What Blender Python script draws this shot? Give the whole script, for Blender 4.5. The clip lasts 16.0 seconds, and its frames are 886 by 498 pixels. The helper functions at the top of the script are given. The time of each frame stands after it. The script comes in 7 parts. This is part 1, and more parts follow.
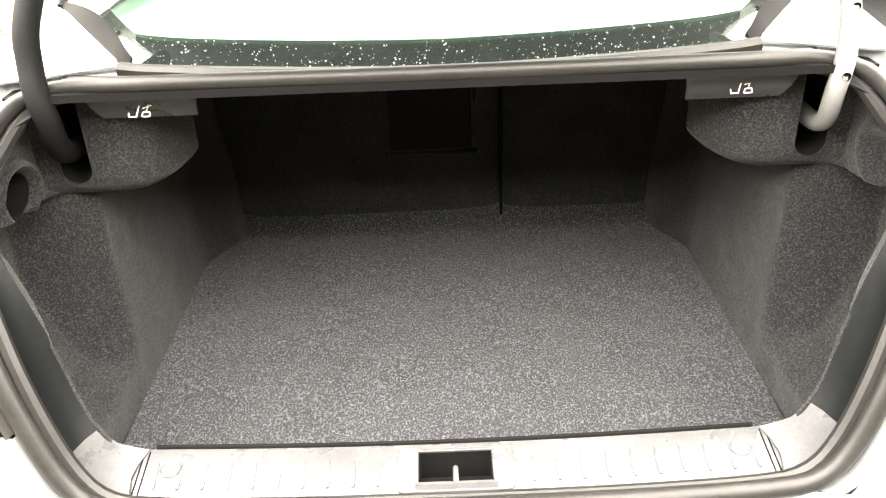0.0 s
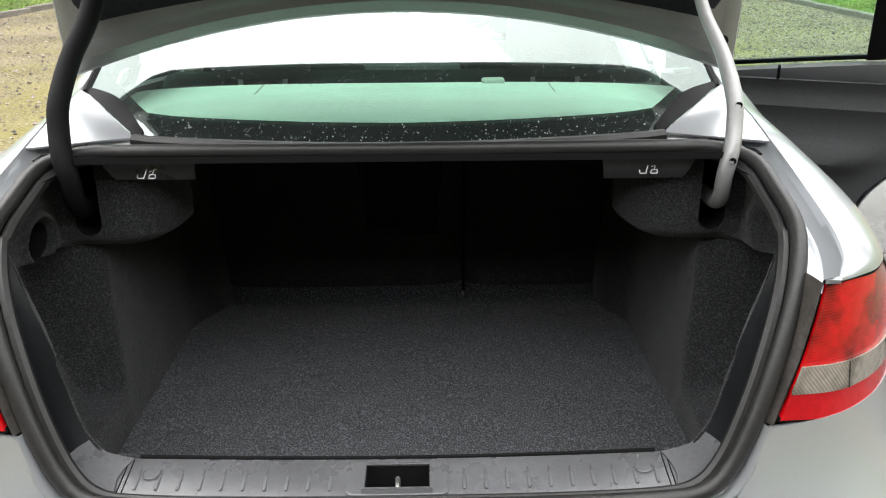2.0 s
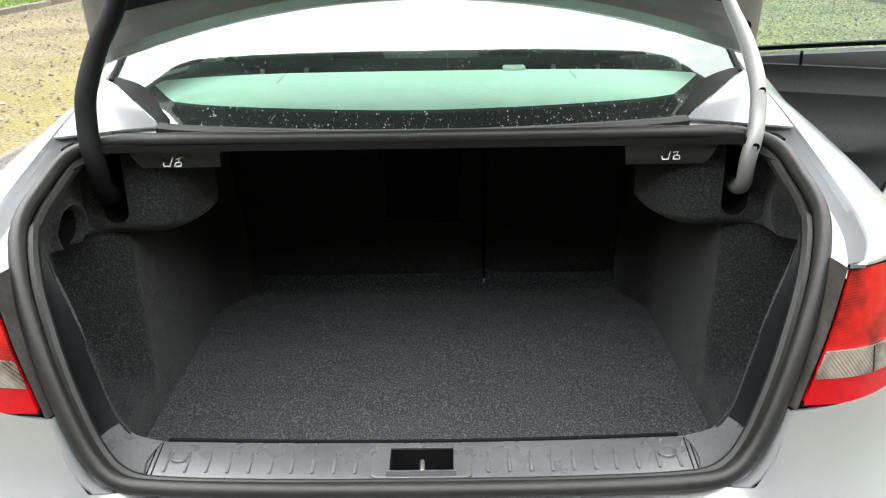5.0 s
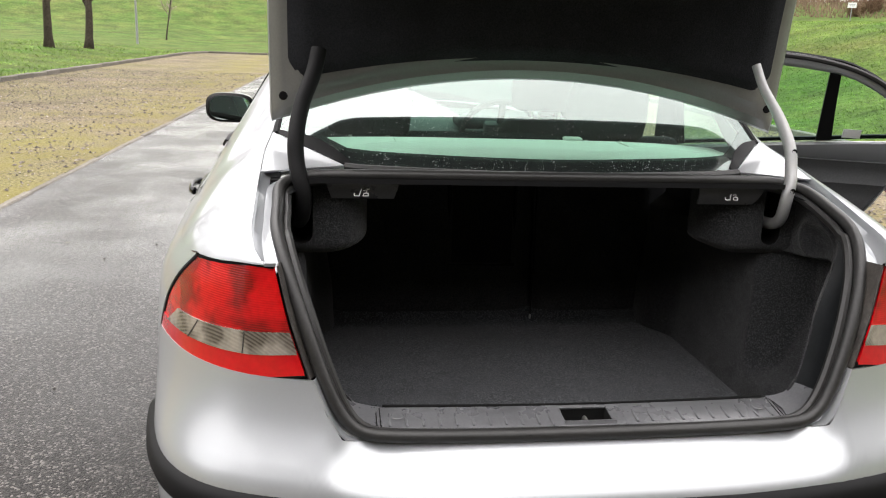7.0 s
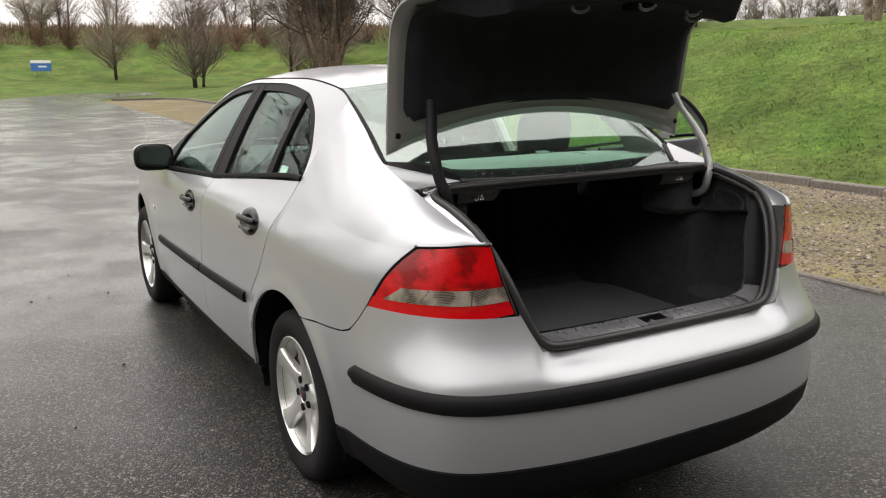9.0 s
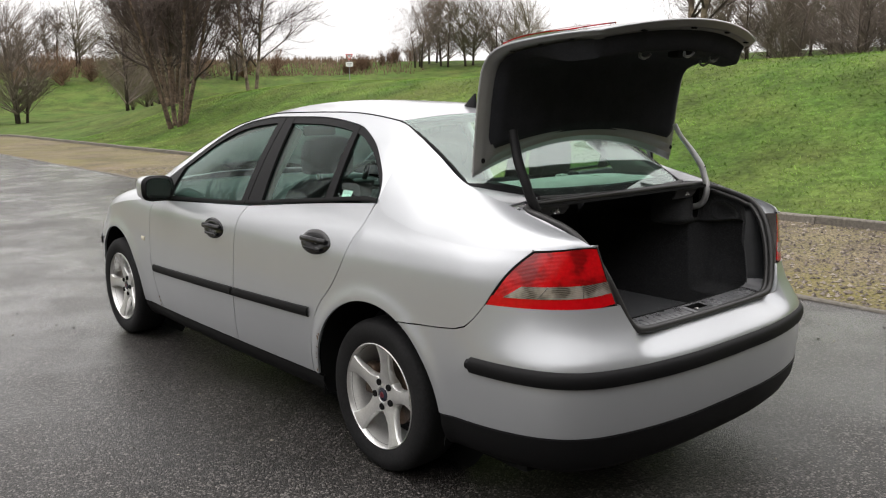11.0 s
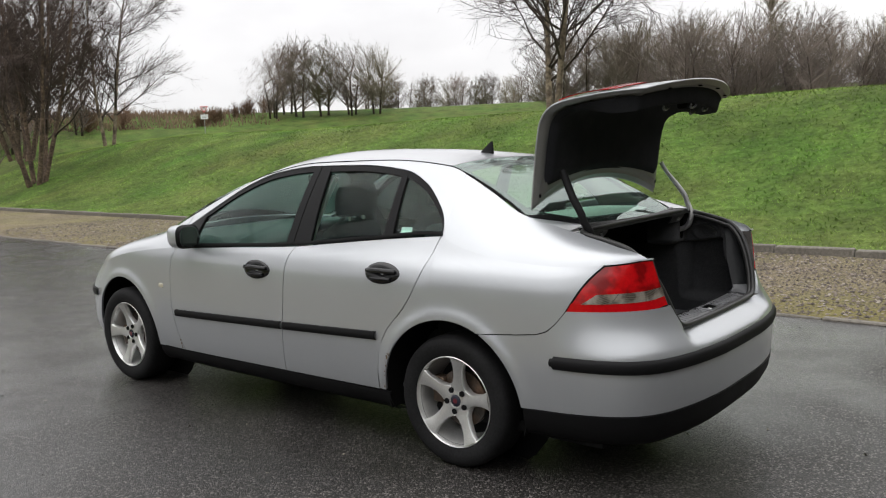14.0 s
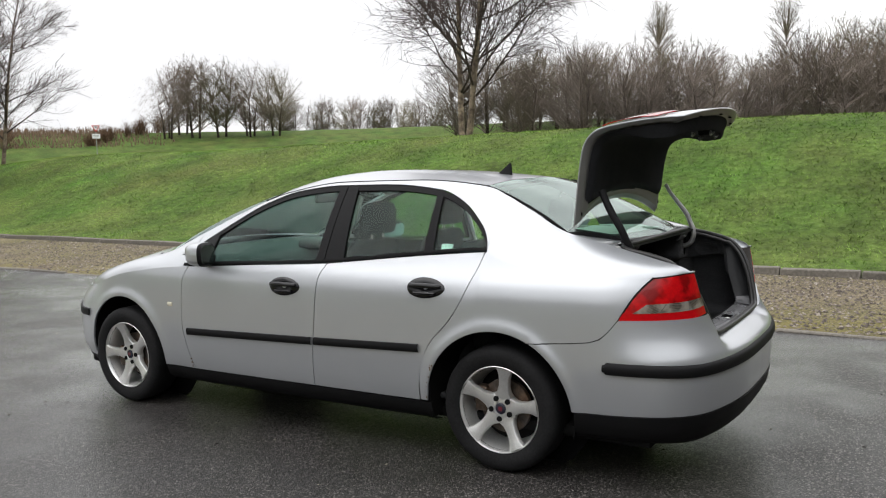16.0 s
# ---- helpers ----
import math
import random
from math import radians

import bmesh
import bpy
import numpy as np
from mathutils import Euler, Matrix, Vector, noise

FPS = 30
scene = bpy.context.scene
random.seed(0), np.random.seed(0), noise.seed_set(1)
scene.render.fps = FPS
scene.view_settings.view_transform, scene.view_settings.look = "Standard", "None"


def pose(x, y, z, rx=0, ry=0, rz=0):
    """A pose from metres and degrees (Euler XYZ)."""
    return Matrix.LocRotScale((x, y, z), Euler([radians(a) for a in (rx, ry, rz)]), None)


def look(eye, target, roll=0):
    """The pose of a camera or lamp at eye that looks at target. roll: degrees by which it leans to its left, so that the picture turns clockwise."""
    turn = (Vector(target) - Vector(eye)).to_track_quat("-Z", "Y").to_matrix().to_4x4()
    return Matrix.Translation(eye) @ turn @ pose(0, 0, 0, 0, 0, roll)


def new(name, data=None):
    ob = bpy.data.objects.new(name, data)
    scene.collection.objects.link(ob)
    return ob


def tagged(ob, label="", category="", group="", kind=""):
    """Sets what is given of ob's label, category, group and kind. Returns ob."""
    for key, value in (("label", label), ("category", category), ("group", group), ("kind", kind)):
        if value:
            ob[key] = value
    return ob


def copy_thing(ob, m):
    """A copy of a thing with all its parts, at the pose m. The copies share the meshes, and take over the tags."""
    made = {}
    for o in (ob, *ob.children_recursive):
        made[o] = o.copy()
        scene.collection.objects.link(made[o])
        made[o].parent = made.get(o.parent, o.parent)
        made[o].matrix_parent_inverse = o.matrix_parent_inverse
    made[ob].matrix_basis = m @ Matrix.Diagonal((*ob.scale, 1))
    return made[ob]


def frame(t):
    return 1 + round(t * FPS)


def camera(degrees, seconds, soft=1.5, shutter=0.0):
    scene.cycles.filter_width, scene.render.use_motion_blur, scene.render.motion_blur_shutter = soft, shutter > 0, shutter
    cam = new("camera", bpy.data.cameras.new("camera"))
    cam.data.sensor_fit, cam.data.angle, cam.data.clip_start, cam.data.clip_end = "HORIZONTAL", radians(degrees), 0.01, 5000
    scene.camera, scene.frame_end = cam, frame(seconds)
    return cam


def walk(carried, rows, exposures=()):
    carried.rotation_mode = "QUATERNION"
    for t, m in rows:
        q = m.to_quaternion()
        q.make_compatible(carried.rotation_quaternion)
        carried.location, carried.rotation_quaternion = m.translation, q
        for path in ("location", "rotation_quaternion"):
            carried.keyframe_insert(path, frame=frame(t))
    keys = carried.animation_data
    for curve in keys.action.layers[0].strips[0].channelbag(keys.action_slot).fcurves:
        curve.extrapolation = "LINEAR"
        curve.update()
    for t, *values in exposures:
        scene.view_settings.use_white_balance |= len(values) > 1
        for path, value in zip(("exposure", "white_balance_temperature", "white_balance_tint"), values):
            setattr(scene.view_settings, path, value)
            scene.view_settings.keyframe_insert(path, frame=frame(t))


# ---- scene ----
cam = camera(56.0, 16.0, soft=1.15)
PATH = [
    (0, (-0.003, -0.623, 1.416), (-0.007, 1.125, 0.444), -2.3),
    (0.5, (-0.035, -0.814, 1.433), (0.027, 1.004, 0.602), -0.7),
    (1, (0.016, -0.899, 1.428), (0.086, 0.965, 0.706), 0.6),
    (1.5, (0.081, -0.876, 1.417), (0.076, 1.001, 0.727), 0.5),
    (2, (0.056, -0.853, 1.415), (0.078, 1.012, 0.694), -0.4),
    (2.5, (0.016, -0.839, 1.408), (0.076, 1.005, 0.638), 0.1),
    (3, (-0.004, -0.845, 1.414), (0.052, 0.998, 0.64), 0.1),
    (5.5, (0.053, -0.88, 1.412), (0.026, 0.987, 0.696), -1.1),
    (6, (-0.026, -0.951, 1.426), (0.008, 0.941, 0.781), -0.4),
    (6.5, (-0.305, -1.082, 1.369), (-0.107, 0.843, 0.862), -0.0),
    (7, (-0.503, -1.252, 1.37), (-0.21, 0.662, 0.868), 2.3),
    (7.5, (-0.74, -1.391, 1.385), (-0.35, 0.504, 0.877), 0.2),
    (8, (-1.128, -1.432, 1.361), (-0.526, 0.406, 0.855), -1.1),
    (8.5, (-1.455, -1.58, 1.385), (-0.633, 0.179, 0.903), -0.9),
    (9, (-1.747, -1.652, 1.428), (-0.787, 0.05, 1.001), -0.6),
    (9.5, (-2.085, -1.613, 1.436), (-0.996, 0.021, 1.055), 0.9),
    (9.7, (-2.193, -1.627, 1.431), (-1.062, -0.02, 1.061), 0.8),
    (11.8, (-2.851, -1.453, 1.448), (-1.509, -0.01, 1.111), -0.5),
    (12, (-2.892, -1.457, 1.453), (-1.533, -0.027, 1.124), -0.4),
    (12.5, (-3.074, -1.523, 1.443), (-1.663, -0.136, 1.152), -1.1),
    (13, (-3.267, -1.501, 1.44), (-1.81, -0.158, 1.162), -1.4),
    (13.5, (-3.545, -1.371, 1.447), (-2.039, -0.081, 1.19), -2.0),
    (14, (-3.687, -1.278, 1.452), (-2.146, -0.026, 1.206), -2.0),
    (14.5, (-3.689, -1.127, 1.447), (-2.136, 0.106, 1.19), -2.1),
    (15, (-3.788, -0.976, 1.455), (-2.221, 0.24, 1.195), -2.6),
    (15.5, (-4.038, -0.814, 1.468), (-2.414, 0.33, 1.237), -2.7),
    (16, (-4.252, -0.815, 1.459), (-2.559, 0.233, 1.261), -1.4),
]

# ---------------------------------------------------------------- light
EXPOSURES = [(0.0, 3.3, 7500, 11), (0.3, 3.0, 7400, 11), (0.6, 2.45, 7100, 11), (1.0, 1.7, 6800, 10), (1.5, 1.0, 6550, 10), (2.0, 1.05, 6500, 10), (2.5, 1.3, 6480, 10), (3.0, 1.36, 6480, 10),
             (5.5, 1.4, 6480, 9), (6.0, 1.38, 6480, 10), (6.5, 1.05, 6550, 12), (7.0, 0.78, 6650, 14), (7.5, 0.5, 6750, 15), (8.0, 0.26, 6800, 15), (9.0, 0.18, 6850, 15), (9.5, 0.12, 6750, 14),
             (12.0, 0.02, 6600, 13), (13.0, -0.1, 6550, 12), (14.2, -0.18, 6450, 12), (16.0, -0.06, 6400, 12)]
walk(cam, [(t, look(eye, target, roll)) for t, eye, target, roll in PATH], EXPOSURES)

world = bpy.data.worlds.new("overcast_sky")
scene.world = world
world.use_nodes = True
wn, wl = world.node_tree.nodes, world.node_tree.links
wn.clear()
w_out = wn.new("ShaderNodeOutputWorld")
w_bg = wn.new("ShaderNodeBackground")
w_sky = wn.new("ShaderNodeTexSky")
w_sky.sky_type, w_sky.sun_disc = "NISHITA", False
w_sky.sun_elevation, w_sky.sun_rotation = radians(64), radians(-50)
w_grey = wn.new("ShaderNodeHueSaturation")
w_grey.inputs["Saturation"].default_value, w_grey.inputs["Value"].default_value = 0.12, 0.1
w_tc = wn.new("ShaderNodeTexCoord")
w_map = wn.new("ShaderNodeMapping")
w_map.inputs["Scale"].default_value = (1.0, 1.0, 2.6)
w_cloud = wn.new("ShaderNodeTexNoise")
w_cloud.inputs["Scale"].default_value, w_cloud.inputs["Detail"].default_value, w_cloud.inputs["Roughness"].default_value = 2.3, 6.0, 0.55
w_ramp = wn.new("ShaderNodeValToRGB")
w_ramp.color_ramp.elements[0].position, w_ramp.color_ramp.elements[0].color = 0.34, (0.89, 0.89, 0.89, 1)
w_ramp.color_ramp.elements[1].position, w_ramp.color_ramp.elements[1].color = 0.66, (1.15, 1.155, 1.14, 1)
w_mix = wn.new("ShaderNodeMix")
w_mix.data_type = "RGBA"
w_mix.inputs["Factor"].default_value = 0.82
wl.new(w_sky.outputs[0], w_grey.inputs["Color"])
wl.new(w_tc.outputs["Generated"], w_map.inputs["Vector"])
wl.new(w_map.outputs[0], w_cloud.inputs["Vector"])
wl.new(w_cloud.outputs["Fac"], w_ramp.inputs["Fac"])
wl.new(w_grey.outputs[0], w_mix.inputs["A"])
wl.new(w_ramp.outputs[0], w_mix.inputs["B"])
w_sep = wn.new("ShaderNodeSeparateXYZ")
w_up = wn.new("ShaderNodeMapRange")
w_up.inputs["From Min"].default_value, w_up.inputs["From Max"].default_value = 0.05, 0.95
w_up.inputs["To Min"].default_value, w_up.inputs["To Max"].default_value = 1.10, 2.55
w_mul = wn.new("ShaderNodeVectorMath")
w_mul.operation = "SCALE"
wl.new(w_tc.outputs["Generated"], w_sep.inputs[0])
wl.new(w_sep.outputs["Z"], w_up.inputs["Value"])
wl.new(w_mix.outputs["Result"], w_mul.inputs[0])
wl.new(w_up.outputs[0], w_mul.inputs["Scale"])
wl.new(w_mul.outputs[0], w_bg.inputs["Color"])
wl.new(w_bg.outputs[0], w_out.inputs["Surface"])
w_bg.inputs["Strength"].default_value = 1.0

sun_data = bpy.data.lights.new("sun", "SUN")
sun_data.energy, sun_data.angle, sun_data.color = 0.8, radians(60), (1.0, 0.98, 0.95)
sun = new("sun", sun_data)
sun.matrix_world = look((-6, 5, 16), (0, 0, 0))


# ---------------------------------------------------------------- materials
def material(name, rgb, rough=0.6, metal=0.0, spec=0.5, fine=0.0, fine_scale=60.0, broad=0.0, broad_scale=3.0, bump=0.0, bump_scale=120.0,
             bump_dist=0.004, second=None, coat=0.0, sheen=0.0, rough_var=0.0, piece=0.0):
    """A surface with variation at two scales, fine relief and, where wanted, a second colour in broad patches."""
    m = bpy.data.materials.new(name)
    m.use_nodes = True
    n, l = m.node_tree.nodes, m.node_tree.links
    b = n["Principled BSDF"]
    b.inputs["Roughness"].default_value, b.inputs["Metallic"].default_value = rough, metal
    b.inputs["Specular IOR Level"].default_value = spec
    b.inputs["Coat Weight"].default_value, b.inputs["Coat Roughness"].default_value = coat, 0.06
    b.inputs["Sheen Weight"].default_value = sheen
    tc = n.new("ShaderNodeTexCoord")
    col = n.new("ShaderNodeRGB")
    col.outputs[0].default_value = (*rgb, 1)
    out = col.outputs[0]

    def noise_of(scale, detail=4.0, rough_=0.6):
        t = n.new("ShaderNodeTexNoise")
        t.inputs["Scale"].default_value, t.inputs["Detail"].default_value, t.inputs["Roughness"].default_value = scale, detail, rough_
        l.new(tc.outputs["Object"], t.inputs["Vector"])
        return t.outputs["Fac"]

    def between(fac, a, c):
        r = n.new("ShaderNodeMapRange")
        r.inputs["From Min"].default_value, r.inputs["From Max"].default_value = 0.3, 0.7
        r.inputs["To Min"].default_value, r.inputs["To Max"].default_value = a, c
        l.new(fac, r.inputs["Value"])
        return r.outputs[0]

    def shade(colour, value):
        v = n.new("ShaderNodeVectorMath")
        v.operation = "SCALE"
        l.new(colour, v.inputs[0])
        l.new(value, v.inputs["Scale"])
        return v.outputs[0]

    if second:
        mx = n.new("ShaderNodeMix")
        mx.data_type = "RGBA"
        l.new(between(noise_of(broad_scale * 0.6, 5.0), 0.0, 1.0), mx.inputs["Factor"])
        l.new(out, mx.inputs["A"])
        mx.inputs["B"].default_value = (*second, 1)
        out = mx.outputs["Result"]
    if broad:
        out = shade(out, between(noise_of(broad_scale), 1 - broad, 1 + broad))
    if fine:
        out = shade(out, between(noise_of(fine_scale, 3.0), 1 - fine, 1 + fine))
    if piece:
        oi = n.new("ShaderNodeObjectInfo")
        r = n.new("ShaderNodeMapRange")
        r.inputs["To Min"].default_value, r.inputs["To Max"].default_value = 1 - piece, 1 + piece
        l.new(oi.outputs["Random"], r.inputs["Value"])
        out = shade(out, r.outputs[0])
    l.new(out, b.inputs["Base Color"])
    if rough_var:
        l.new(between(noise_of(broad_scale * 1.7, 5.0), max(0.02, rough - rough_var), min(1, rough + rough_var)), b.inputs["Roughness"])
    if bump:
        bp = n.new("ShaderNodeBump")
        bp.inputs["Strength"].default_value, bp.inputs["Distance"].default_value = bump, bump_dist
        l.new(noise_of(bump_scale, 3.0), bp.inputs["Height"])
        l.new(bp.outputs[0], b.inputs["Normal"])
    return m


def glass(name, rgb, rough=0.0, tint=1.0, film=0.0, ior=1.75):
    """A thin tinted pane: a sharp mirror over a clear, coloured body; film: how much a wet haze covers it."""
    m = bpy.data.materials.new(name)
    m.use_nodes = True
    n, l = m.node_tree.nodes, m.node_tree.links
    n.remove(n["Principled BSDF"])
    tr = n.new("ShaderNodeBsdfTransparent")
    tr.inputs[0].default_value = (*[c * tint for c in rgb], 1)
    gl = n.new("ShaderNodeBsdfGlossy")
    gl.inputs["Roughness"].default_value = rough
    gl.inputs["Color"].default_value = (0.86, 0.97, 0.92, 1)
    fr = n.new("ShaderNodeFresnel")
    fr.inputs["IOR"].default_value = ior
    mx = n.new("ShaderNodeMixShader")
    l.new(fr.outputs[0], mx.inputs["Fac"])
    l.new(tr.outputs[0], mx.inputs[1])
    l.new(gl.outputs[0], mx.inputs[2])
    top_ = mx.outputs[0]
    if film:
        wet = n.new("ShaderNodeBsdfDiffuse")
        wet.inputs[0].default_value = (0.8, 0.82, 0.82, 1)
        tcn = n.new("ShaderNodeTexCoord")
        nz = n.new("ShaderNodeTexNoise")
        nz.inputs["Scale"].default_value, nz.inputs["Detail"].default_value = 26.0, 5.0
        rg = n.new("ShaderNodeMapRange")
        rg.inputs["From Min"].default_value, rg.inputs["From Max"].default_value = 0.3, 0.75
        rg.inputs["To Min"].default_value, rg.inputs["To Max"].default_value = film * 0.6, film * 1.5
        m2 = n.new("ShaderNodeMixShader")
        l.new(tcn.outputs["Object"], nz.inputs["Vector"])
        l.new(nz.outputs["Fac"], rg.inputs["Value"])
        l.new(rg.outputs[0], m2.inputs["Fac"])
        l.new(top_, m2.inputs[1])
        l.new(wet.outputs[0], m2.inputs[2])
        top_ = m2.outputs[0]
    l.new(top_, n["Material Output"].inputs["Surface"])
    return m


M_PAINT = material("silver_paint", (0.430, 0.446, 0.464), 0.35, 0.55, 0.5, fine=0.05, fine_scale=900, broad=0.025, broad_scale=2.0, coat=0.8)
# Silver of the lid's inner frame, darkened to carry its shade.
M_INNER = material("shaded_inner_paint", (0.205, 0.205, 0.198), 0.42, 0.4, fine=0.05, fine_scale=200, broad=0.06, broad_scale=5)
M_TRIM = material("black_trim", (0.0075, 0.0075, 0.008), 0.55, 0, 0.12, fine=0.15, fine_scale=300, broad=0.1, bump=0.08, bump_scale=500, bump_dist=0.001)
M_HANDLE = material("gloss_black", (0.006, 0.006, 0.007), 0.22, 0, 0.4, fine=0.1, fine_scale=200)
# Near-black for joints; also puts the shade of recesses into colour.
M_SEAM_SHADE = material("seam_and_shade", (0.008, 0.008, 0.008), 0.9, 0, 0.1)
M_RUBBER = material("seal_rubber", (0.022, 0.0215, 0.021), 0.42, 0, 0.45, fine=0.2, fine_scale=120, broad=0.1, broad_scale=14)
M_TYRE = material("tyre_rubber", (0.011, 0.011, 0.0115), 0.75, 0, 0.18, fine=0.3, fine_scale=90, broad=0.3, broad_scale=8, bump=0.2, bump_scale=160)
M_ALLOY = material("wheel_alloy", (0.67, 0.67, 0.655), 0.33, 0.75, fine=0.08, fine_scale=150, broad=0.07, broad_scale=14)
M_DISC = material("brake_metal", (0.10, 0.095, 0.09), 0.5, 0.7, fine=0.3, fine_scale=50, second=(0.12, 0.07, 0.04), broad=0.2, broad_scale=12)

M_LINER = material("lid_liner", (0.022, 0.023, 0.026), 0.97, 0, 0.15, fine=0.4, fine_scale=300, broad=0.15, broad_scale=12, bump=0.6, bump_scale=380, bump_dist=0.002)
M_SILL = material("sill_plastic", (0.100, 0.101, 0.106), 0.30, 0, 0.6, fine=0.12, fine_scale=200, broad=0.15, broad_scale=10, bump=0.15, bump_scale=420, bump_dist=0.001, rough_var=0.1)
M_FLANGE = material("black_flange", (0.009, 0.010, 0.011), 0.34, 0, 0.22, fine=0.15, fine_scale=90, broad=0.3, broad_scale=9)
M_CABIN = material("cabin_trim", (0.050, 0.052, 0.054), 0.75, 0, 0.35, fine=0.15, fine_scale=150, broad=0.1)
M_SHELF = material("parcel_shelf", (0.88, 0.90, 0.88), 0.9, 0, 0.2, fine=0.08, fine_scale=120, broad=0.06)
M_HEADLIN = material("head_lining", (0.60, 0.60, 0.57), 0.95, 0, 0.2, fine=0.06, broad=0.05)
M_SEAT = material("seat_cloth", (0.026, 0.028, 0.031), 0.9, 0, 0.25, fine=0.2, fine_scale=220, broad=0.12, bump=0.3, bump_scale=300)
M_GLASS = glass("green_glass", (0.63, 0.87, 0.78), ior=1.33)
M_REARGLASS = glass("rear_screen_glass", (0.66, 0.98, 0.83), film=0.016, ior=2.45)
M_FRIT = material("black_frit", (0.010, 0.012, 0.012), 0.12, 0, 0.6, fine=0.1)
def carpet_material(name, dark, light, scale, share):
    """Needled felt: pale fibres flecked over a dark ground, with a slow change of tone."""
    m = material(name, dark, 1.0, 0, 0.0, broad=0.12, broad_scale=9, bump=0.7, bump_scale=scale, bump_dist=0.003, sheen=0.15)
    n, l = m.node_tree.nodes, m.node_tree.links
    b = n["Principled BSDF"]
    ground_ = b.inputs["Base Color"].links[0].from_socket
    tc = n.new("ShaderNodeTexCoord")
    mp = n.new("ShaderNodeMapping")
    mp.inputs["Scale"].default_value = (1.0, 0.6, 1.0)
    l.new(tc.outputs["Object"], mp.inputs["Vector"])
    facs = []
    for k, (f, lo, hi) in enumerate(((1.0, share, share + 0.12), (0.42, 0.40, 0.70))):
        t = n.new("ShaderNodeTexNoise")
        t.inputs["Scale"].default_value, t.inputs["Detail"].default_value, t.inputs["Roughness"].default_value = scale * f, 2.0, 0.55
        l.new(mp.outputs[0], t.inputs["Vector"])
        r = n.new("ShaderNodeMapRange")
        r.inputs["From Min"].default_value, r.inputs["From Max"].default_value = lo, hi
        r.inputs["To Min"].default_value = 0.0 if k == 0 else 0.45
        l.new(t.outputs["Fac"], r.inputs["Value"])
        facs.append(r.outputs[0])
    mul = n.new("ShaderNodeMath")
    mul.operation = "MULTIPLY"
    l.new(facs[0], mul.inputs[0])
    l.new(facs[1], mul.inputs[1])
    mx = n.new("ShaderNodeMix")
    mx.data_type = "RGBA"
    l.new(mul.outputs[0], mx.inputs["Factor"])
    l.new(ground_, mx.inputs["A"])
    mx.inputs["B"].default_value = (*light, 1)
    l.new(mx.outputs["Result"], b.inputs["Base Color"])
    return m


def lens_material(name, rgb, dark, pitch, rough=0.12, metal=0.0):
    """A moulded lamp lens: fine ribs, reflector cells of uneven depth behind, a clear glossy face."""
    m = material(name, rgb, rough, metal, 0.4, fine=0.12, fine_scale=80, coat=0.35)
    n, l = m.node_tree.nodes, m.node_tree.links
    b = n["Principled BSDF"]
    base = b.inputs["Base Color"].links[0].from_socket
    tc = n.new("ShaderNodeTexCoord")
    wave = n.new("ShaderNodeTexWave")
    wave.bands_direction, wave.wave_profile = pitch[0], "SIN"
    wave.inputs["Scale"].default_value, wave.inputs["Distortion"].default_value = pitch[1], 0.4
    cells = n.new("ShaderNodeTexNoise")
    cells.inputs["Scale"].default_value, cells.inputs["Detail"].default_value = 15.0, 2.5
    l.new(tc.outputs["Object"], wave.inputs["Vector"])
    l.new(tc.outputs["Object"], cells.inputs["Vector"])
    cell = n.new("ShaderNodeMapRange")
    cell.inputs["From Min"].default_value, cell.inputs["From Max"].default_value = 0.56, 0.40
    rib = n.new("ShaderNodeMapRange")
    rib.inputs["To Min"].default_value, rib.inputs["To Max"].default_value = 0.6, 1.0
    l.new(cells.outputs["Fac"], cell.inputs["Value"])
    l.new(wave.outputs["Fac"], rib.inputs["Value"])
    mul = n.new("ShaderNodeMath")
    mul.operation = "MULTIPLY"
    l.new(cell.outputs[0], mul.inputs[0])
    l.new(rib.outputs[0], mul.inputs[1])
    mx = n.new("ShaderNodeMix")
    mx.data_type = "RGBA"
    l.new(mul.outputs[0], mx.inputs["Factor"])
    l.new(base, mx.inputs["A"])
    mx.inputs["B"].default_value = (*dark, 1)
    l.new(mx.outputs["Result"], b.inputs["Base Color"])
    bp = n.new("ShaderNodeBump")
    bp.inputs["Strength"].default_value, bp.inputs["Distance"].default_value = 0.25, 0.0012
    l.new(wave.outputs["Fac"], bp.inputs["Height"])
    l.new(bp.outputs[0], b.inputs["Normal"])
    return m


M_CARPET = carpet_material("boot_carpet", (0.032, 0.0336, 0.0370), (0.136, 0.142, 0.155), 340.0, 0.48)
M_LININGFELT = carpet_material("lining_felt", (0.0235, 0.024, 0.0255), (0.064, 0.0655, 0.069), 360.0, 0.47)
M_RED = lens_material("red_lens", (0.52, 0.003, 0.006), (0.13, 0.002, 0.003), ("Z", 75.0))
M_REDPLAIN = material("red_lens_plain", (0.50, 0.003, 0.007), 0.14, 0, 0.4, fine=0.1, fine_scale=60, coat=0.3)
M_CLEAR = lens_material("clear_lens", (0.40, 0.36, 0.31), (0.075, 0.062, 0.050), ("DIAGONAL", 80.0), 0.14, 0.35)
# Dim green tint stands in for dark grass reflected in the mirror.
M_MIRROR = material("grass_tint_mirror", (0.42, 0.48, 0.44), 0.03, 1.0)

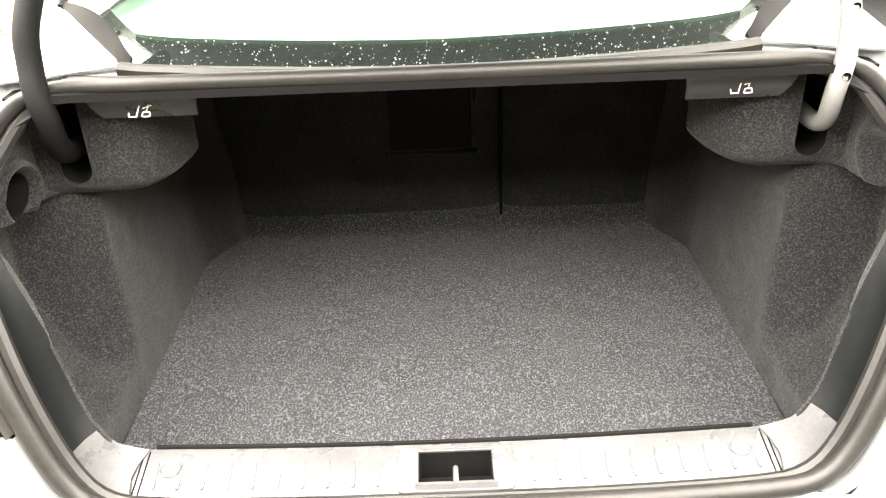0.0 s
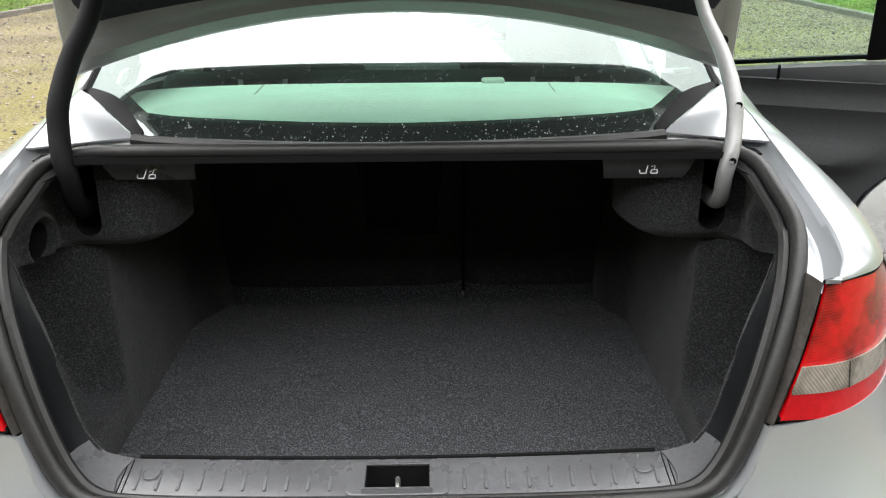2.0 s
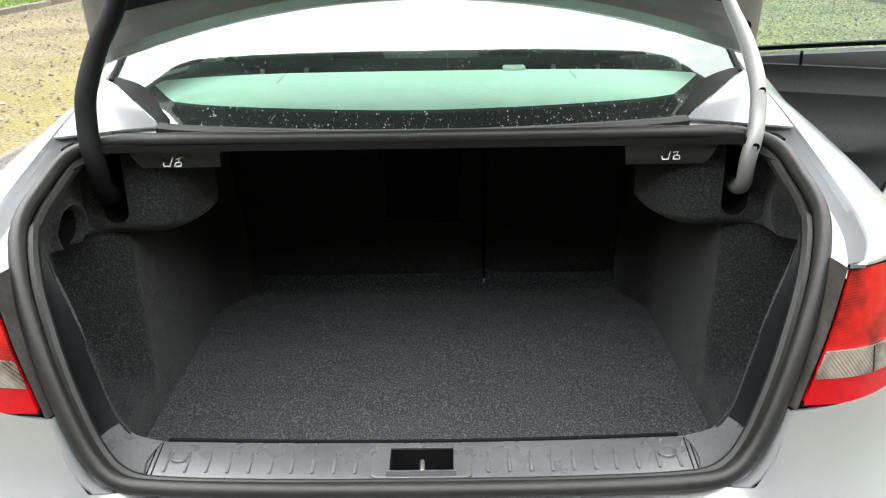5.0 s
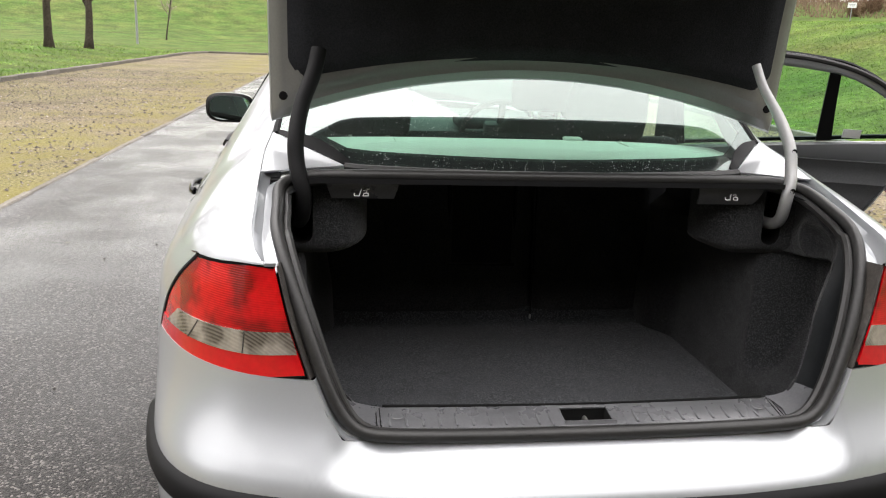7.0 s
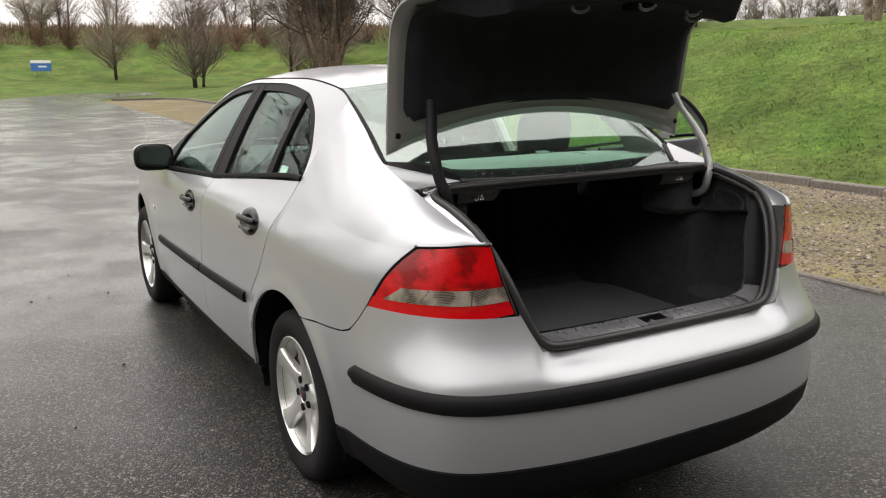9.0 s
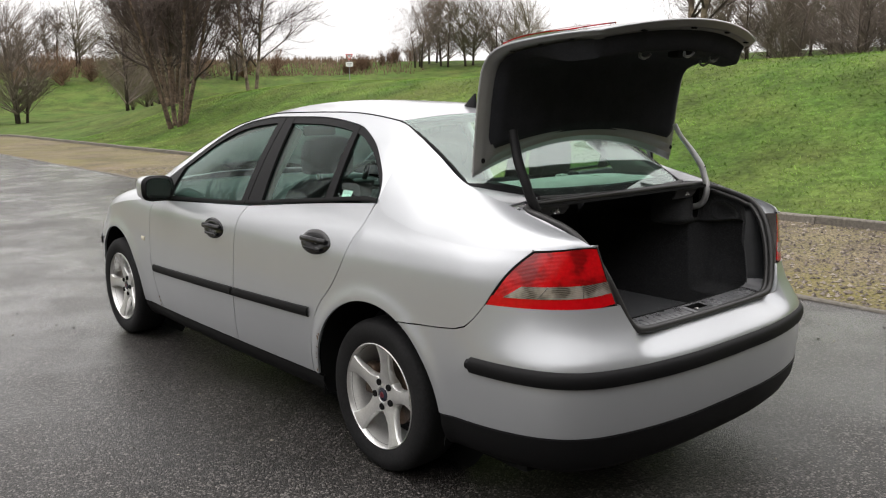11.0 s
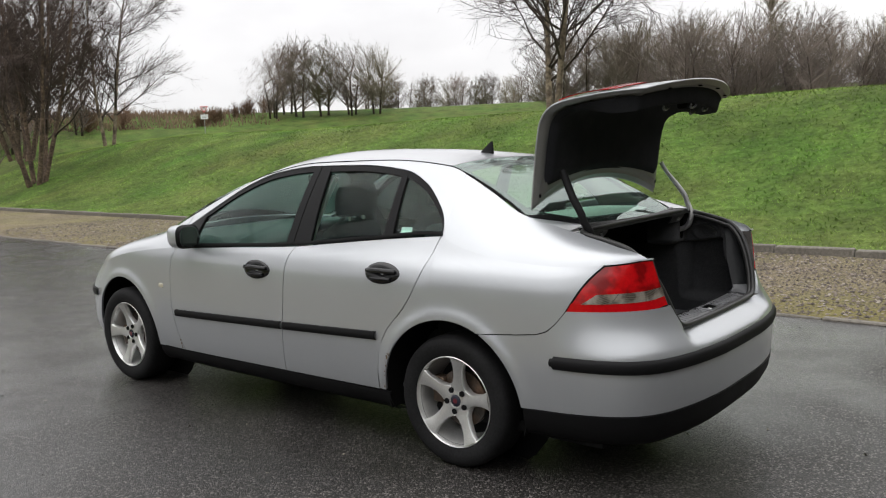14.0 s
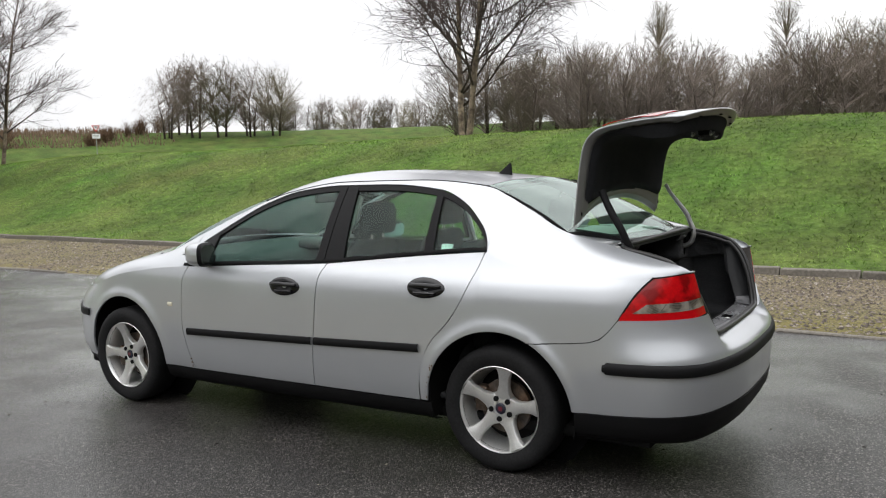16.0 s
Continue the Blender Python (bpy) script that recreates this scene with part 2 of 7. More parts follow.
M_BACKFELT = material("seat_back_felt", (0.036, 0.037, 0.039), 0.97, 0, 0.15, fine=0.5, fine_scale=240, broad=0.2, broad_scale=12, bump=0.7, bump_scale=380, bump_dist=0.002)
M_WHITE = material("white_print", (0.72, 0.73, 0.72), 0.6)
M_CHROME = material("bright_steel", (0.55, 0.54, 0.52), 0.3, 0.9, fine=0.1)
M_RUST = material("rust", (0.11, 0.062, 0.032), 0.9, 0, 0.2, fine=0.4, fine_scale=150, second=(0.26, 0.22, 0.16), broad_scale=60, bump=0.5)
M_AMBER = material("pale_lens", (0.62, 0.58, 0.46), 0.2, 0, 0.6, fine=0.1)
M_SIDE = material("weathered_black", (0.045, 0.042, 0.040), 0.6, 0, 0.4, fine=0.25, fine_scale=140, broad=0.3, broad_scale=30, second=(0.06, 0.052, 0.045), bump=0.2, bump_scale=200)
M_ALLOY2 = material("hinge_paint", (0.40, 0.40, 0.40), 0.4, 0.45, fine=0.04, fine_scale=120, broad=0.05, broad_scale=10)

# ---------------------------------------------------------------- shape helpers
def lerp(a, b, t):
    return a + (b - a) * t


def smooth(t):
    t = np.clip(t, 0.0, 1.0)
    return t * t * (3 - 2 * t)


def curve(*pairs):
    """A smooth function through (x, value) pairs, with no overshoot."""
    xs, ys = np.array([p[0] for p in pairs], float), np.array([p[1] for p in pairs], float)
    h, d = np.diff(xs), np.diff(ys) / np.diff(xs)
    m = np.zeros(len(xs))
    m[0], m[-1] = d[0], d[-1]
    for i in range(1, len(xs) - 1):
        if d[i - 1] * d[i] > 0:
            a, b = 2 * h[i] + h[i - 1], h[i] + 2 * h[i - 1]
            m[i] = (a + b) / (a / d[i - 1] + b / d[i])

    def f(x):
        x = np.clip(np.asarray(x, float), xs[0], xs[-1])
        i = np.clip(np.searchsorted(xs, x) - 1, 0, len(xs) - 2)
        t = (x - xs[i]) / h[i]
        return ((1 + 2 * t) * (1 - t) ** 2 * ys[i] + t * (1 - t) ** 2 * h[i] * m[i]
                + t * t * (3 - 2 * t) * ys[i + 1] + t * t * (t - 1) * h[i] * m[i + 1])
    return f


def spline(points, count, closed=False):
    """Points evenly spaced along a smooth line through the given points."""
    p = np.array(points, float)
    ext = np.vstack([p[-1], p, p[0], p[1]]) if closed else np.vstack([2 * p[0] - p[1], p, 2 * p[-1] - p[-2]])
    out = []
    for i in range(len(p) if closed else len(p) - 1):
        a, b, c, d = ext[i:i + 4]
        for t in np.linspace(0, 1, 24, endpoint=False):
            out.append(0.5 * (2 * b + (c - a) * t + (2 * a - 5 * b + 4 * c - d) * t * t + (3 * b - a - 3 * c + d) * t ** 3))
    out.append(p[0] if closed else p[-1])
    out = np.array(out)
    s = np.concatenate([[0], np.cumsum(np.linalg.norm(np.diff(out, axis=0), axis=1))])
    q = np.linspace(0, s[-1], count + 1)[:-1] if closed else np.linspace(0, s[-1], count)
    return np.stack([np.interp(q, s, out[:, k]) for k in range(p.shape[1])], axis=1)


def mesh_of(name, verts, faces, mat, flat=False):
    me = bpy.data.meshes.new(name)
    me.from_pydata([tuple(map(float, v)) for v in verts], [], [tuple(map(int, f)) for f in faces])
    me.materials.append(mat)
    me.validate()
    bm = bmesh.new()
    bm.from_mesh(me)
    bmesh.ops.recalc_face_normals(bm, faces=bm.faces)
    bm.to_mesh(me)
    bm.free()
    me.shade_flat() if flat else me.shade_smooth()
    if not flat:
        me.set_sharp_from_angle(angle=radians(38))
    return me


def thing(name, label, category, group="", kind="", at=None):
    """An empty that carries the parts of one thing."""
    ob = tagged(new(name), label, category, group, kind)
    if at is not None:
        ob.matrix_basis = at
    return ob


def part(name, data, parent, label=""):
    """One mesh as a part of a thing."""
    ob = new(name, data)
    ob.parent = parent
    return tagged(ob, label)


def solid(name, data, label, category, group="", kind="", at=None):
    ob = tagged(new(name, data), label, category, group, kind)
    if at is not None:
        ob.matrix_basis = at
    return ob


def sheet(grid, thick=0.0, closed_u=False):
    """Verts and faces of a grid of points (rows, columns, 3); with a thickness, a slab whose back lies inwards along the normals."""
    g = np.asarray(grid, float)
    r, c = g.shape[:2]
    idx = np.arange(r * c).reshape(r, c)
    faces = []
    for i in range(r if closed_u else r - 1):
        for j in range(c - 1):
            k = (i + 1) % r
            faces.append((idx[i, j], idx[i, j + 1], idx[k, j + 1], idx[k, j]))
    verts = g.reshape(-1, 3)
    if not thick:
        return verts, faces
    du, dv = np.gradient(g, axis=0), np.gradient(g, axis=1)
    n = np.cross(du, dv)
    n /= np.linalg.norm(n, axis=2, keepdims=True) + 1e-12
    back = (g - n * thick).reshape(-1, 3)
    o = r * c
    faces += [tuple(v + o for v in reversed(f)) for f in list(faces)]
    rim = list(idx[0, :]) + list(idx[1:, -1]) + list(idx[-1, -2::-1]) + list(idx[-2:0:-1, 0])
    for a, b in zip(rim, rim[1:] + rim[:1]):
        faces.append((b, a, a + o, b + o))
    return np.vstack([verts, back]), faces


def tube(path, radius, sides=10, closed=False, caps=True, squash=1.0):
    """Verts and faces of a round bar along a path; radius may be a list."""
    p = np.array(path, float)
    n = len(p)
    rad = np.full(n, radius) if np.isscalar(radius) else np.array(radius, float)
    verts, faces, up = [], [], np.array([0.123, 0.31, 0.94])
    for i in range(n):
        a, b = (p[i - 1], p[(i + 1) % n]) if closed else (p[max(0, i - 1)], p[min(n - 1, i + 1)])
        t = (b - a) / (np.linalg.norm(b - a) + 1e-12)
        e = up - t * (up @ t)
        e /= np.linalg.norm(e) + 1e-12
        up = e
        f = np.cross(t, e)
        for k in range(sides):
            w = 2 * math.pi * k / sides
            verts.append(p[i] + rad[i] * (math.cos(w) * e + squash * math.sin(w) * f))
    for i in range(n if closed else n - 1):
        for k in range(sides):
            a, b = i * sides + k, i * sides + (k + 1) % sides
            c, d = ((i + 1) % n) * sides + (k + 1) % sides, ((i + 1) % n) * sides + k
            faces.append((a, b, c, d))
    if caps and not closed:
        faces += [tuple(range(sides))[::-1], tuple(range((n - 1) * sides, n * sides))]
    return verts, faces


def lathe(profile, sides=48):
    """Verts and faces of a profile of (radius, x) turned about the x axis."""
    verts, faces, n = [], [], len(profile)
    for k in range(sides):
        w = 2 * math.pi * k / sides
        for r, x in profile:
            verts.append((x, r * math.cos(w), r * math.sin(w)))
    for k in range(sides):
        for i in range(n - 1):
            a, b = k * n + i, k * n + i + 1
            c, d = ((k + 1) % sides) * n + i + 1, ((k + 1) % sides) * n + i
            faces.append((a, b, c, d))
    return verts, faces


def box(size, bevel=0.006, segments=2, at=(0, 0, 0)):
    """Verts and faces of a block with rounded edges."""
    bm = bmesh.new()
    bmesh.ops.create_cube(bm, size=1)
    bmesh.ops.scale(bm, vec=size, verts=bm.verts)
    if bevel:
        bmesh.ops.bevel(bm, geom=bm.edges[:], offset=bevel, segments=segments, profile=0.5, affect="EDGES")
    bmesh.ops.translate(bm, vec=at, verts=bm.verts)
    bm.verts.index_update()
    out = [tuple(v.co) for v in bm.verts], [tuple(v.index for v in f.verts) for f in bm.faces]
    bm.free()
    return out


def joined(*pieces):
    verts, faces = [], []
    for v, f in pieces:
        o = len(verts)
        verts += [tuple(a) for a in v]
        faces += [tuple(i + o for i in q) for q in f]
    return verts, faces


def moved(vf, m):
    return [tuple(m @ Vector(v)) for v in vf[0]], vf[1]


# ---------------------------------------------------------------- ground


def right_edge(y):
    return 3.10 + 0.018 * max(0, y)


def right_kerb(y):
    return 6.68 + 0.020 * max(0, y)


def left_edge(y):
    return -3.02 + 0.042 * max(0, y)


def left_kerb(y):
    return -8.05 + 0.045 * max(0, y)


ridge_height = curve((-40, 2.4), (0, 2.33), (8, 2.33), (15, 2.2), (28, 2.18), (34, 1.9), (42, 1.4), (55, 0.35), (62, 0.0), (90, 0.0))


def land(x, y):
    """Height of the open land: level by the road, a grass bank beyond the bay, rising fields far off."""
    bank = ridge_height(y) * smooth((x - 6.85 - 0.02 * np.maximum(0, y)) / 8.3) * (1.0 - 0.10 * smooth((x - 15.5) / 10) - 0.75 * smooth((x - 26) / 25))
    swell = 0.05 * np.sin(x * 0.9 + 1.3) * np.sin(y * 0.55) * smooth((x - 8.5) / 3)
    r = np.hypot(x * 1.12, y)
    left = 0.25 * smooth((-8.2 - x) / 4)
    return np.where(x > 6.8, bank + swell, 0.0) + hill_height(r) + np.where(x < -7.7, left, 0.0)


hill_height = curve((0, 0), (56, 0), (66, 0.35), (73, 1.0), (80, 2.7), (88, 4.3), (97, 5.8), (120, 6.4), (200, 7.0), (2000, 7.0))


def axis(*stops):
    out = []
    for a, b, step in stops:
        out += list(np.arange(a, b, step))
    return np.array(out + [stops[-1][1]])


gx = axis((-700, -120, 60), (-120, -20, 4), (-20, -7.6, 1.0), (-7.6, 6.8, 1.6), (6.8, 30, 0.5), (30, 120, 3), (120, 700, 60))
gy = axis((-600, -120, 60), (-120, -10, 5), (-10, 45, 0.75), (45, 120, 3), (120, 800, 60))
GX, GY = np.meshgrid(gx, gy, indexing="ij")
M_GRASS = material("meadow_grass", (0.058, 0.112, 0.019), 0.95, 0, 0.15, fine=0.4, fine_scale=7, broad=0.35, broad_scale=0.7, second=(0.090, 0.108, 0.029),
                   bump=0.45, bump_scale=5.5, bump_dist=0.22)
def asphalt_material():
    """Wet asphalt: stones of many greys in a dark binder, damp and shiny in broad patches."""
    m = bpy.data.materials.new("wet_asphalt")
    m.use_nodes = True
    n, l = m.node_tree.nodes, m.node_tree.links
    b_ = n["Principled BSDF"]
    b_.inputs["Specular IOR Level"].default_value = 0.16
    tc = n.new("ShaderNodeTexCoord")

    def tex(kind, scale, detail=3.0):
        t = n.new(kind)
        t.inputs["Scale"].default_value = scale
        if kind == "ShaderNodeTexNoise":
            t.inputs["Detail"].default_value = detail
        l.new(tc.outputs["Object"], t.inputs["Vector"])
        return t

    def ranged(sock, a0, a1, b0, b1):
        r = n.new("ShaderNodeMapRange")
        for k, v_ in (("From Min", a0), ("From Max", a1), ("To Min", b0), ("To Max", b1)):
            r.inputs[k].default_value = v_
        l.new(sock, r.inputs["Value"])
        return r.outputs[0]

    stones = tex("ShaderNodeTexVoronoi", 135.0)
    grain = tex("ShaderNodeTexNoise", 240.0)
    broad = tex("ShaderNodeTexNoise", 0.42, 5.0)
    streak = tex("ShaderNodeTexNoise", 1.7, 6.0)
    sep = n.new("ShaderNodeSeparateColor")
    l.new(stones.outputs["Color"], sep.inputs[0])
    ramp = n.new("ShaderNodeValToRGB")
    ramp.color_ramp.elements[0].color, ramp.color_ramp.elements[1].color = (0.009, 0.0088, 0.0085, 1), (0.14, 0.131, 0.122, 1)
    e = ramp.color_ramp.elements.new(0.76)
    e.color = (0.030, 0.0275, 0.0258, 1)
    l.new(sep.outputs[0], ramp.inputs["Fac"])
    sc = n.new("ShaderNodeVectorMath")
    sc.operation = "SCALE"
    l.new(ramp.outputs[0], sc.inputs[0])
    both = n.new("ShaderNodeMath")
    both.operation = "MULTIPLY"
    l.new(ranged(streak.outputs["Fac"], 0.3, 0.7, 0.75, 1.25), both.inputs[0])
    l.new(ranged(broad.outputs["Fac"], 0.36, 0.64, 0.8, 1.45), both.inputs[1])
    l.new(both.outputs[0], sc.inputs["Scale"])
    l.new(sc.outputs[0], b_.inputs["Base Color"])
    mul = n.new("ShaderNodeMath")
    mul.operation = "ADD"
    l.new(ranged(broad.outputs["Fac"], 0.36, 0.62, 0.34, 0.50), mul.inputs[0])
    l.new(ranged(streak.outputs["Fac"], 0.3, 0.7, -0.05, 0.08), mul.inputs[1])
    l.new(mul.outputs[0], b_.inputs["Roughness"])
    hsum = n.new("ShaderNodeMath")
    hsum.operation = "MULTIPLY_ADD"
    l.new(stones.outputs["Distance"], hsum.inputs[0])
    hsum.inputs[1].default_value = -1.0
    l.new(grain.outputs["Fac"], hsum.inputs[2])
    bp = n.new("ShaderNodeBump")
    bp.inputs["Strength"].default_value, bp.inputs["Distance"].default_value = 0.8, 0.0055
    l.new(hsum.outputs[0], bp.inputs["Height"])
    l.new(bp.outputs[0], b_.inputs["Normal"])
    # the film of rain water lies smoother than the stones
    film = n.new("ShaderNodeMath")
    film.operation = "ADD"
    film.use_clamp = True
    l.new(ranged(broad.outputs["Fac"], 0.42, 0.58, 1.0, 0.60), film.inputs[0])
    l.new(ranged(streak.outputs["Fac"], 0.35, 0.65, 0.15, -0.30), film.inputs[1])
    lw = n.new("ShaderNodeLayerWeight")
    wet = n.new("ShaderNodeMath")
    wet.operation = "MULTIPLY"
    l.new(film.outputs[0], wet.inputs[0])
    l.new(ranged(lw.outputs["Facing"], 0.50, 0.78, 0.04, 1.0), wet.inputs[1])
    l.new(wet.outputs[0], b_.inputs["Coat Weight"])
    b_.inputs["Coat Roughness"].default_value, b_.inputs["Coat IOR"].default_value = 0.13, 1.55
    ripple = n.new("ShaderNodeBump")
    ripple.inputs["Strength"].default_value, ripple.inputs["Distance"].default_value = 0.30, 0.0030
    l.new(hsum.outputs[0], ripple.inputs["Height"])
    l.new(ripple.outputs[0], b_.inputs["Coat Normal"])
    return m


M_ASPHALT = asphalt_material()
M_GRAVEL = material("bay_gravel", (0.165, 0.130, 0.098), 0.9, 0, 0.25, fine=0.8, fine_scale=38, broad=0.3, broad_scale=0.7, second=(0.150, 0.135, 0.055),
                    bump=1.0, bump_scale=30, bump_dist=0.03)
def add_moss(m):
    """Yellow-green moss in uneven patches, thickest along the edge of the drive."""
    n, l = m.node_tree.nodes, m.node_tree.links
    b = n["Principled BSDF"]
    base = b.inputs["Base Color"].links[0].from_socket
    tc = n.new("ShaderNodeTexCoord")
    sep = n.new("ShaderNodeSeparateXYZ")
    l.new(tc.outputs["Object"], sep.inputs[0])
    ab = n.new("ShaderNodeMath")
    ab.operation = "ABSOLUTE"
    l.new(sep.outputs["X"], ab.inputs[0])
    near = n.new("ShaderNodeMapRange")
    for k, v_ in (("From Min", 5.6), ("From Max", 3.3), ("To Min", -0.16), ("To Max", 0.20)):
        near.inputs[k].default_value = v_
    l.new(ab.outputs[0], near.inputs["Value"])
    total = near.outputs[0]
    for scale, detail, weight in ((1.5, 4.0, 1.0), (16.0, 4.0, 0.55)):
        t = n.new("ShaderNodeTexNoise")
        t.inputs["Scale"].default_value, t.inputs["Detail"].default_value = scale, detail
        l.new(tc.outputs["Object"], t.inputs["Vector"])
        ma = n.new("ShaderNodeMath")
        ma.operation = "MULTIPLY_ADD"
        l.new(t.outputs["Fac"], ma.inputs[0])
        ma.inputs[1].default_value = weight
        l.new(total, ma.inputs[2])
        total = ma.outputs[0]
    fac = n.new("ShaderNodeMapRange")
    for k, v_ in (("From Min", 0.80), ("From Max", 1.10), ("To Min", 0.0), ("To Max", 0.62)):
        fac.inputs[k].default_value = v_
    l.new(total, fac.inputs["Value"])
    mx = n.new("ShaderNodeMix")
    mx.data_type = "RGBA"
    l.new(fac.outputs[0], mx.inputs["Factor"])
    l.new(base, mx.inputs["A"])
    mx.inputs["B"].default_value = (0.185, 0.160, 0.040, 1)
    l.new(mx.outputs["Result"], b.inputs["Base Color"])


add_moss(M_GRAVEL)
M_KERB = material("kerb_concrete", (0.165, 0.150, 0.128), 0.85, 0, 0.3, fine=0.3, fine_scale=30, broad=0.25, broad_scale=1.4, bump=0.5, bump_scale=60, piece=0.14)
ground = solid("ground", mesh_of("ground", *sheet(np.stack([GX, GY, land(GX, GY) - 0.02], axis=2)), M_GRASS),
               "winter green meadow grass on level ground and a bank", "grass", kind="structure")


def strip_of(inner, outer, z, mat, name, label, category):
    g = np.array([[(*a, z), (*lerp(np.array(a), np.array(b), 0.5), z), (*b, z)] for a, b in zip(inner, outer)])
    return solid(name, mesh_of(name, *sheet(g), mat), label, category, kind="structure")


ys = np.concatenate([np.arange(-60, -4, 4), np.arange(-4, 41.1, 1.5)])
road_l = [(left_edge(y), y) for y in ys] + [(-1.0, 44), (0.2, 49), (3.6, 56), (9.0, 63), (20, 72), (60, 92)]
road_r = [(right_edge(y), y) for y in ys] + [(4.1, 43.5), (5.2, 46), (8.0, 50), (14, 57), (26, 66), (66, 86)]
strip_of(road_l, road_r, 0.0, M_ASPHALT, "road", "wet dark asphalt drive", "road")
yb = np.arange(-40, 41.1, 1.5)
strip_of([(right_edge(y) + 0.06, y) for y in yb], [(right_kerb(y) + 0.02, y) for y in yb], 0.004, M_GRAVEL, "parking_bay_1", "brown gravel parking bay with moss", "gravel")
strip_of([(left_kerb(y) - 0.02, y) for y in yb], [(left_edge(y) - 0.06, y) for y in yb], 0.004, M_GRAVEL, "parking_bay_2", "brown gravel parking bay with moss", "gravel")


def kerb_line(name, points, length, size, z, label, limit=60):
    """Kerb stones laid end to end along a line: each one an object on a shared mesh."""
    holder = thing(name, label, "kerb", kind="structure")
    me = mesh_of("kerb_stone", *box((length - 0.012, size[0], size[1]), 0.014, 1), M_KERB)
    p = np.array(points, float)
    s = np.concatenate([[0], np.cumsum(np.linalg.norm(np.diff(p, axis=0), axis=1))])
    n = min(int(s[-1] / length), limit)
    rnd = random.Random(len(points) * 7 + n)
    for i in range(n):
        q = [np.interp(s0, s, p[:, k]) for s0 in ((i + 0.1) * length, (i + 0.9) * length) for k in (0, 1)]
        ang = math.degrees(math.atan2(q[3] - q[1], q[2] - q[0]))
        ob = part("kerb_stone", me, holder)
        ob.matrix_basis = pose((q[0] + q[2]) / 2 + rnd.uniform(-0.006, 0.006), (q[1] + q[3]) / 2, z + rnd.uniform(-0.008, 0.008),
                               rnd.uniform(-1, 1), rnd.uniform(-0.8, 0.8), ang)
    return holder


kerb_line("kerb_1", [(right_kerb(-20) + 0.08, -20), (right_kerb(0) + 0.08, 0), (right_kerb(40) + 0.08, 40.0), (6.6, 41.6), (4.4, 41.6)], 0.915, (0.13, 0.26), -0.035, "weathered concrete kerb along the grass bank", 80)
kerb_line("kerb_2", [(left_kerb(-6) - 0.08, -6), (left_kerb(38) - 0.08, 38.0), (-5.9, 40.4), (-1.3, 40.6)], 0.915, (0.13, 0.26), -0.03, "weathered concrete kerb along the lawn", 60)
kerb_line("edging_1", [(right_edge(-16) + 0.03, -16), (right_edge(0) + 0.03, 0), (right_edge(41) + 0.03, 41)], 0.915, (0.07, 0.2), -0.085, "pale flush concrete edging of the drive", 66)
kerb_line("edging_2", [(left_edge(-8) - 0.03, -8), (left_edge(0) - 0.03, 0), (left_edge(41) - 0.03, 41)], 0.915, (0.07, 0.2), -0.085, "pale flush concrete edging of the drive", 54)

# ---------------------------------------------------------------- the car: its surfaces
# x across, y forwards from the rear bumper, z up; the half with x > 0 is computed and mirrored.
plan_line = spline([(0, -0.015), (0.27, -0.008), (0.50, 0.026), (0.68, 0.086), (0.782, 0.19), (0.836, 0.36), (0.860, 0.62), (0.877, 1.0), (0.888, 1.5),
                    (0.892, 2.1), (0.886, 2.8), (0.873, 3.3), (0.856, 3.7), (0.82, 4.05), (0.75, 4.27), (0.58, 4.47), (0.3, 4.58), (0, 4.62)], 900)
plan_u = np.linspace(0, 1, 900)
plan_t = np.gradient(plan_line, axis=0)
plan_t /= np.linalg.norm(plan_t, axis=1, keepdims=True)
AXLE_R, AXLE_F, HUB_Z, ARCH = 1.008, 3.70, 0.307, 0.378
side_inset = curve((0.12, 0.11), (0.22, 0.052), (0.30, 0.026), (0.42, 0.010), (0.56, 0.0), (0.72, 0.004), (0.84, 0.012), (0.90, 0.030), (0.96, 0.072), (1.05, 0.122), (1.2, 0.2))
rear_inset = curve((0.12, 0.16), (0.22, 0.06), (0.34, 0.014), (0.50, 0.0), (0.59, 0.004), (0.64, 0.030), (0.70, 0.062), (0.775, 0.084), (0.87, 0.094), (0.97, 0.108), (1.2, 0.2))
mid_inset = curve((0.12, 0.16), (0.22, 0.06), (0.34, 0.014), (0.50, 0.0), (0.585, 0.003), (0.605, 0.014), (0.63, 0.055), (0.66, 0.108), (0.7, 0.12), (1.2, 0.12))
nose_inset = curve((0.12, 0.12), (0.22, 0.05), (0.36, 0.0), (0.54, 0.0), (0.62, 0.02), (0.70, 0.07), (0.78, 0.17), (0.9, 0.4))
belt_z = curve((0.1, 0.968), (0.28, 0.955), (0.45, 0.945), (0.7, 0.955), (1.0, 1.005), (1.12, 1.045), (1.5, 1.014), (2.1, 0.957), (2.9, 0.915), (3.3, 0.885), (3.7, 0.83), (4.1, 0.73), (4.6, 0.68))
edge_x = curve((0.1, 0.585), (0.166, 0.600), (0.2, 0.618), (0.3, 0.628), (0.6, 0.625), (0.75, 0.612), (0.95, 0.585), (1.2, 0.562), (1.6, 0.558), (2.1, 0.568), (2.5, 0.592), (2.8, 0.632), (3.1, 0.682), (3.4, 0.732), (3.7, 0.742), (4.0, 0.715), (4.3, 0.62), (4.6, 0.3))
edge_z = curve((0.1, 0.955), (0.166, 0.971), (0.2, 0.992), (0.3, 1.02), (0.45, 1.06), (0.6, 1.098), (0.75, 1.135), (0.95, 1.24), (1.2, 1.352), (1.6, 1.386), (2.1, 1.38), (2.5, 1.322), (2.8, 1.22), (3.1, 1.09), (3.4, 0.962), (3.7, 0.905), (4.0, 0.83), (4.3, 0.73), (4.6, 0.70))
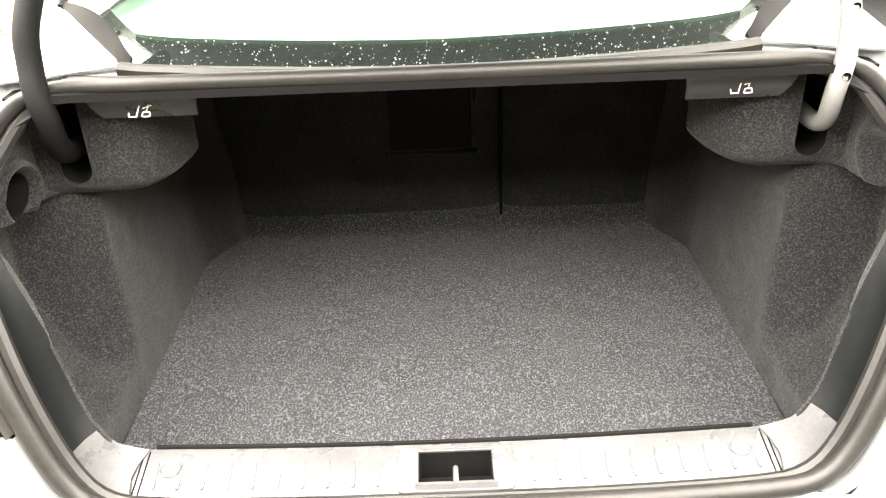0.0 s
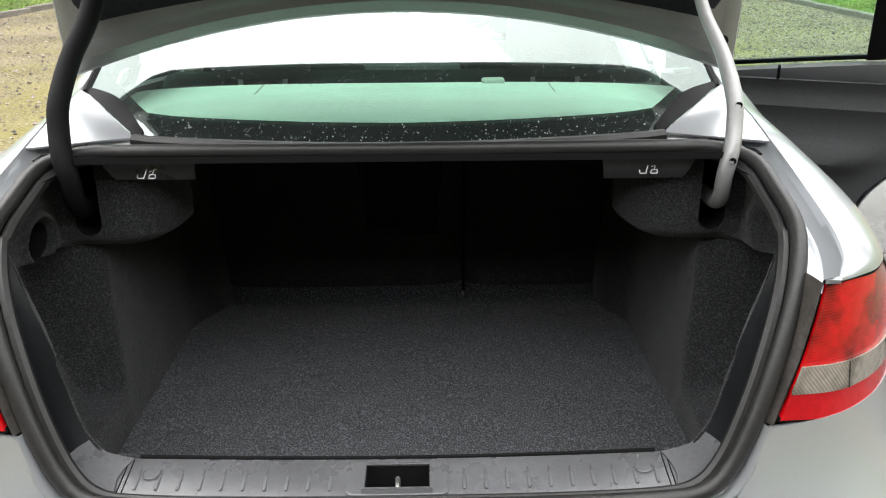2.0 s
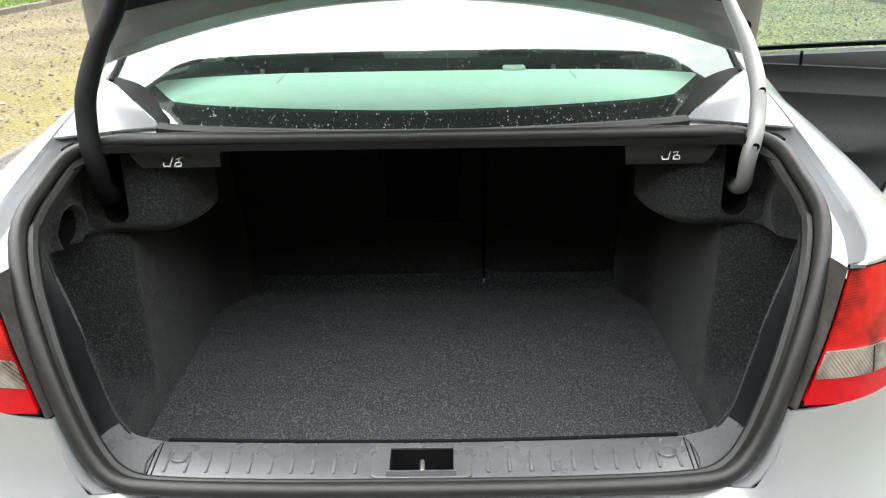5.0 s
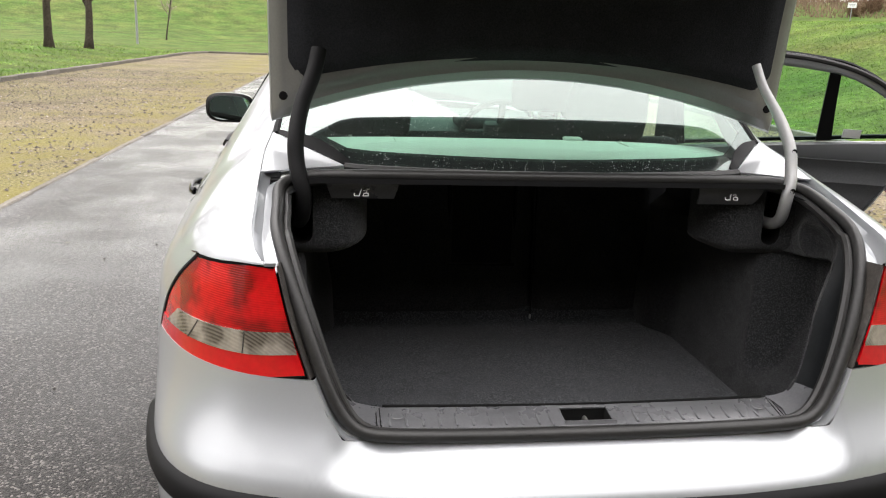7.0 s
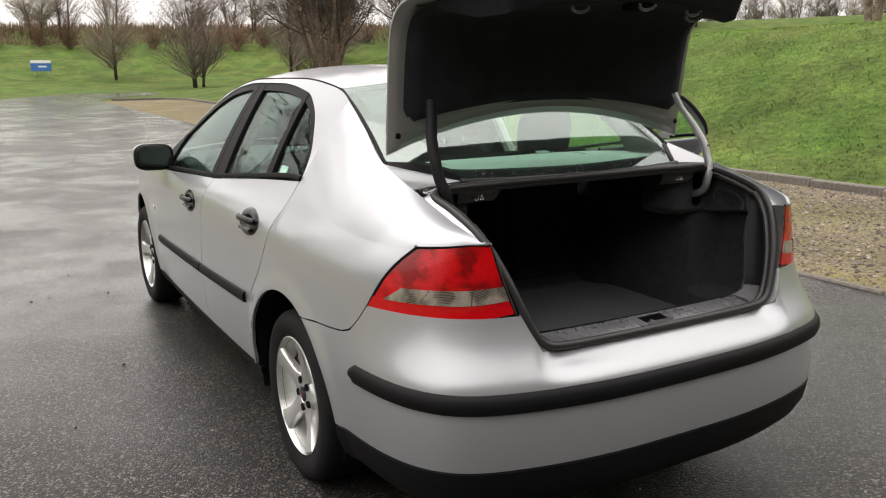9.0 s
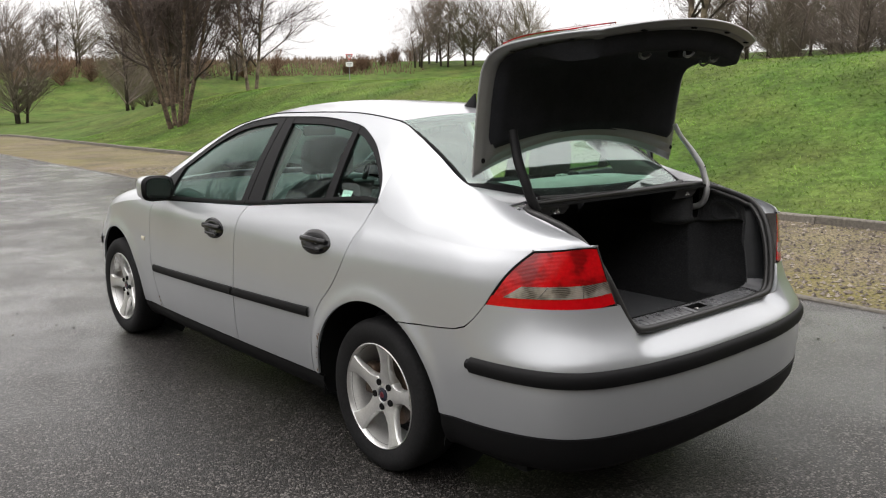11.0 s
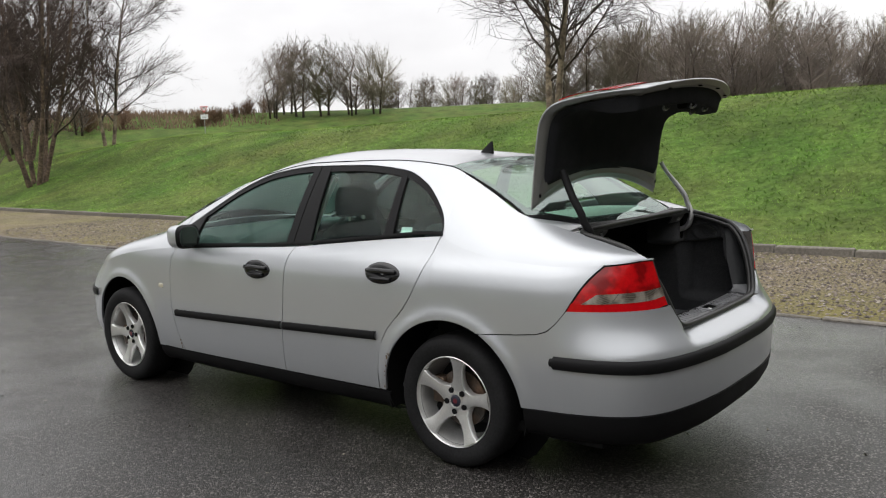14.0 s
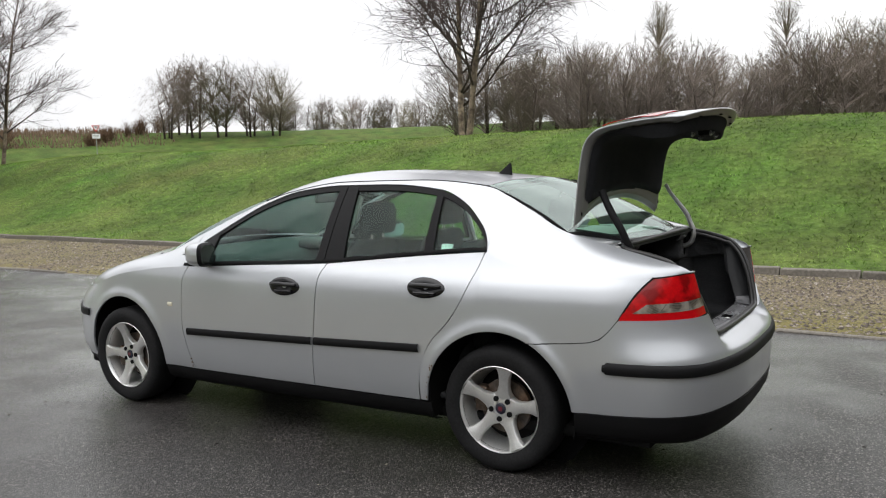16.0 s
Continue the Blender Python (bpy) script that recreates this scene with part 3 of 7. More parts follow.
roof_z = curve((1.1, 1.36), (1.2, 1.382), (1.36, 1.402), (1.7, 1.432), (2.1, 1.443), (2.4, 1.425), (2.65, 1.375))
bulge = curve((0.1, 0.8), (0.3, 0.75), (0.6, 0.64), (0.9, 0.575), (1.15, 0.54), (1.6, 0.56), (2.6, 0.56), (3.2, 0.6), (3.6, 0.8), (4.6, 0.85))
window_z = curve((1.098, 1.05), (1.105, 1.085), (1.13, 1.135), (1.18, 1.19), (1.30, 1.282), (1.45, 1.34), (1.8, 1.369), (2.1, 1.367), (2.4, 1.338), (2.65, 1.262), (2.9, 1.13), (3.08, 1.02), (3.2, 0.93))


def u_y(y):
    return np.interp(y, plan_line[:, 1], plan_u)


def u_x(x):
    k = 400
    return np.interp(x, plan_line[:k, 0], plan_u[:k])


def plan(u):
    p = np.array([np.interp(u, plan_u, plan_line[:, 0]), np.interp(u, plan_u, plan_line[:, 1])])
    t = np.array([np.interp(u, plan_u, plan_t[:, 0]), np.interp(u, plan_u, plan_t[:, 1])])
    return p, np.array([t[1], -t[0]])


def inset(u, z):
    (x, y), _ = plan(u)
    d = side_inset(z)
    w = 1 - smooth((u - u_y(0.10)) / (u_y(0.56) - u_y(0.10)))
    c = 1 - smooth((x - 0.40) / 0.11) if y < 0.3 else 0.0
    d = lerp(d, lerp(rear_inset(z), mid_inset(z), c), w)
    d = lerp(d, nose_inset(z), smooth((y - 3.85) / 0.5))
    for yc in (AXLE_R, AXLE_F):
        r = math.hypot(y - yc, z - HUB_Z)
        d -= 0.011 * math.exp(-((r - ARCH - 0.012) / 0.035) ** 2)
    return float(d)


def low(u, z, off=0.0):
    """A point of the lower body; off moves it inwards."""
    p, n = plan(u)
    q = p - n * (inset(u, z) + off)
    return np.array([q[0], q[1], z])


def top(u, v, off=0.0):
    """A point of the upper body: v runs from the belt to the roof edge."""
    (x, y), _ = plan(u)
    a = low(u, float(belt_z(y)))
    yt = a[1] if y < 0.5 else y
    t = np.array([float(edge_x(yt)), yt, float(edge_z(yt))])
    k = float(bulge(y))
    q = np.array([lerp(a[0], t[0], 1 - k), lerp(a[1], t[1], 0.5), lerp(a[2], t[2], k)])
    p = (1 - v) ** 2 * a + 2 * v * (1 - v) * q + v * v * t
    if off:
        d = 2 * (1 - v) * (q - a) + 2 * v * (t - q)
        n = np.array([d[2], 0.0, -d[0]])
        p = p - n / (np.linalg.norm(n) + 1e-9) * off
    return p


def pane(y, z, off=0.0):
    """A point of the upper body at y and height z."""
    u, a, b = u_y(y), 0.0, 1.0
    for _ in range(26):
        m = (a + b) / 2
        if top(u, m)[2] < z:
            a = m
        else:
            b = m
    return top(u, (a + b) / 2, off)


def side(y, z, off=0.0):
    return low(u_y(y), z, off)


def flip(grid, s):
    g = np.array(grid, float)
    g[..., 0] *= s
    return g if s > 0 else g[::-1]


def coons(bottom, right, up, left, n, m):
    """Grid of plane points from four edges: bottom and up run from left to right, left and right from bottom to top."""
    b, t = spline(bottom, n), spline(up, n)
    l, r = spline(left, m), spline(right, m)
    out = np.zeros((n, m, b.shape[1]))
    for i in range(n):
        for j in range(m):
            u, v = i / (n - 1), j / (m - 1)
            out[i, j] = ((1 - v) * b[i] + v * t[i] + (1 - u) * l[j] + u * r[j]
                         - ((1 - u) * (1 - v) * b[0] + u * (1 - v) * b[-1] + (1 - u) * v * t[0] + u * v * t[-1]))
    return out


def patch(grid2, f):
    return np.array([[f(*q) for q in row] for row in grid2])


def columns(ys_, z0, z1, f, m):
    return np.array([[f(y, lerp(float(z0(y)), float(z1(y)), k / (m - 1))) for k in range(m)] for y in ys_])


def spread(a, b, n):
    """Stops between a and b, closer together at both ends."""
    return a + (b - a) * (1 - np.cos(np.linspace(0, math.pi, n))) / 2


def arch_z(y, yc):
    return HUB_Z + math.sqrt(max(0.0, ARCH ** 2 - (y - yc) ** 2))


car = thing("car", "silver four-door saloon car with its boot lid raised", "car")


def body(name, grid, s, mat=None, parent=None, thick=0.012, label=""):
    g = flip(grid, s)
    du, dv = np.gradient(g, axis=0), np.gradient(g, axis=1)
    n = np.cross(du, dv).sum(axis=(0, 1))
    c = g.mean(axis=(0, 1)) - np.array([0, 2.2, 0.6])
    if n @ c < 0:
        g = g[::-1]
    return part(name, mesh_of(name, *sheet(g, thick), mat or M_PAINT), parent or car, label)


# edges between panels, seen from the side: (y, z)
DOOR_REAR = [(1.436, 0.302), (1.428, 0.42), (1.370, 0.585), (1.255, 0.715), (1.180, 0.83), (1.130, 0.95), (1.104, 1.043)]
DOOR_MID = [(2.118, 0.296), (2.112, 0.42), (2.092, 0.60), (2.078, 0.78), (2.062, 0.90), (2.035, 0.957)]
DOOR_FRONT = [(3.06, 0.284), (3.105, 0.40), (3.132, 0.56), (3.13, 0.74), (3.115, 0.84), (3.08, 0.900)]
rear_cut = curve(*sorted(DOOR_REAR))
GAP = 0.0025


def shifted(pts, dy):
    return [(y + dy, z) for y, z in pts]


def lamp_edge(y):
    k = (0.425 - y) / (0.425 - 0.27)
    return 0.768 + k * (0.955 - 0.768) + 0.024 * math.sin(math.pi * min(max(k, 0.0), 1.0))


def quarter_low(y):
    if y < 0.425:
        return lamp_edge(y) + 0.004
    if y < 0.845:
        return float(np.interp(y, [0.425, 0.46, 0.50, 0.55, 0.65, 0.845], [0.768, 0.722, 0.685, 0.668, 0.656, 0.641])) + 0.003
    return max(arch_z(y, AXLE_R), 0.302)


def quarter_high(y):
    return float(belt_z(y)) if y < 1.104 else float(rear_cut(y)) - 0.004


def build_side(s):
    # rear quarter with the roof rail in one skin
    ysq = np.concatenate([spread(0.272, 0.845, 44), spread(0.848, 1.375, 40)[1:], spread(1.378, 1.430, 8)])
    body("rear_wing", columns(ysq, quarter_low, quarter_high, side, 16), s)
    cols = list(np.linspace(u_x(0.612), u_y(0.272), 14)) + list(u_y(np.linspace(0.29, 1.096, 38)))
    body("rear_pillar", np.array([[top(u, v) for v in np.linspace(0, 1, 12)] for u in cols]), s, thick=0.006)
    yr = np.concatenate([spread(1.0985, 1.5, 30), np.linspace(1.54, 2.6, 24), np.linspace(2.65, 3.2, 16)])
    body("roof_rail", np.array([[lerp(pane(y, float(window_z(y))), top(u_y(y), 1.0), smooth(k / 6) * 0.3 + k / 6 * 0.7) for k in range(7)] for y in yr]), s, thick=0.008)
    # front wing
    front_cut = curve(*[(z, y) for y, z in DOOR_FRONT])
    fore = []
    for a in np.linspace(0, 1, 8):
        top_z = float(belt_z(lerp(3.085, 3.3245, a)))
        fore.append([side(lerp(float(front_cut(min(z, 0.899))) + GAP, 3.3245, a), z) for z in np.linspace(0.284, top_z, 22)])
    fore = np.array(fore)
    body("front_wing_rear", fore, s)
    ysf = np.concatenate([spread(3.3245, AXLE_F + ARCH - 0.002, 34), np.linspace(4.085, 4.2, 6)])
    body("front_wing", columns(ysf, lambda y: max(arch_z(y, AXLE_F), 0.284) if y < 4.078 else 0.58, lambda y: float(belt_z(y)), side, 14), s)
    body("wing_top", np.array([[top(u_y(y), v) for v in np.linspace(0, 1, 8)] for y in np.linspace(3.10, 4.25, 26)]), s)
    # lamps at the rear corner
    lamp_grid = coons([(u_y(0.425), lamp_edge(0.425) - 0.003), (u_x(0.68), 0.768), (u_x(0.550), 0.780)], [(u_x(0.550), 0.780), (u_x(0.586), 0.87), (u_x(0.618), 0.966)],
                      [(u_y(0.272), lamp_edge(0.272) - 0.003), (u_x(0.70), 0.966), (u_x(0.618), 0.966)], [(u_y(y), lamp_edge(y) - 0.003) for y in (0.425, 0.40, 0.37, 0.34, 0.305, 0.272)], 22, 15)
    lamp = body("tail_lamp", patch(lamp_grid, lambda u, z: low(u, z, 0.003)), s, M_RED, thick=0.004, label="red and clear tail lamp")
    strip = lamp_grid[:, 0:4]
    body("lower_lens", patch(strip, lambda u, z: low(u, z, 0.0012)), s, M_REDPLAIN, lamp, 0.003, "plain red lower lens")
    clear = []
    for i in range(24):
        row = []
        for j in range(5):
            f = lerp(0.085 + 0.022 * j, 1.0, i / 23) * 21
            k = min(int(f), 20)
            h = 2.75 + j * 0.72
            q = int(h)
            row.append(lerp(lerp(lamp_grid[k, q], lamp_grid[k + 1, q], f - k), lerp(lamp_grid[k, q + 1], lamp_grid[k + 1, q + 1], f - k), h - q))
        clear.append(row)
    clear = np.array(clear)
    for a, b in ((0, 7), (6, 17), (16, 24)):
        body("clear_lens", patch(clear[a:b], lambda u, z: low(u, z, -0.0004)), s, M_CLEAR, lamp, 0.003, "clear ribbed indicator lens")
    for i in (6, 16):
        rib = np.array([low(*clear[i, j], -0.0008) for j in range(5)])
        part("lens_division", mesh_of("lens_division", *tube(rib * np.array([s, 1, 1]), 0.0012, 6), M_SIDE), lamp)
    # seam between lamp and wing
    rim = [lamp_grid[i, 0] for i in range(22)][::-1] + [lamp_grid[0, j] for j in range(15)] + [lamp_grid[i, -1] for i in range(22)]
    part("lamp_seal", mesh_of("lamp_seal", *tube(np.array([low(*q, 0.006) for q in rim]) * np.array([s, 1, 1]), 0.005, 6), M_SEAM_SHADE), car)


def mirrored(points, s):
    return np.array(points, float) * np.array([s, 1, 1])


for s in (-1, 1):
    build_side(s)

# ---------------------------------------------------------------- doors
def window_set(door, s, glass_ranges, pillar_edges, y0, y1):
    """Black window surround, panes and belt strip of one door."""
    yy = np.concatenate([spread(y0, min(y1, y0 + 0.25), 14), np.linspace(min(y1, y0 + 0.25), y1, 16)[1:]])
    band = np.array([[pane(y, z, 0.004) for z in np.linspace(max(float(window_z(y)) - 0.030, float(belt_z(y)) + 0.004), float(window_z(y)) - 0.002, 4)] for y in yy])
    body("window_surround", band, s, M_TRIM, door, 0.010)
    belt = np.array([[pane(y, float(belt_z(y)) + dz, off) for dz, off in ((-0.002, -0.006), (0.006, -0.010), (0.016, -0.009), (0.020, 0.004))] for y in np.linspace(y0, y1, 22)])
    body("belt_strip", belt, s, M_TRIM, door, 0.004)
    for a, b in glass_ranges:
        ya = np.linspace(a, b, 16)
        g = np.array([[pane(y, z, 0.013) for z in np.linspace(float(belt_z(y)) + 0.004, max(float(window_z(y)) - 0.012, float(belt_z(y)) + 0.006), 7)] for y in ya])
        ob = body("window_pane", g, s, M_GLASS, door, 0.0)
        ob.visible_shadow = False
    for (b0, b1), (t0, t1) in pillar_edges:
        g = []
        for k in np.linspace(0, 1, 8):
            row = []
            for j in range(4):
                y = lerp(lerp(b0, b1, j / 3), lerp(t0, t1, j / 3), k)
                row.append(pane(y, lerp(float(belt_z(y)) + 0.01, float(window_z(y)) - 0.006, k), 0.002))
            g.append(row)
        body("window_pillar", np.array(g), s, M_TRIM, door, 0.016)


def handle_of(door, s, y, z):
    """Black oval handle: a dished plate, a grip across it and a lower lip."""
    g = np.array([[side(y + 0.108 * r * math.cos(w), z + 0.050 * r * math.sin(w) * (1 + 0.12 * math.cos(w)), -0.010 * (1 - r ** 6) + 0.012 * math.exp(-(r * 2.2) ** 2)) for r in (0.001, 0.25, 0.5, 0.75, 0.9, 1.0)]
                  for w in np.linspace(0, 2 * math.pi, 33)])
    h = body("door_handle", g, s, M_HANDLE, door, 0.004, "black oval door handle")
    grip = [side(y + dy, z + 0.010 + 0.006 * math.cos(dy * 14), -0.020 - o) for dy, o in ((-0.085, -0.006), (-0.06, 0.006), (0, 0.012), (0.06, 0.008), (0.09, -0.004))]
    part("grip", mesh_of("grip", *tube(mirrored(spline(grip, 14), s), 0.012, 10, squash=0.6), M_HANDLE), h)
    lip = [side(y + dy, z - 0.024, -0.012) for dy in (-0.06, 0, 0.06)]
    part("lip", mesh_of("lip", *tube(mirrored(spline(lip, 8), s), 0.008, 8), M_HANDLE), h)


def moulding(door, s, y0, y1, z0, z1):
    g = np.array([[side(y, lerp(z0, z1, (y - y0) / (y1 - y0)) + dz, off) for dz, off in ((-0.021, 0.002), (-0.019, -0.010), (-0.008, -0.015), (0.008, -0.015), (0.019, -0.010), (0.021, 0.002))]
                  for y in np.concatenate([[y0, y0 + 0.004], np.linspace(y0 + 0.02, y1 - 0.02, 16), [y1 - 0.004, y1]])])
    body("side_moulding", g, s, M_TRIM, door, 0.004, "black rubbing strip")


def rear_door(s, parent):
    door = thing("rear_door", "", "")
    door.parent = parent
    g = coons([(1.436 + GAP, 0.302), (2.118 - GAP, 0.298)], shifted(DOOR_MID, -GAP), [(1.104 + GAP, 1.043), (1.5, 1.012), (2.035 - GAP, 0.960)], shifted(DOOR_REAR, GAP), 30, 26)
    body("door_skin", patch(g, side), s, None, door, 0.02)
    window_set(door, s, [(1.12, 1.425), (1.435, 2.02)], [((1.398, 1.452), (1.432, 1.468)), ((1.940, 2.062), (1.990, 2.060))], 1.0995, 2.061)
    handle_of(door, s, 1.385, 0.868)
    moulding(door, s, 1.425, 2.088, 0.569, 0.546)
    tag = np.array([[pane(y, z, 0.016) for z in (1.048, 1.082)] for y in (1.30, 1.365)])
    body("window_sticker", tag, s, M_WHITE, door, 0.0006, "pale printed sticker on the quarter glass")
    tag2 = np.array([[pane(y, z, 0.0155) for z in (1.053, 1.067)] for y in (1.305, 1.36)])
    body("sticker_print", tag2, s, M_SHELF, door, 0.0004)
    return door


def front_door(s, parent):
    door = thing("front_door", "", "")
    door.parent = parent
    g = coons([(2.118 + GAP, 0.296), (3.06 - GAP, 0.286)], shifted(DOOR_FRONT, -GAP), [(2.035 + GAP, 0.960), (2.5, 0.935), (3.08 - GAP, 0.903)], shifted(DOOR_MID, GAP), 34, 26)
    body("door_skin", patch(g, side), s, None, door, 0.02)
    window_set(door, s, [(2.08, 3.06)], [((2.068, 2.122), (2.066, 2.112)), ((2.93, 3.12), (2.93, 3.10))], 2.066, 3.12)
    handle_of(door, s, 2.295, 0.828)
    moulding(door, s, 2.108, 3.085, 0.545, 0.513)
    # mirror
    m = body("mirror_foot", np.array([[pane(2.88 + dy, 0.955 + dz, -0.008 - k * 0.022) for dy, dz in ((-0.012, -0.024), (-0.008, 0.006), (0.034, 0.006), (0.046, -0.024))] for k in range(4)]), s, M_TRIM, door, 0.004)
    shell = []
    for k, (dy, r) in enumerate(((-0.075, 0.84), (-0.058, 1.0), (-0.02, 1.0), (0.03, 0.92), (0.07, 0.72), (0.095, 0.40), (0.10, 0.02))):
        ring = []
        for w in np.linspace(0, 2 * math.pi, 29):
            c, sn = math.cos(w), math.sin(w)
            ex = (abs(c) ** 0.62) * (1 if c > 0 else -1)
            ez = (abs(sn) ** 0.62) * (1 if sn > 0 else -1)
            ring.append((s * (0.923 + 0.108 * r * ex), 2.905 + dy - 0.043 * ex, 0.987 + 0.069 * r * ez + 0.006 * ex))
        shell.append(ring)
    shell = np.array(shell)
    mir = part("wing_mirror", mesh_of("wing_mirror", *sheet(shell[1:]), M_PAINT), door, "silver wing mirror with a black rim")
    part("mirror_rim", mesh_of("mirror_rim", *sheet(shell[:2]), M_TRIM), mir)
    gl = np.array([lerp(shell[0].mean(axis=0), shell[0], r) for r in (0.02, 0.5, 0.97)])
    part("mirror_face", mesh_of("mirror_face", *sheet(gl), M_MIRROR), mir, "mirror glass")
    return door


for s in (-1, 1):
    front_door(s, car)
rear_door(-1, car)
open_door = rear_door(1, car)
HINGE = (0.865, 2.075)
DOOR_SWING = 68.0
open_door.matrix_basis = pose(HINGE[0], HINGE[1], 0, 0, 0, DOOR_SWING) @ pose(-HINGE[0], -HINGE[1], 0)

# ---------------------------------------------------------------- roof, bonnet, screens
def across(y, k):
    """A point of the roof, k from -1 to 1."""
    t, z = float(edge_x(y)), float(edge_z(y))
    return np.array([k * t, y, lerp(z, float(roof_z(y)), 1 - abs(k) ** 2.3)])


ks = np.linspace(-1, 1, 27)
body("roof", np.array([[across(y, k) for k in ks] for y in np.linspace(1.205, 2.60, 30)]), 1, thick=0.02)
for s in (-1, 1):
    ditch = [across(y, s * 0.985) + np.array([0, 0, 0.001]) for y in np.linspace(1.20, 2.66, 30)]
    part("roof_ditch", mesh_of("roof_ditch", *tube(ditch, 0.0032, 6), M_SEAM_SHADE), car)
screen_low = lambda k: np.array([k * 0.73, 3.40 + 0.16 * (1 - k * k), 0.962 + 0.035 * (1 - k * k)])
ws = []
for i in np.linspace(0, 1, 16):
    row = []
    for k in ks:
        a, b = across(2.60, k), screen_low(k)
        e = np.array([float(edge_x(lerp(2.6, 3.4, i))) * k, lerp(a[1], b[1], i), lerp(a[2], b[2], i) + 0.05 * math.sin(math.pi * i) * (1 - k * k * 0.5)])
        if abs(k) > 0.99:
            e[2] = float(edge_z(lerp(2.6, 3.4, i)))
        row.append(e)
    ws.append(row)
screen = body("windscreen", np.array(ws), 1, M_GLASS, thick=0.0)
screen.visible_shadow = False


def bonnet_at(y, k):
    t, z = float(edge_x(y)), float(edge_z(y))
    return np.array([k * t, y + 0.14 * (1 - k * k) * smooth((y - 3.9) / 0.4) + 0.16 * (1 - k * k) * (1 - smooth((y - 3.4) / 0.5)), z + 0.055 * (1 - abs(k) ** 2.2)])


body("bonnet", np.array([[bonnet_at(y, k) for k in ks * 0.995] for y in np.linspace(3.42, 4.36, 26)]), 1, thick=0.02)


def rear_screen_at(f, g, off=0.0):
    """f from -1 to 1 across, g from 0 at the top to 1 at the bottom edge."""
    a = across(1.20, f * 0.985)
    af = abs(f)
    if af < 0.74:
        b = np.array([0.45 * f / 0.74, 0.485 + 0.055 * (af / 0.74) ** 2, 1.080 + 0.006 * af])
    else:
        t = (af - 0.74) / 0.26
        b = np.array([math.copysign(lerp(0.45, 0.603, t), f), lerp(0.54, 0.745, t), lerp(1.086, 1.126, t)])
    c = (a + b) / 2 + np.array([0, -0.01, 0.055 * (a[1] - b[1]) / 0.715])
    p = (1 - g) ** 2 * a + 2 * g * (1 - g) * c + g * g * b
    return p + np.array([0, 0.35, -0.93]) * off


fs, gs = np.linspace(-1, 1, 35), np.linspace(0, 1, 22)
rs = part("rear_screen", mesh_of("rear_screen", *sheet(np.array([[rear_screen_at(f, g) for f in fs] for g in gs])), M_REARGLASS), car, "green-tinted rear screen with rain drops")
rs.visible_shadow = False
frit_edge = lambda f: 0.925 - 0.02 * f * f - 0.06 * max(0.0, (abs(f) - 0.6) / 0.4) ** 2
part("screen_border_low", mesh_of("screen_border_low", *sheet(np.array([[rear_screen_at(f, lerp(frit_edge(f), 1, j / 5), 0.004) for f in np.linspace(-1, 1, 61)] for j in range(6)])), M_FRIT), rs)
part("screen_border_top", mesh_of("screen_border_top", *sheet(np.array([[rear_screen_at(f, lerp(0, 0.07, j / 2), 0.004) for f in fs] for j in range(3)])), M_FRIT), rs)
for s in (-1, 1):
    part("screen_border_side", mesh_of("screen_border_side", *sheet(np.array([[rear_screen_at(s * lerp(0.93, 1, j / 3), g, 0.004) for j in range(4)] for g in np.linspace(0.03, 0.86, 20)])), M_FRIT), rs)
    corner = np.array([[rear_screen_at(s * lerp(0.72, 0.998, i / 10), lerp(0.975 - 0.045 * math.sin(math.pi * (i / 10) ** 0.9), 0.998, j / 4), -0.0015) for j in range(5)] for i in range(11)])
    part("screen_corner_trim", mesh_of("screen_corner_trim", *sheet(flip(corner, 1), 0.001), M_TRIM), rs, "matt black corner trim")
    rub = [rear_screen_at(s * 1.0, g, -0.001) for g in np.linspace(0, 1, 16)]
    part("screen_rubber", mesh_of("screen_rubber", *tube(rub, 0.006, 6), M_TRIM), rs)
    low_edge = [rear_screen_at(s * lerp(0.74, 1.0, t), 1.0) for t in np.linspace(0, 1, 6)]
    high = [np.array([s * (float(edge_x(y)) - 0.002), y, float(edge_z(y)) - 0.002]) for y in np.linspace(0.515, 0.74, 6)]
    body("deck_corner", np.array([[lerp(a, b, k / 3) for k in range(4)] for a, b in zip(low_edge, high)]), 1, thick=0.004)
part("screen_rubber_low", mesh_of("screen_rubber_low", *tube([rear_screen_at(f, 1.0) + np.array([0, -0.006, -0.004]) for f in np.linspace(-0.74, 0.74, 30)], 0.011, 8), M_RUBBER), rs)

# antenna fin
fin = np.array([[(x * w, 1.395 + a - 0.035 * k, float(roof_z(1.38)) - 0.006 + 0.068 * k) for x, a in ((0, 0.05 * (1 - k)), (0.017 * (1 - k) + 0.002, 0), (0.012 * (1 - k) + 0.002, -0.045 * (1 - 0.75 * k)), (0, -0.055 * (1 - 0.75 * k)), (-0.012 * (1 - k) - 0.002, -0.045 * (1 - 0.75 * k)), (-0.017 * (1 - k) - 0.002, 0), (0, 0.05 * (1 - k)))]
                for k, w in zip(np.linspace(0, 1, 7), np.linspace(1, 0.7, 7))])
part("aerial_fin", mesh_of("aerial_fin", *sheet(fin), M_TRIM), car, "black shark-fin aerial")

# ---------------------------------------------------------------- bumpers, sills, wheels
ZB = 0.345
us = np.concatenate([u_y(spread(0.827, 0.632, 22)), np.linspace(u_y(0.625), u_y(0.43), 12), np.linspace(u_y(0.42), u_x(0.545), 26), np.linspace(u_x(0.536), u_x(0.468), 10), np.linspace(u_x(0.455), 0, 20)])


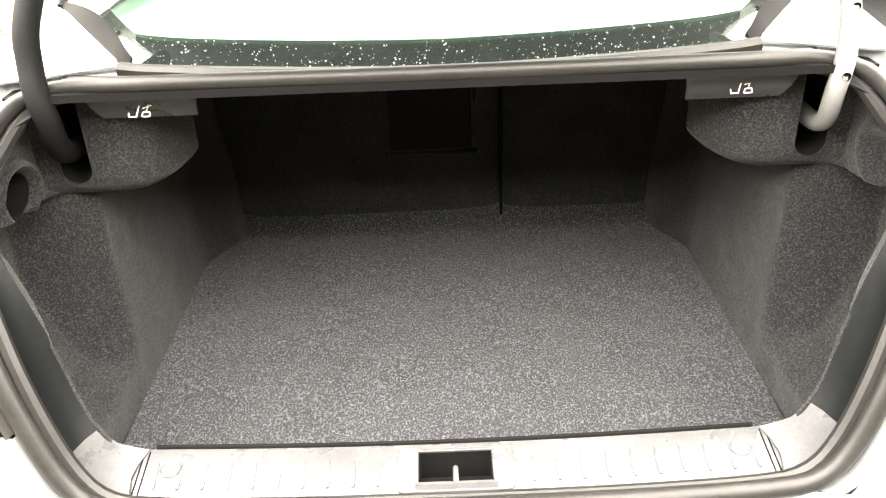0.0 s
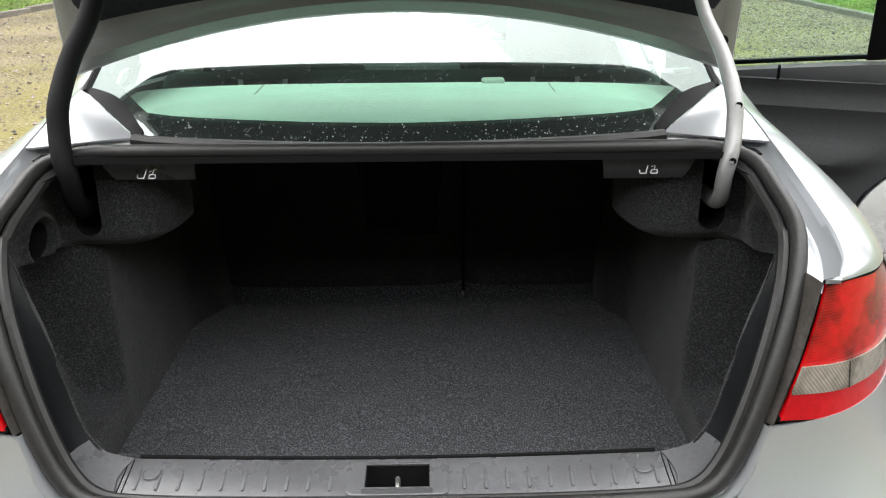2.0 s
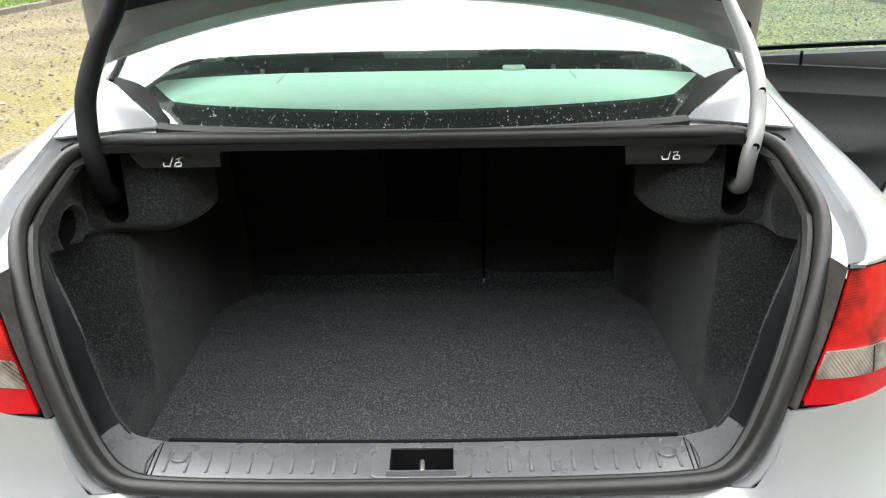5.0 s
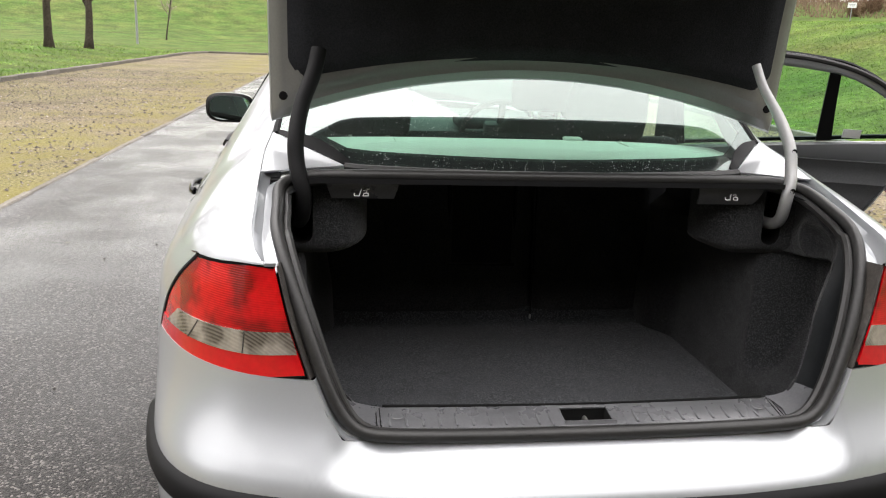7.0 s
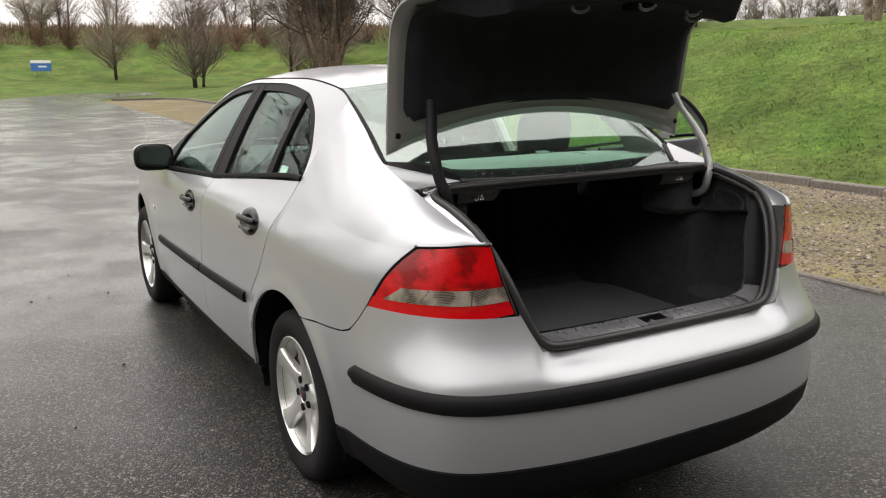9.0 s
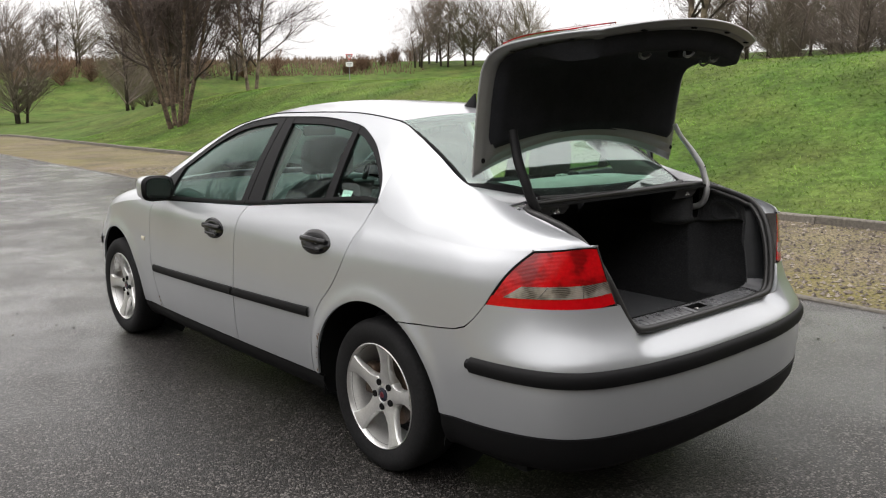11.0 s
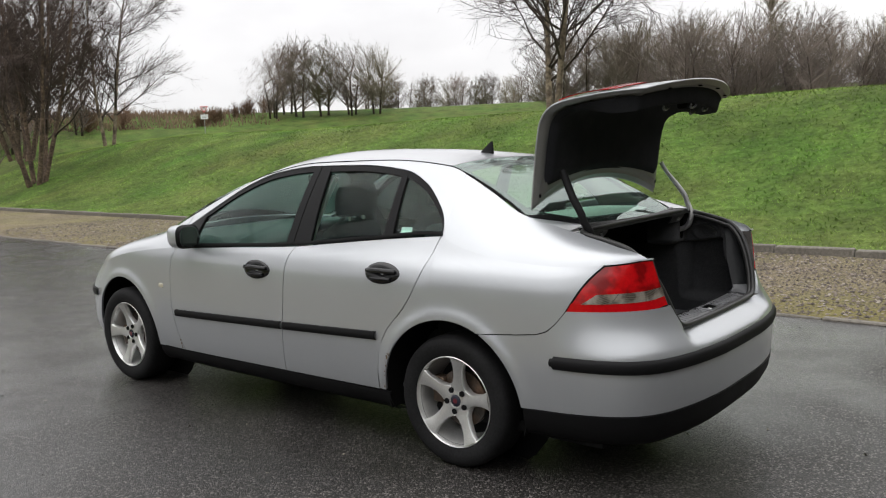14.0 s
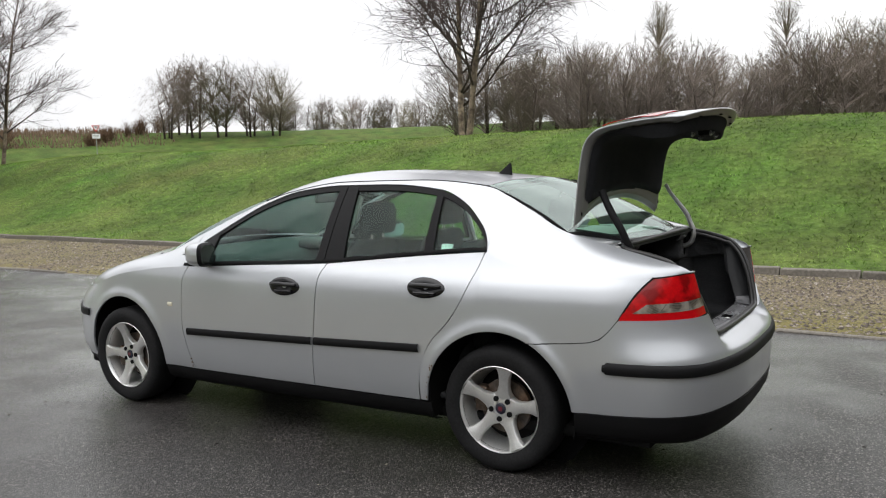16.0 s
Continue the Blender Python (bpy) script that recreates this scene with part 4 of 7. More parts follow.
def bumper_top(u):
    (x, y), _ = plan(u)
    if y > 0.425:
        return float(np.interp(y, [0.425, 0.46, 0.50, 0.55, 0.65, 0.845], [0.766, 0.720, 0.683, 0.666, 0.654, 0.639]))
    if x > 0.535:
        return 0.772
    return float(np.interp(x, [0, 0.44, 0.475, 0.505, 0.535], [0.660, 0.660, 0.672, 0.715, 0.772]))


def bumper_low(u):
    (x, y), _ = plan(u)
    return max(ZB + 0.02 * (1 - smooth(y / 0.6)), arch_z(y, AXLE_R)) if y > 0.6 else ZB + 0.02 * (1 - smooth(y / 0.6))


half = np.array([[low(u, lerp(bumper_low(u), bumper_top(u), (k / 17) ** 0.9)) for k in range(18)] for u in us])
whole = np.concatenate([flip(half, 1), (half * np.array([-1, 1, 1]))[::-1][1:]])
bumper = body("rear_bumper", whole, 1, thick=0.01)
us2 = np.concatenate([np.linspace(u_y(0.62), u_y(0.43), 10), np.linspace(u_y(0.42), 0, 50)])
val = np.array([[low(u, z, off) for z, off in ((0.205, 0.09), (0.225, 0.012), (0.25, 0.0), (0.30, -0.006), (bumper_low(u) - 0.004, -0.004), (bumper_low(u) - 0.001, 0.012))] for u in us2])
body("rear_valance", np.concatenate([val, (val * np.array([-1, 1, 1]))[::-1][1:]]), 1, M_TRIM, bumper, 0.004, "black lower bumper valance")
us3 = np.concatenate([np.linspace(u_y(0.485), u_y(0.43), 8), np.linspace(u_y(0.42), 0, 50)])
rub = np.array([[low(u, 0.562 - 0.012 * (1 - smooth((u_y(0.5) - u) / 0.03)) * 0 + dz * (1 if i > 1 else 0.6), off) for dz, off in ((-0.030, 0.003), (-0.027, -0.010), (-0.010, -0.016), (0.010, -0.015), (0.022, -0.008), (0.027, 0.004))] for i, u in enumerate(us3)])
body("bumper_strip", np.concatenate([rub, (rub * np.array([-1, 1, 1]))[::-1][1:]]), 1, M_TRIM, bumper, 0.003, "black rubber bumper strip")

usn = np.concatenate([u_y(spread(4.075, 4.2, 8)), np.linspace(u_y(4.21), 1.0, 40)])
nose = np.array([[low(u, lerp(0.25, 0.70, k / 11)) for k in range(12)] for u in usn])
nose = np.concatenate([nose, (nose * np.array([-1, 1, 1]))[::-1][1:]])
fb = body("front_bumper", nose, 1, thick=0.01)
rubn = np.array([[low(u, 0.545 + dz, off) for dz, off in ((-0.026, 0.003), (-0.022, -0.010), (0.022, -0.010), (0.026, 0.004))] for u in np.linspace(u_y(4.11), 1.0, 30)])
body("bumper_strip", np.concatenate([rubn, (rubn * np.array([-1, 1, 1]))[::-1][1:]]), 1, M_TRIM, fb, 0.003, "black rubber bumper strip")
vn = np.array([[low(u, z, off) for z, off in ((0.16, 0.03), (0.18, -0.004), (0.235, -0.004), (0.255, 0.01))] for u in np.linspace(u_y(4.09), 1.0, 30)])
body("front_valance", np.concatenate([vn, (vn * np.array([-1, 1, 1]))[::-1][1:]]), 1, M_TRIM, fb, 0.003)

for s in (-1, 1):
    g = np.array([[side(y, z, off) for z, off in ((0.175, 0.07), (0.185, 0.022), (0.215, 0.004), (0.262, 0.000), (0.280, 0.006), (0.2835, 0.02))] for y in np.linspace(1.375, 3.325, 30)])
    for i, y in enumerate(np.linspace(1.375, 3.325, 30)):
        g[i, :, 2] += 0.012 * (1 - (y - 1.375) / 1.95)
    body("side_sill", g, s, M_TRIM, None, 0.004, "black plastic sill")
    # near-black inner shell added to keep light out of the seams, wheel housings
    inner = np.array([[side(y, z, 0.026) for z in np.linspace(0.22, 0.93, 8)] for y in np.linspace(1.385, 3.31, 30)])
    if s < 0:
        body("inner_side", inner, s, M_SEAM_SHADE, None, 0.004)
    else:
        body("inner_side", np.array([[side(y, z, 0.026) for z in np.linspace(0.22, 0.93, 8)] for y in np.linspace(2.06, 3.31, 20)]), s, M_SEAM_SHADE, None, 0.004)
    for yc in (AXLE_R, AXLE_F):
        g = np.array([[(s * x, yc + (ARCH + 0.004) * math.cos(w), HUB_Z + (ARCH + 0.004) * math.sin(w)) for x in (0.575, 0.63, 0.74, side(yc + ARCH * 0.9 * math.cos(w), max(0.30, HUB_Z + ARCH * math.sin(w)), 0.012)[0])] for w in np.linspace(-0.25, math.pi + 0.25, 30)])
        part("wheel_housing", mesh_of("wheel_housing", *sheet(g, 0.004), M_SEAM_SHADE), car)
        wall = [(s * 0.58, yc + (ARCH + 0.01) * r * math.cos(w), HUB_Z + (ARCH + 0.01) * r * math.sin(w)) for w in np.linspace(0, 2 * math.pi, 25)[:-1] for r in (0.05, 1.0)]
        part("housing_wall", mesh_of("housing_wall", wall, [(2 * i, 2 * i + 1, (2 * i + 3) % 48, (2 * i + 2) % 48) for i in range(24)], M_SEAM_SHADE), car)
part("underbody", mesh_of("underbody", *box((1.5, 3.9, 0.06), 0.02, 2, (0, 2.25, 0.22)), M_SEAM_SHADE), car)


def make_wheel():
    """Five-spoke alloy wheel with its tyre; the outer face looks to +x."""
    w = thing("wheel", "", "")
    R, W = 0.305, 0.100
    prof = [(0.199, -0.085), (0.222, -0.092), (0.262, -0.100), (0.285, -0.094), (0.298, -0.080), (R - 0.001, -0.062), (R, -0.03), (R, 0.03), (R - 0.001, 0.062), (0.298, 0.080), (0.287, 0.093), (0.262, 0.100), (0.240, 0.0965), (0.222, 0.092), (0.210, 0.086), (0.199, 0.070)]
    part("tyre", mesh_of("tyre", *lathe(prof, 72), M_TYRE), w, "black tyre")
    rim = part("rim", mesh_of("rim", *lathe([(0.216, 0.084), (0.217, 0.089), (0.214, 0.091), (0.211, 0.087), (0.206, 0.074), (0.197, 0.02), (0.186, -0.02), (0.184, -0.08), (0.20, -0.088)], 72), M_ALLOY), w, "silver alloy rim")
    for k in range(5):
        a = 2 * math.pi * k / 5 + 0.16
        rows = []
        for r, hw, x, th in ((0.030, 0.046, 0.060, 0.040), (0.065, 0.046, 0.062, 0.042), (0.085, 0.033, 0.066, 0.036), (0.115, 0.027, 0.070, 0.03), (0.150, 0.028, 0.076, 0.028), (0.180, 0.034, 0.084, 0.024), (0.208, 0.047, 0.090, 0.02)):
            ring = []
            for t, d in ((-1.0, -th), (-1.0, -0.010), (-0.86, -0.003), (0, 0.002), (0.86, -0.003), (1.0, -0.010), (1.0, -th), (-1.0, -th)):
                q = t * hw
                ring.append((x + d, r * math.cos(a) - q * math.sin(a), r * math.sin(a) + q * math.cos(a)))
            rows.append(ring)
        part("spoke", mesh_of("spoke", *sheet(np.array(rows)), M_ALLOY), rim)
    hub = part("hub", mesh_of("hub", *lathe([(0.0, 0.062), (0.028, 0.062), (0.030, 0.058), (0.034, 0.064), (0.062, 0.060), (0.068, 0.05), (0.068, 0.0)], 40), M_ALLOY), w)
    part("hub_cap", mesh_of("hub_cap", *lathe([(0.0, 0.068), (0.020, 0.0675), (0.028, 0.064), (0.029, 0.05)], 28), material("cap_blue", (0.02, 0.022, 0.035), 0.25)), hub, "dark round centre cap")
    part("cap_emblem", mesh_of("cap_emblem", *lathe([(0.0, 0.0695), (0.012, 0.069), (0.0125, 0.066)], 20), material("cap_red", (0.11, 0.012, 0.02), 0.3)), hub)
    for k in range(5):
        a = 2 * math.pi * (k + 0.5) / 5 + 0.16
        hole = moved(lathe([(0.0, 0.0655), (0.0105, 0.0655), (0.0115, 0.067), (0.0135, 0.067), (0.014, 0.06)], 14), pose(0, 0.053 * math.cos(a), 0.053 * math.sin(a)))
        part("wheel_bolt", mesh_of("wheel_bolt", *hole, M_SEAM_SHADE), hub)
    part("brake_disc", mesh_of("brake_disc", *lathe([(0.03, 0.012), (0.135, 0.012), (0.136, -0.012), (0.03, -0.012)], 40), M_DISC), w, "worn brake disc")
    # Near-black disc standing in for the shade behind the spokes.
    part("inner_dark", mesh_of("inner_dark", *lathe([(0.0, -0.05), (0.19, -0.05)], 32), M_SEAM_SHADE), w)
    part("caliper", mesh_of("caliper", *box((0.06, 0.07, 0.13), 0.012, 2, (0.01, -0.125, 0.03)), M_DISC), w)
    for o in w.children:
        if o.name.split(".")[0] in ("rim", "hub", "brake_disc", "inner_dark", "caliper"):
            o.scale = (1.0, 0.972, 0.972)
    return w


wheel = make_wheel()
wheel.parent = car
WHEEL_Z = 0.302
wheel.matrix_basis = pose(-0.757, AXLE_R, WHEEL_Z, 0, 0, 180)
for x, y, rz, rx in ((-0.762, AXLE_F, 180, 26), (0.757, AXLE_R, 0, 10), (0.762, AXLE_F, 0, 40)):
    copy_thing(wheel, pose(x, y, WHEEL_Z, 0, 0, rz) @ pose(0, 0, 0, rx)).parent = car

# ---------------------------------------------------------------- the boot: opening, seal, sill
SEAL_HALF = [(0.0, 0.473, 1.077), (0.25, 0.475, 1.077), (0.42, 0.482, 1.075), (0.525, 0.500, 1.068), (0.580, 0.462, 1.056), (0.583, 0.36, 1.034), (0.580, 0.27, 1.004), (0.560, 0.205, 0.945),
             (0.530, 0.160, 0.865), (0.500, 0.132, 0.785), (0.468, 0.114, 0.715), (0.432, 0.104, 0.680), (0.37, 0.098, 0.671), (0.2, 0.092, 0.669), (0.0, 0.090, 0.669)]
seal_line = spline(SEAL_HALF, 90)
loop = np.concatenate([seal_line, mirrored(seal_line, -1)[::-1][1:-1]])
seal = part("boot_seal", mesh_of("boot_seal", *tube(loop, 0.0125, 10, closed=True), M_RUBBER), car, "grey-black rubber boot seal")
inner_loop = loop.copy()
inner_loop[:, 0] *= 0.972
inner_loop[:, 2] = np.where(loop[:, 2] > 1.0, loop[:, 2] - 0.012, loop[:, 2] - 0.002)
inner_loop[:, 1] += 0.014
part("seal_lip", mesh_of("seal_lip", *tube(inner_loop, 0.0095, 8, closed=True), M_RUBBER), seal)

carpet_edge = spline([(0.392, 0.196, 0.682), (0.412, 0.200, 0.684), (0.440, 0.206, 0.690), (0.466, 0.220, 0.715), (0.490, 0.240, 0.765), (0.514, 0.260, 0.825), (0.538, 0.273, 0.888), (0.557, 0.284, 0.940), (0.576, 0.318, 1.000), (0.574, 0.40, 1.035), (0.54, 0.475, 1.05)], 40)
seal_part = spline([(0.392, 0.108, 0.672), (0.425, 0.110, 0.680), (0.468, 0.122, 0.715), (0.500, 0.140, 0.785), (0.530, 0.168, 0.865), (0.560, 0.212, 0.945), (0.578, 0.27, 0.998), (0.580, 0.36, 1.026), (0.574, 0.455, 1.046), (0.530, 0.492, 1.052)], 40)
for s in (-1, 1):
    # painted flange between seal and carpet
    g = np.array([[lerp(a, b, k / 4) + np.array([0.012 * math.sin(math.pi * k / 4), 0, 0]) for k in range(5)] for a, b in zip(seal_part, carpet_edge)])
    part("sill_corner", mesh_of("sill_corner", *sheet(flip(g[:6], s), 0.003), M_SILL), car, "grey plastic corner of the boot sill")
    part("boot_flange", mesh_of("boot_flange", *sheet(flip(g[5:], s), 0.003), M_FLANGE), car, "shiny black painted boot flange")
    # gutter from the wing edge to the seal
    wing_edge = spline([(0.611, 0.176, 0.968), (0.620, 0.205, 0.990), (0.628, 0.30, 1.018), (0.628, 0.45, 1.058), (0.622, 0.53, 1.079), (0.598, 0.555, 1.085)], 40)
    seal_up = spline([(0.566, 0.206, 0.950), (0.584, 0.255, 0.995), (0.586, 0.34, 1.026), (0.590, 0.43, 1.049), (0.586, 0.482, 1.060), (0.555, 0.512, 1.066)], 40)
    g = np.array([[a, lerp(a, b, 0.10) + np.array([0, 0, -0.012]), lerp(a, b, 0.45) + np.array([0, 0, -0.020]), lerp(a, b, 0.8) + np.array([0, 0, -0.006]), b] for a, b in zip(wing_edge, seal_up)])
    part("boot_gutter", mesh_of("boot_gutter", *sheet(flip(g, s), 0.003), M_PAINT), car)
    # dark panel between lamp and seal
    lamp_in = spline([low(u_x(0.540), 0.772, 0.005), low(u_x(0.577), 0.87, 0.005), low(u_x(0.610), 0.968, 0.005)], 16)
    seal_out = spline([(0.497, 0.142, 0.772), (0.535, 0.176, 0.868), (0.572, 0.218, 0.962)], 16)
    g = np.array([[lerp(a, b, k / 3) + np.array([0, 0.008 * math.sin(math.pi * k / 3), 0]) for k in range(4)] for a, b in zip(lamp_in, seal_out)])
    part("lamp_side_panel", mesh_of("lamp_side_panel", *sheet(flip(g, s), 0.003), M_SIDE), car, "weathered dark panel beside the lamp")
    # painted corner from bumper to seal
    lo = [low(u_x(x), bumper_top(u_x(x))) for x in (0.535, 0.515, 0.50, 0.485, 0.47, 0.45)]
    hi = spline([(0.500, 0.138, 0.785), (0.482, 0.124, 0.745), (0.466, 0.116, 0.712), (0.450, 0.110, 0.690), (0.432, 0.106, 0.679)], 6)
    g = np.array([[lerp(np.array(a), b, np.array(w)) for w in ((0, 0, 0), (0.2, 0.35, -0.02), (0.45, 0.75, 0.02), (0.7, 0.95, 0.30), (0.88, 1.0, 0.65), (1, 1, 1))] for a, b in zip(lo, hi)])
    part("boot_corner", mesh_of("boot_corner", *sheet(flip(g, s), 0.003), M_PAINT), car)
lo = [low(u_x(abs(x)), 0.660) * np.array([math.copysign(1, x), 1, 1]) for x in np.linspace(-0.452, 0.452, 31)]
g = np.array([[a + np.array([0, 0.0, 0]), a + np.array([0, 0.012, 0.004]), np.array([a[0], 0.112 + 0.012 * (a[0] / 0.45) ** 2, 0.662])] for a in lo])
part("boot_lower_edge", mesh_of("boot_lower_edge", *sheet(g, 0.003), M_PAINT), car)
part("rear_rubber_ridge", mesh_of("rear_rubber_ridge", *tube(spline([(-0.52, 0.518, 1.069), (-0.3, 0.503, 1.070), (0, 0.497, 1.071), (0.3, 0.503, 1.070), (0.52, 0.518, 1.069)], 40), 0.010, 8), M_RUBBER), car)
part("front_gutter", mesh_of("front_gutter", *sheet(np.array([[(x, 0.512 + 0.02 * (x / 0.55) ** 2, 1.074), (x, 0.503, 1.064), (x, 0.475, 1.064), (x, 0.464, 1.068), (x, 0.464, 1.060)] for x in np.linspace(-0.53, 0.53, 24)]), 0.003), M_TRIM), car)

# ribbed sill plate with the striker well
sill = thing("boot_sill", "", "")
sill.parent = car
tagged(sill, "ribbed black plastic boot sill")


def sill_bow(x):
    return 0.012 * (x / 0.42) ** 2


def sill_strip(x0, x1, n, name, ya=0.108, yb=0.190):
    g = np.array([[(x, y + sill_bow(x), z) for y, z in ((ya, 0.664), (ya + 0.006, 0.6685), (lerp(ya, yb, 0.5), 0.674), (yb - 0.006, 0.680), (yb, 0.678), (yb + 0.004, 0.655), (yb + 0.006, 0.522))] for x in np.linspace(x0, x1, n)])
    part(name, mesh_of(name, *sheet(g, 0.003), M_SILL), sill)


def rounded(w, d, r, n=6):
    """Outline of a rectangle with round corners, centred."""
    out = []
    for cx, cy, a0 in ((w / 2 - r, d / 2 - r, 0), (-w / 2 + r, d / 2 - r, 90), (-w / 2 + r, -d / 2 + r, 180), (w / 2 - r, -d / 2 + r, 270)):
        out += [(cx + r * math.cos(radians(a0 + 90 * k / n)), cy + r * math.sin(radians(a0 + 90 * k / n))) for k in range(n + 1)]
    return out


sill_strip(-0.406, -0.050, 16, "sill_plate")
sill_strip(0.050, 0.406, 16, "sill_plate")
sill_strip(-0.050, 0.050, 6, "striker_front", 0.108, 0.124)
g = np.array([[(x, y, z) for y, z in ((0.176, 0.6785), (0.184, 0.680), (0.190, 0.678), (0.194, 0.66), (0.196, 0.522))] for x in np.linspace(-0.050, 0.050, 5)])
part("striker_back", mesh_of("striker_back", *sheet(g, 0.003), M_SILL), sill)
# raised frame round the striker well
frame_rings = []
for w, d, r, dz in ((0.146, 0.072, 0.010, -0.002), (0.145, 0.071, 0.010, 0.0024), (0.141, 0.067, 0.009, 0.0036), (0.094, 0.058, 0.004, 0.0036), (0.092, 0.056, 0.004, 0.002), (0.092, 0.056, 0.004, -0.045)):
    frame_rings.append([(x, 0.150 + y, 0.6735 + y * 0.115 + dz) for x, y in rounded(w, d, r)])
part("striker_frame", mesh_of("striker_frame", *sheet(np.array([ring + ring[:1] for ring in frame_rings[:5]])), M_SILL), sill)
# Well walls, and the bottom below, coloured near-black for the recess shade.
part("well_wall", mesh_of("well_wall", *sheet(np.array([ring + ring[:1] for ring in frame_rings[4:]])), M_SEAM_SHADE), sill)
for s in (-1, 1):
    part("striker_clip", mesh_of("striker_clip", *box((0.015, 0.020, 0.016), 0.002, 1, (s * 0.036, 0.136, 0.648)), M_CHROME), sill)
    part("clip_spring", mesh_of("clip_spring", *box((0.003, 0.012, 0.014), 0.001, 1, (s * 0.0265, 0.136, 0.650)), M_CHROME), sill)
    g = np.array([[(s * x, 0.204, z) for z in (0.682, 0.6, 0.522)] for x in np.linspace(0.395, 0.50, 5)])
    part("sill_riser", mesh_of("sill_riser", *sheet(g, 0.003), M_CARPET), sill)
    for dx in (0.0, 0.007):
        part("sill_joint", mesh_of("sill_joint", *moved(box((0.0020, 0.070, 0.003), 0.0008, 1), pose(s * (0.3985 - dx), 0.160, 0.6738, 9.0)), M_SEAM_SHADE), sill)
part("striker_well", mesh_of("striker_well", *moved(box((0.096, 0.058, 0.004), 0.001, 1), pose(0, 0.150, 0.630)), M_SEAM_SHADE), sill)
part("striker", mesh_of("striker", *tube(spline([(0, 0.132, 0.634), (0, 0.134, 0.660), (0, 0.144, 0.666), (0, 0.160, 0.665), (0, 0.164, 0.634)], 16), 0.0036, 8), M_CHROME), sill, "bright steel striker loop")
rib_mesh = mesh_of("rib", *box((0.0055, 0.058, 0.005), 0.0024, 2), M_SILL)
for s in (-1, 1):
    for i in range(10):
        x = s * (0.096 + i * 0.031)
        rb = part("rib", rib_mesh, sill)
        rb.matrix_basis = pose(x, 0.154 + sill_bow(x), 0.6735, 5.0, 0, 0)
    part("sill_mark", mesh_of("sill_mark", *moved(lathe([(0.011, 0.0), (0.0125, 0.001), (0.014, 0.0)], 24), pose(s * 0.359, 0.166, 0.6765, 0, -90, 0)), M_SILL), sill)
part("sill_gap", mesh_of("sill_gap", *tube(spline([(-0.385, 0.203, 0.679), (-0.2, 0.198, 0.677), (0, 0.196, 0.676), (0.2, 0.198, 0.677), (0.385, 0.203, 0.679)], 24), 0.0035, 6), M_SEAM_SHADE), sill)

# ---------------------------------------------------------------- boot lining
FLOOR_Z = 0.530
def fuzz(p):
    return 0.0022 * noise.noise(Vector((p[0] * 22, p[1] * 22, p[2] * 22))) + 0.002 * noise.noise(Vector((p[0] * 7, p[1] * 7, p[2] * 7)))


floor_grid = np.array([[(x, y, FLOOR_Z + fuzz((x, y, 0)) * 0.7 + 0.006 * smooth((abs(x) - 0.44) / 0.08) + 0.045 * smooth((y - 1.035) / 0.09) ** 2) for y in np.linspace(0.200, 1.118, 52)] for x in np.linspace(-0.515, 0.515, 54)])
part("boot_floor", mesh_of("boot_floor", *sheet(floor_grid, 0.006), M_CARPET), car, "dark grey carpeted boot floor")
edge_y = curve((0.50, 0.206), (0.668, 0.203), (0.690, 0.206), (0.715, 0.220), (0.765, 0.240), (0.825, 0.260), (0.888, 0.273), (0.94, 0.284), (1.0, 0.318), (1.045, 0.42), (1.07, 0.49))
edge_in = curve((0.50, 0.500), (0.60, 0.49), (0.668, 0.440), (0.690, 0.443), (0.715, 0.466), (0.765, 0.490), (0.825, 0.514), (0.888, 0.538), (0.94, 0.557), (1.0, 0.576), (1.06, 0.574))


def lining_x(y, z, s):
    """Half width of the lining: a pocket behind the lamp under a flat panel, the wheel housing further in, a round recess in the panel."""
    house = lerp(0.515, 0.545, (z - 0.53) / 0.5) + 0.045 * smooth((z - 0.88) / 0.05)
    house -= 0.055 * smooth((y - 0.91) / 0.16) * (1 - 0.4 * smooth((z - 0.62) / 0.25))
    pocket = lerp(0.520, 0.655, smooth((z - 0.592) / 0.05) * 0.45 + smooth((z - 0.60) / 0.2) * 0.55)
    roofed = smooth((z - 0.912 + 0.022 * smooth((y - 0.33) / 0.18)) / 0.014)
    pocket = lerp(pocket, 0.590, roofed)
    x = lerp(pocket, house, smooth((y - 0.455 - 0.10 * (z - 0.53)) / 0.06))
    e = float(edge_in(z))
    lip = 0.016 * smooth((z - 0.80) / 0.05) * (1 - roofed)
    x = lerp(e + 0.3 * min(lip, y - float(edge_y(z))), x, smooth((y - float(edge_y(z)) - lip) / lerp(0.026, 0.05, roofed)))
    if s < 0:
        r = math.hypot((y - 0.432) / 0.043, (z - 0.941) / 0.030)
        return x + 0.075 * math.exp(-r ** 8) - 0.010 * math.exp(-((r - 1.25) / 0.2) ** 2)
    r = math.hypot((y - 0.402 - 0.3 * (z - 0.950)) / 0.050, (z - 0.950) / 0.034)
    return x + 0.024 * math.exp(-r ** 4) - 0.006 * math.exp(-((r - 1.3) / 0.22) ** 2)


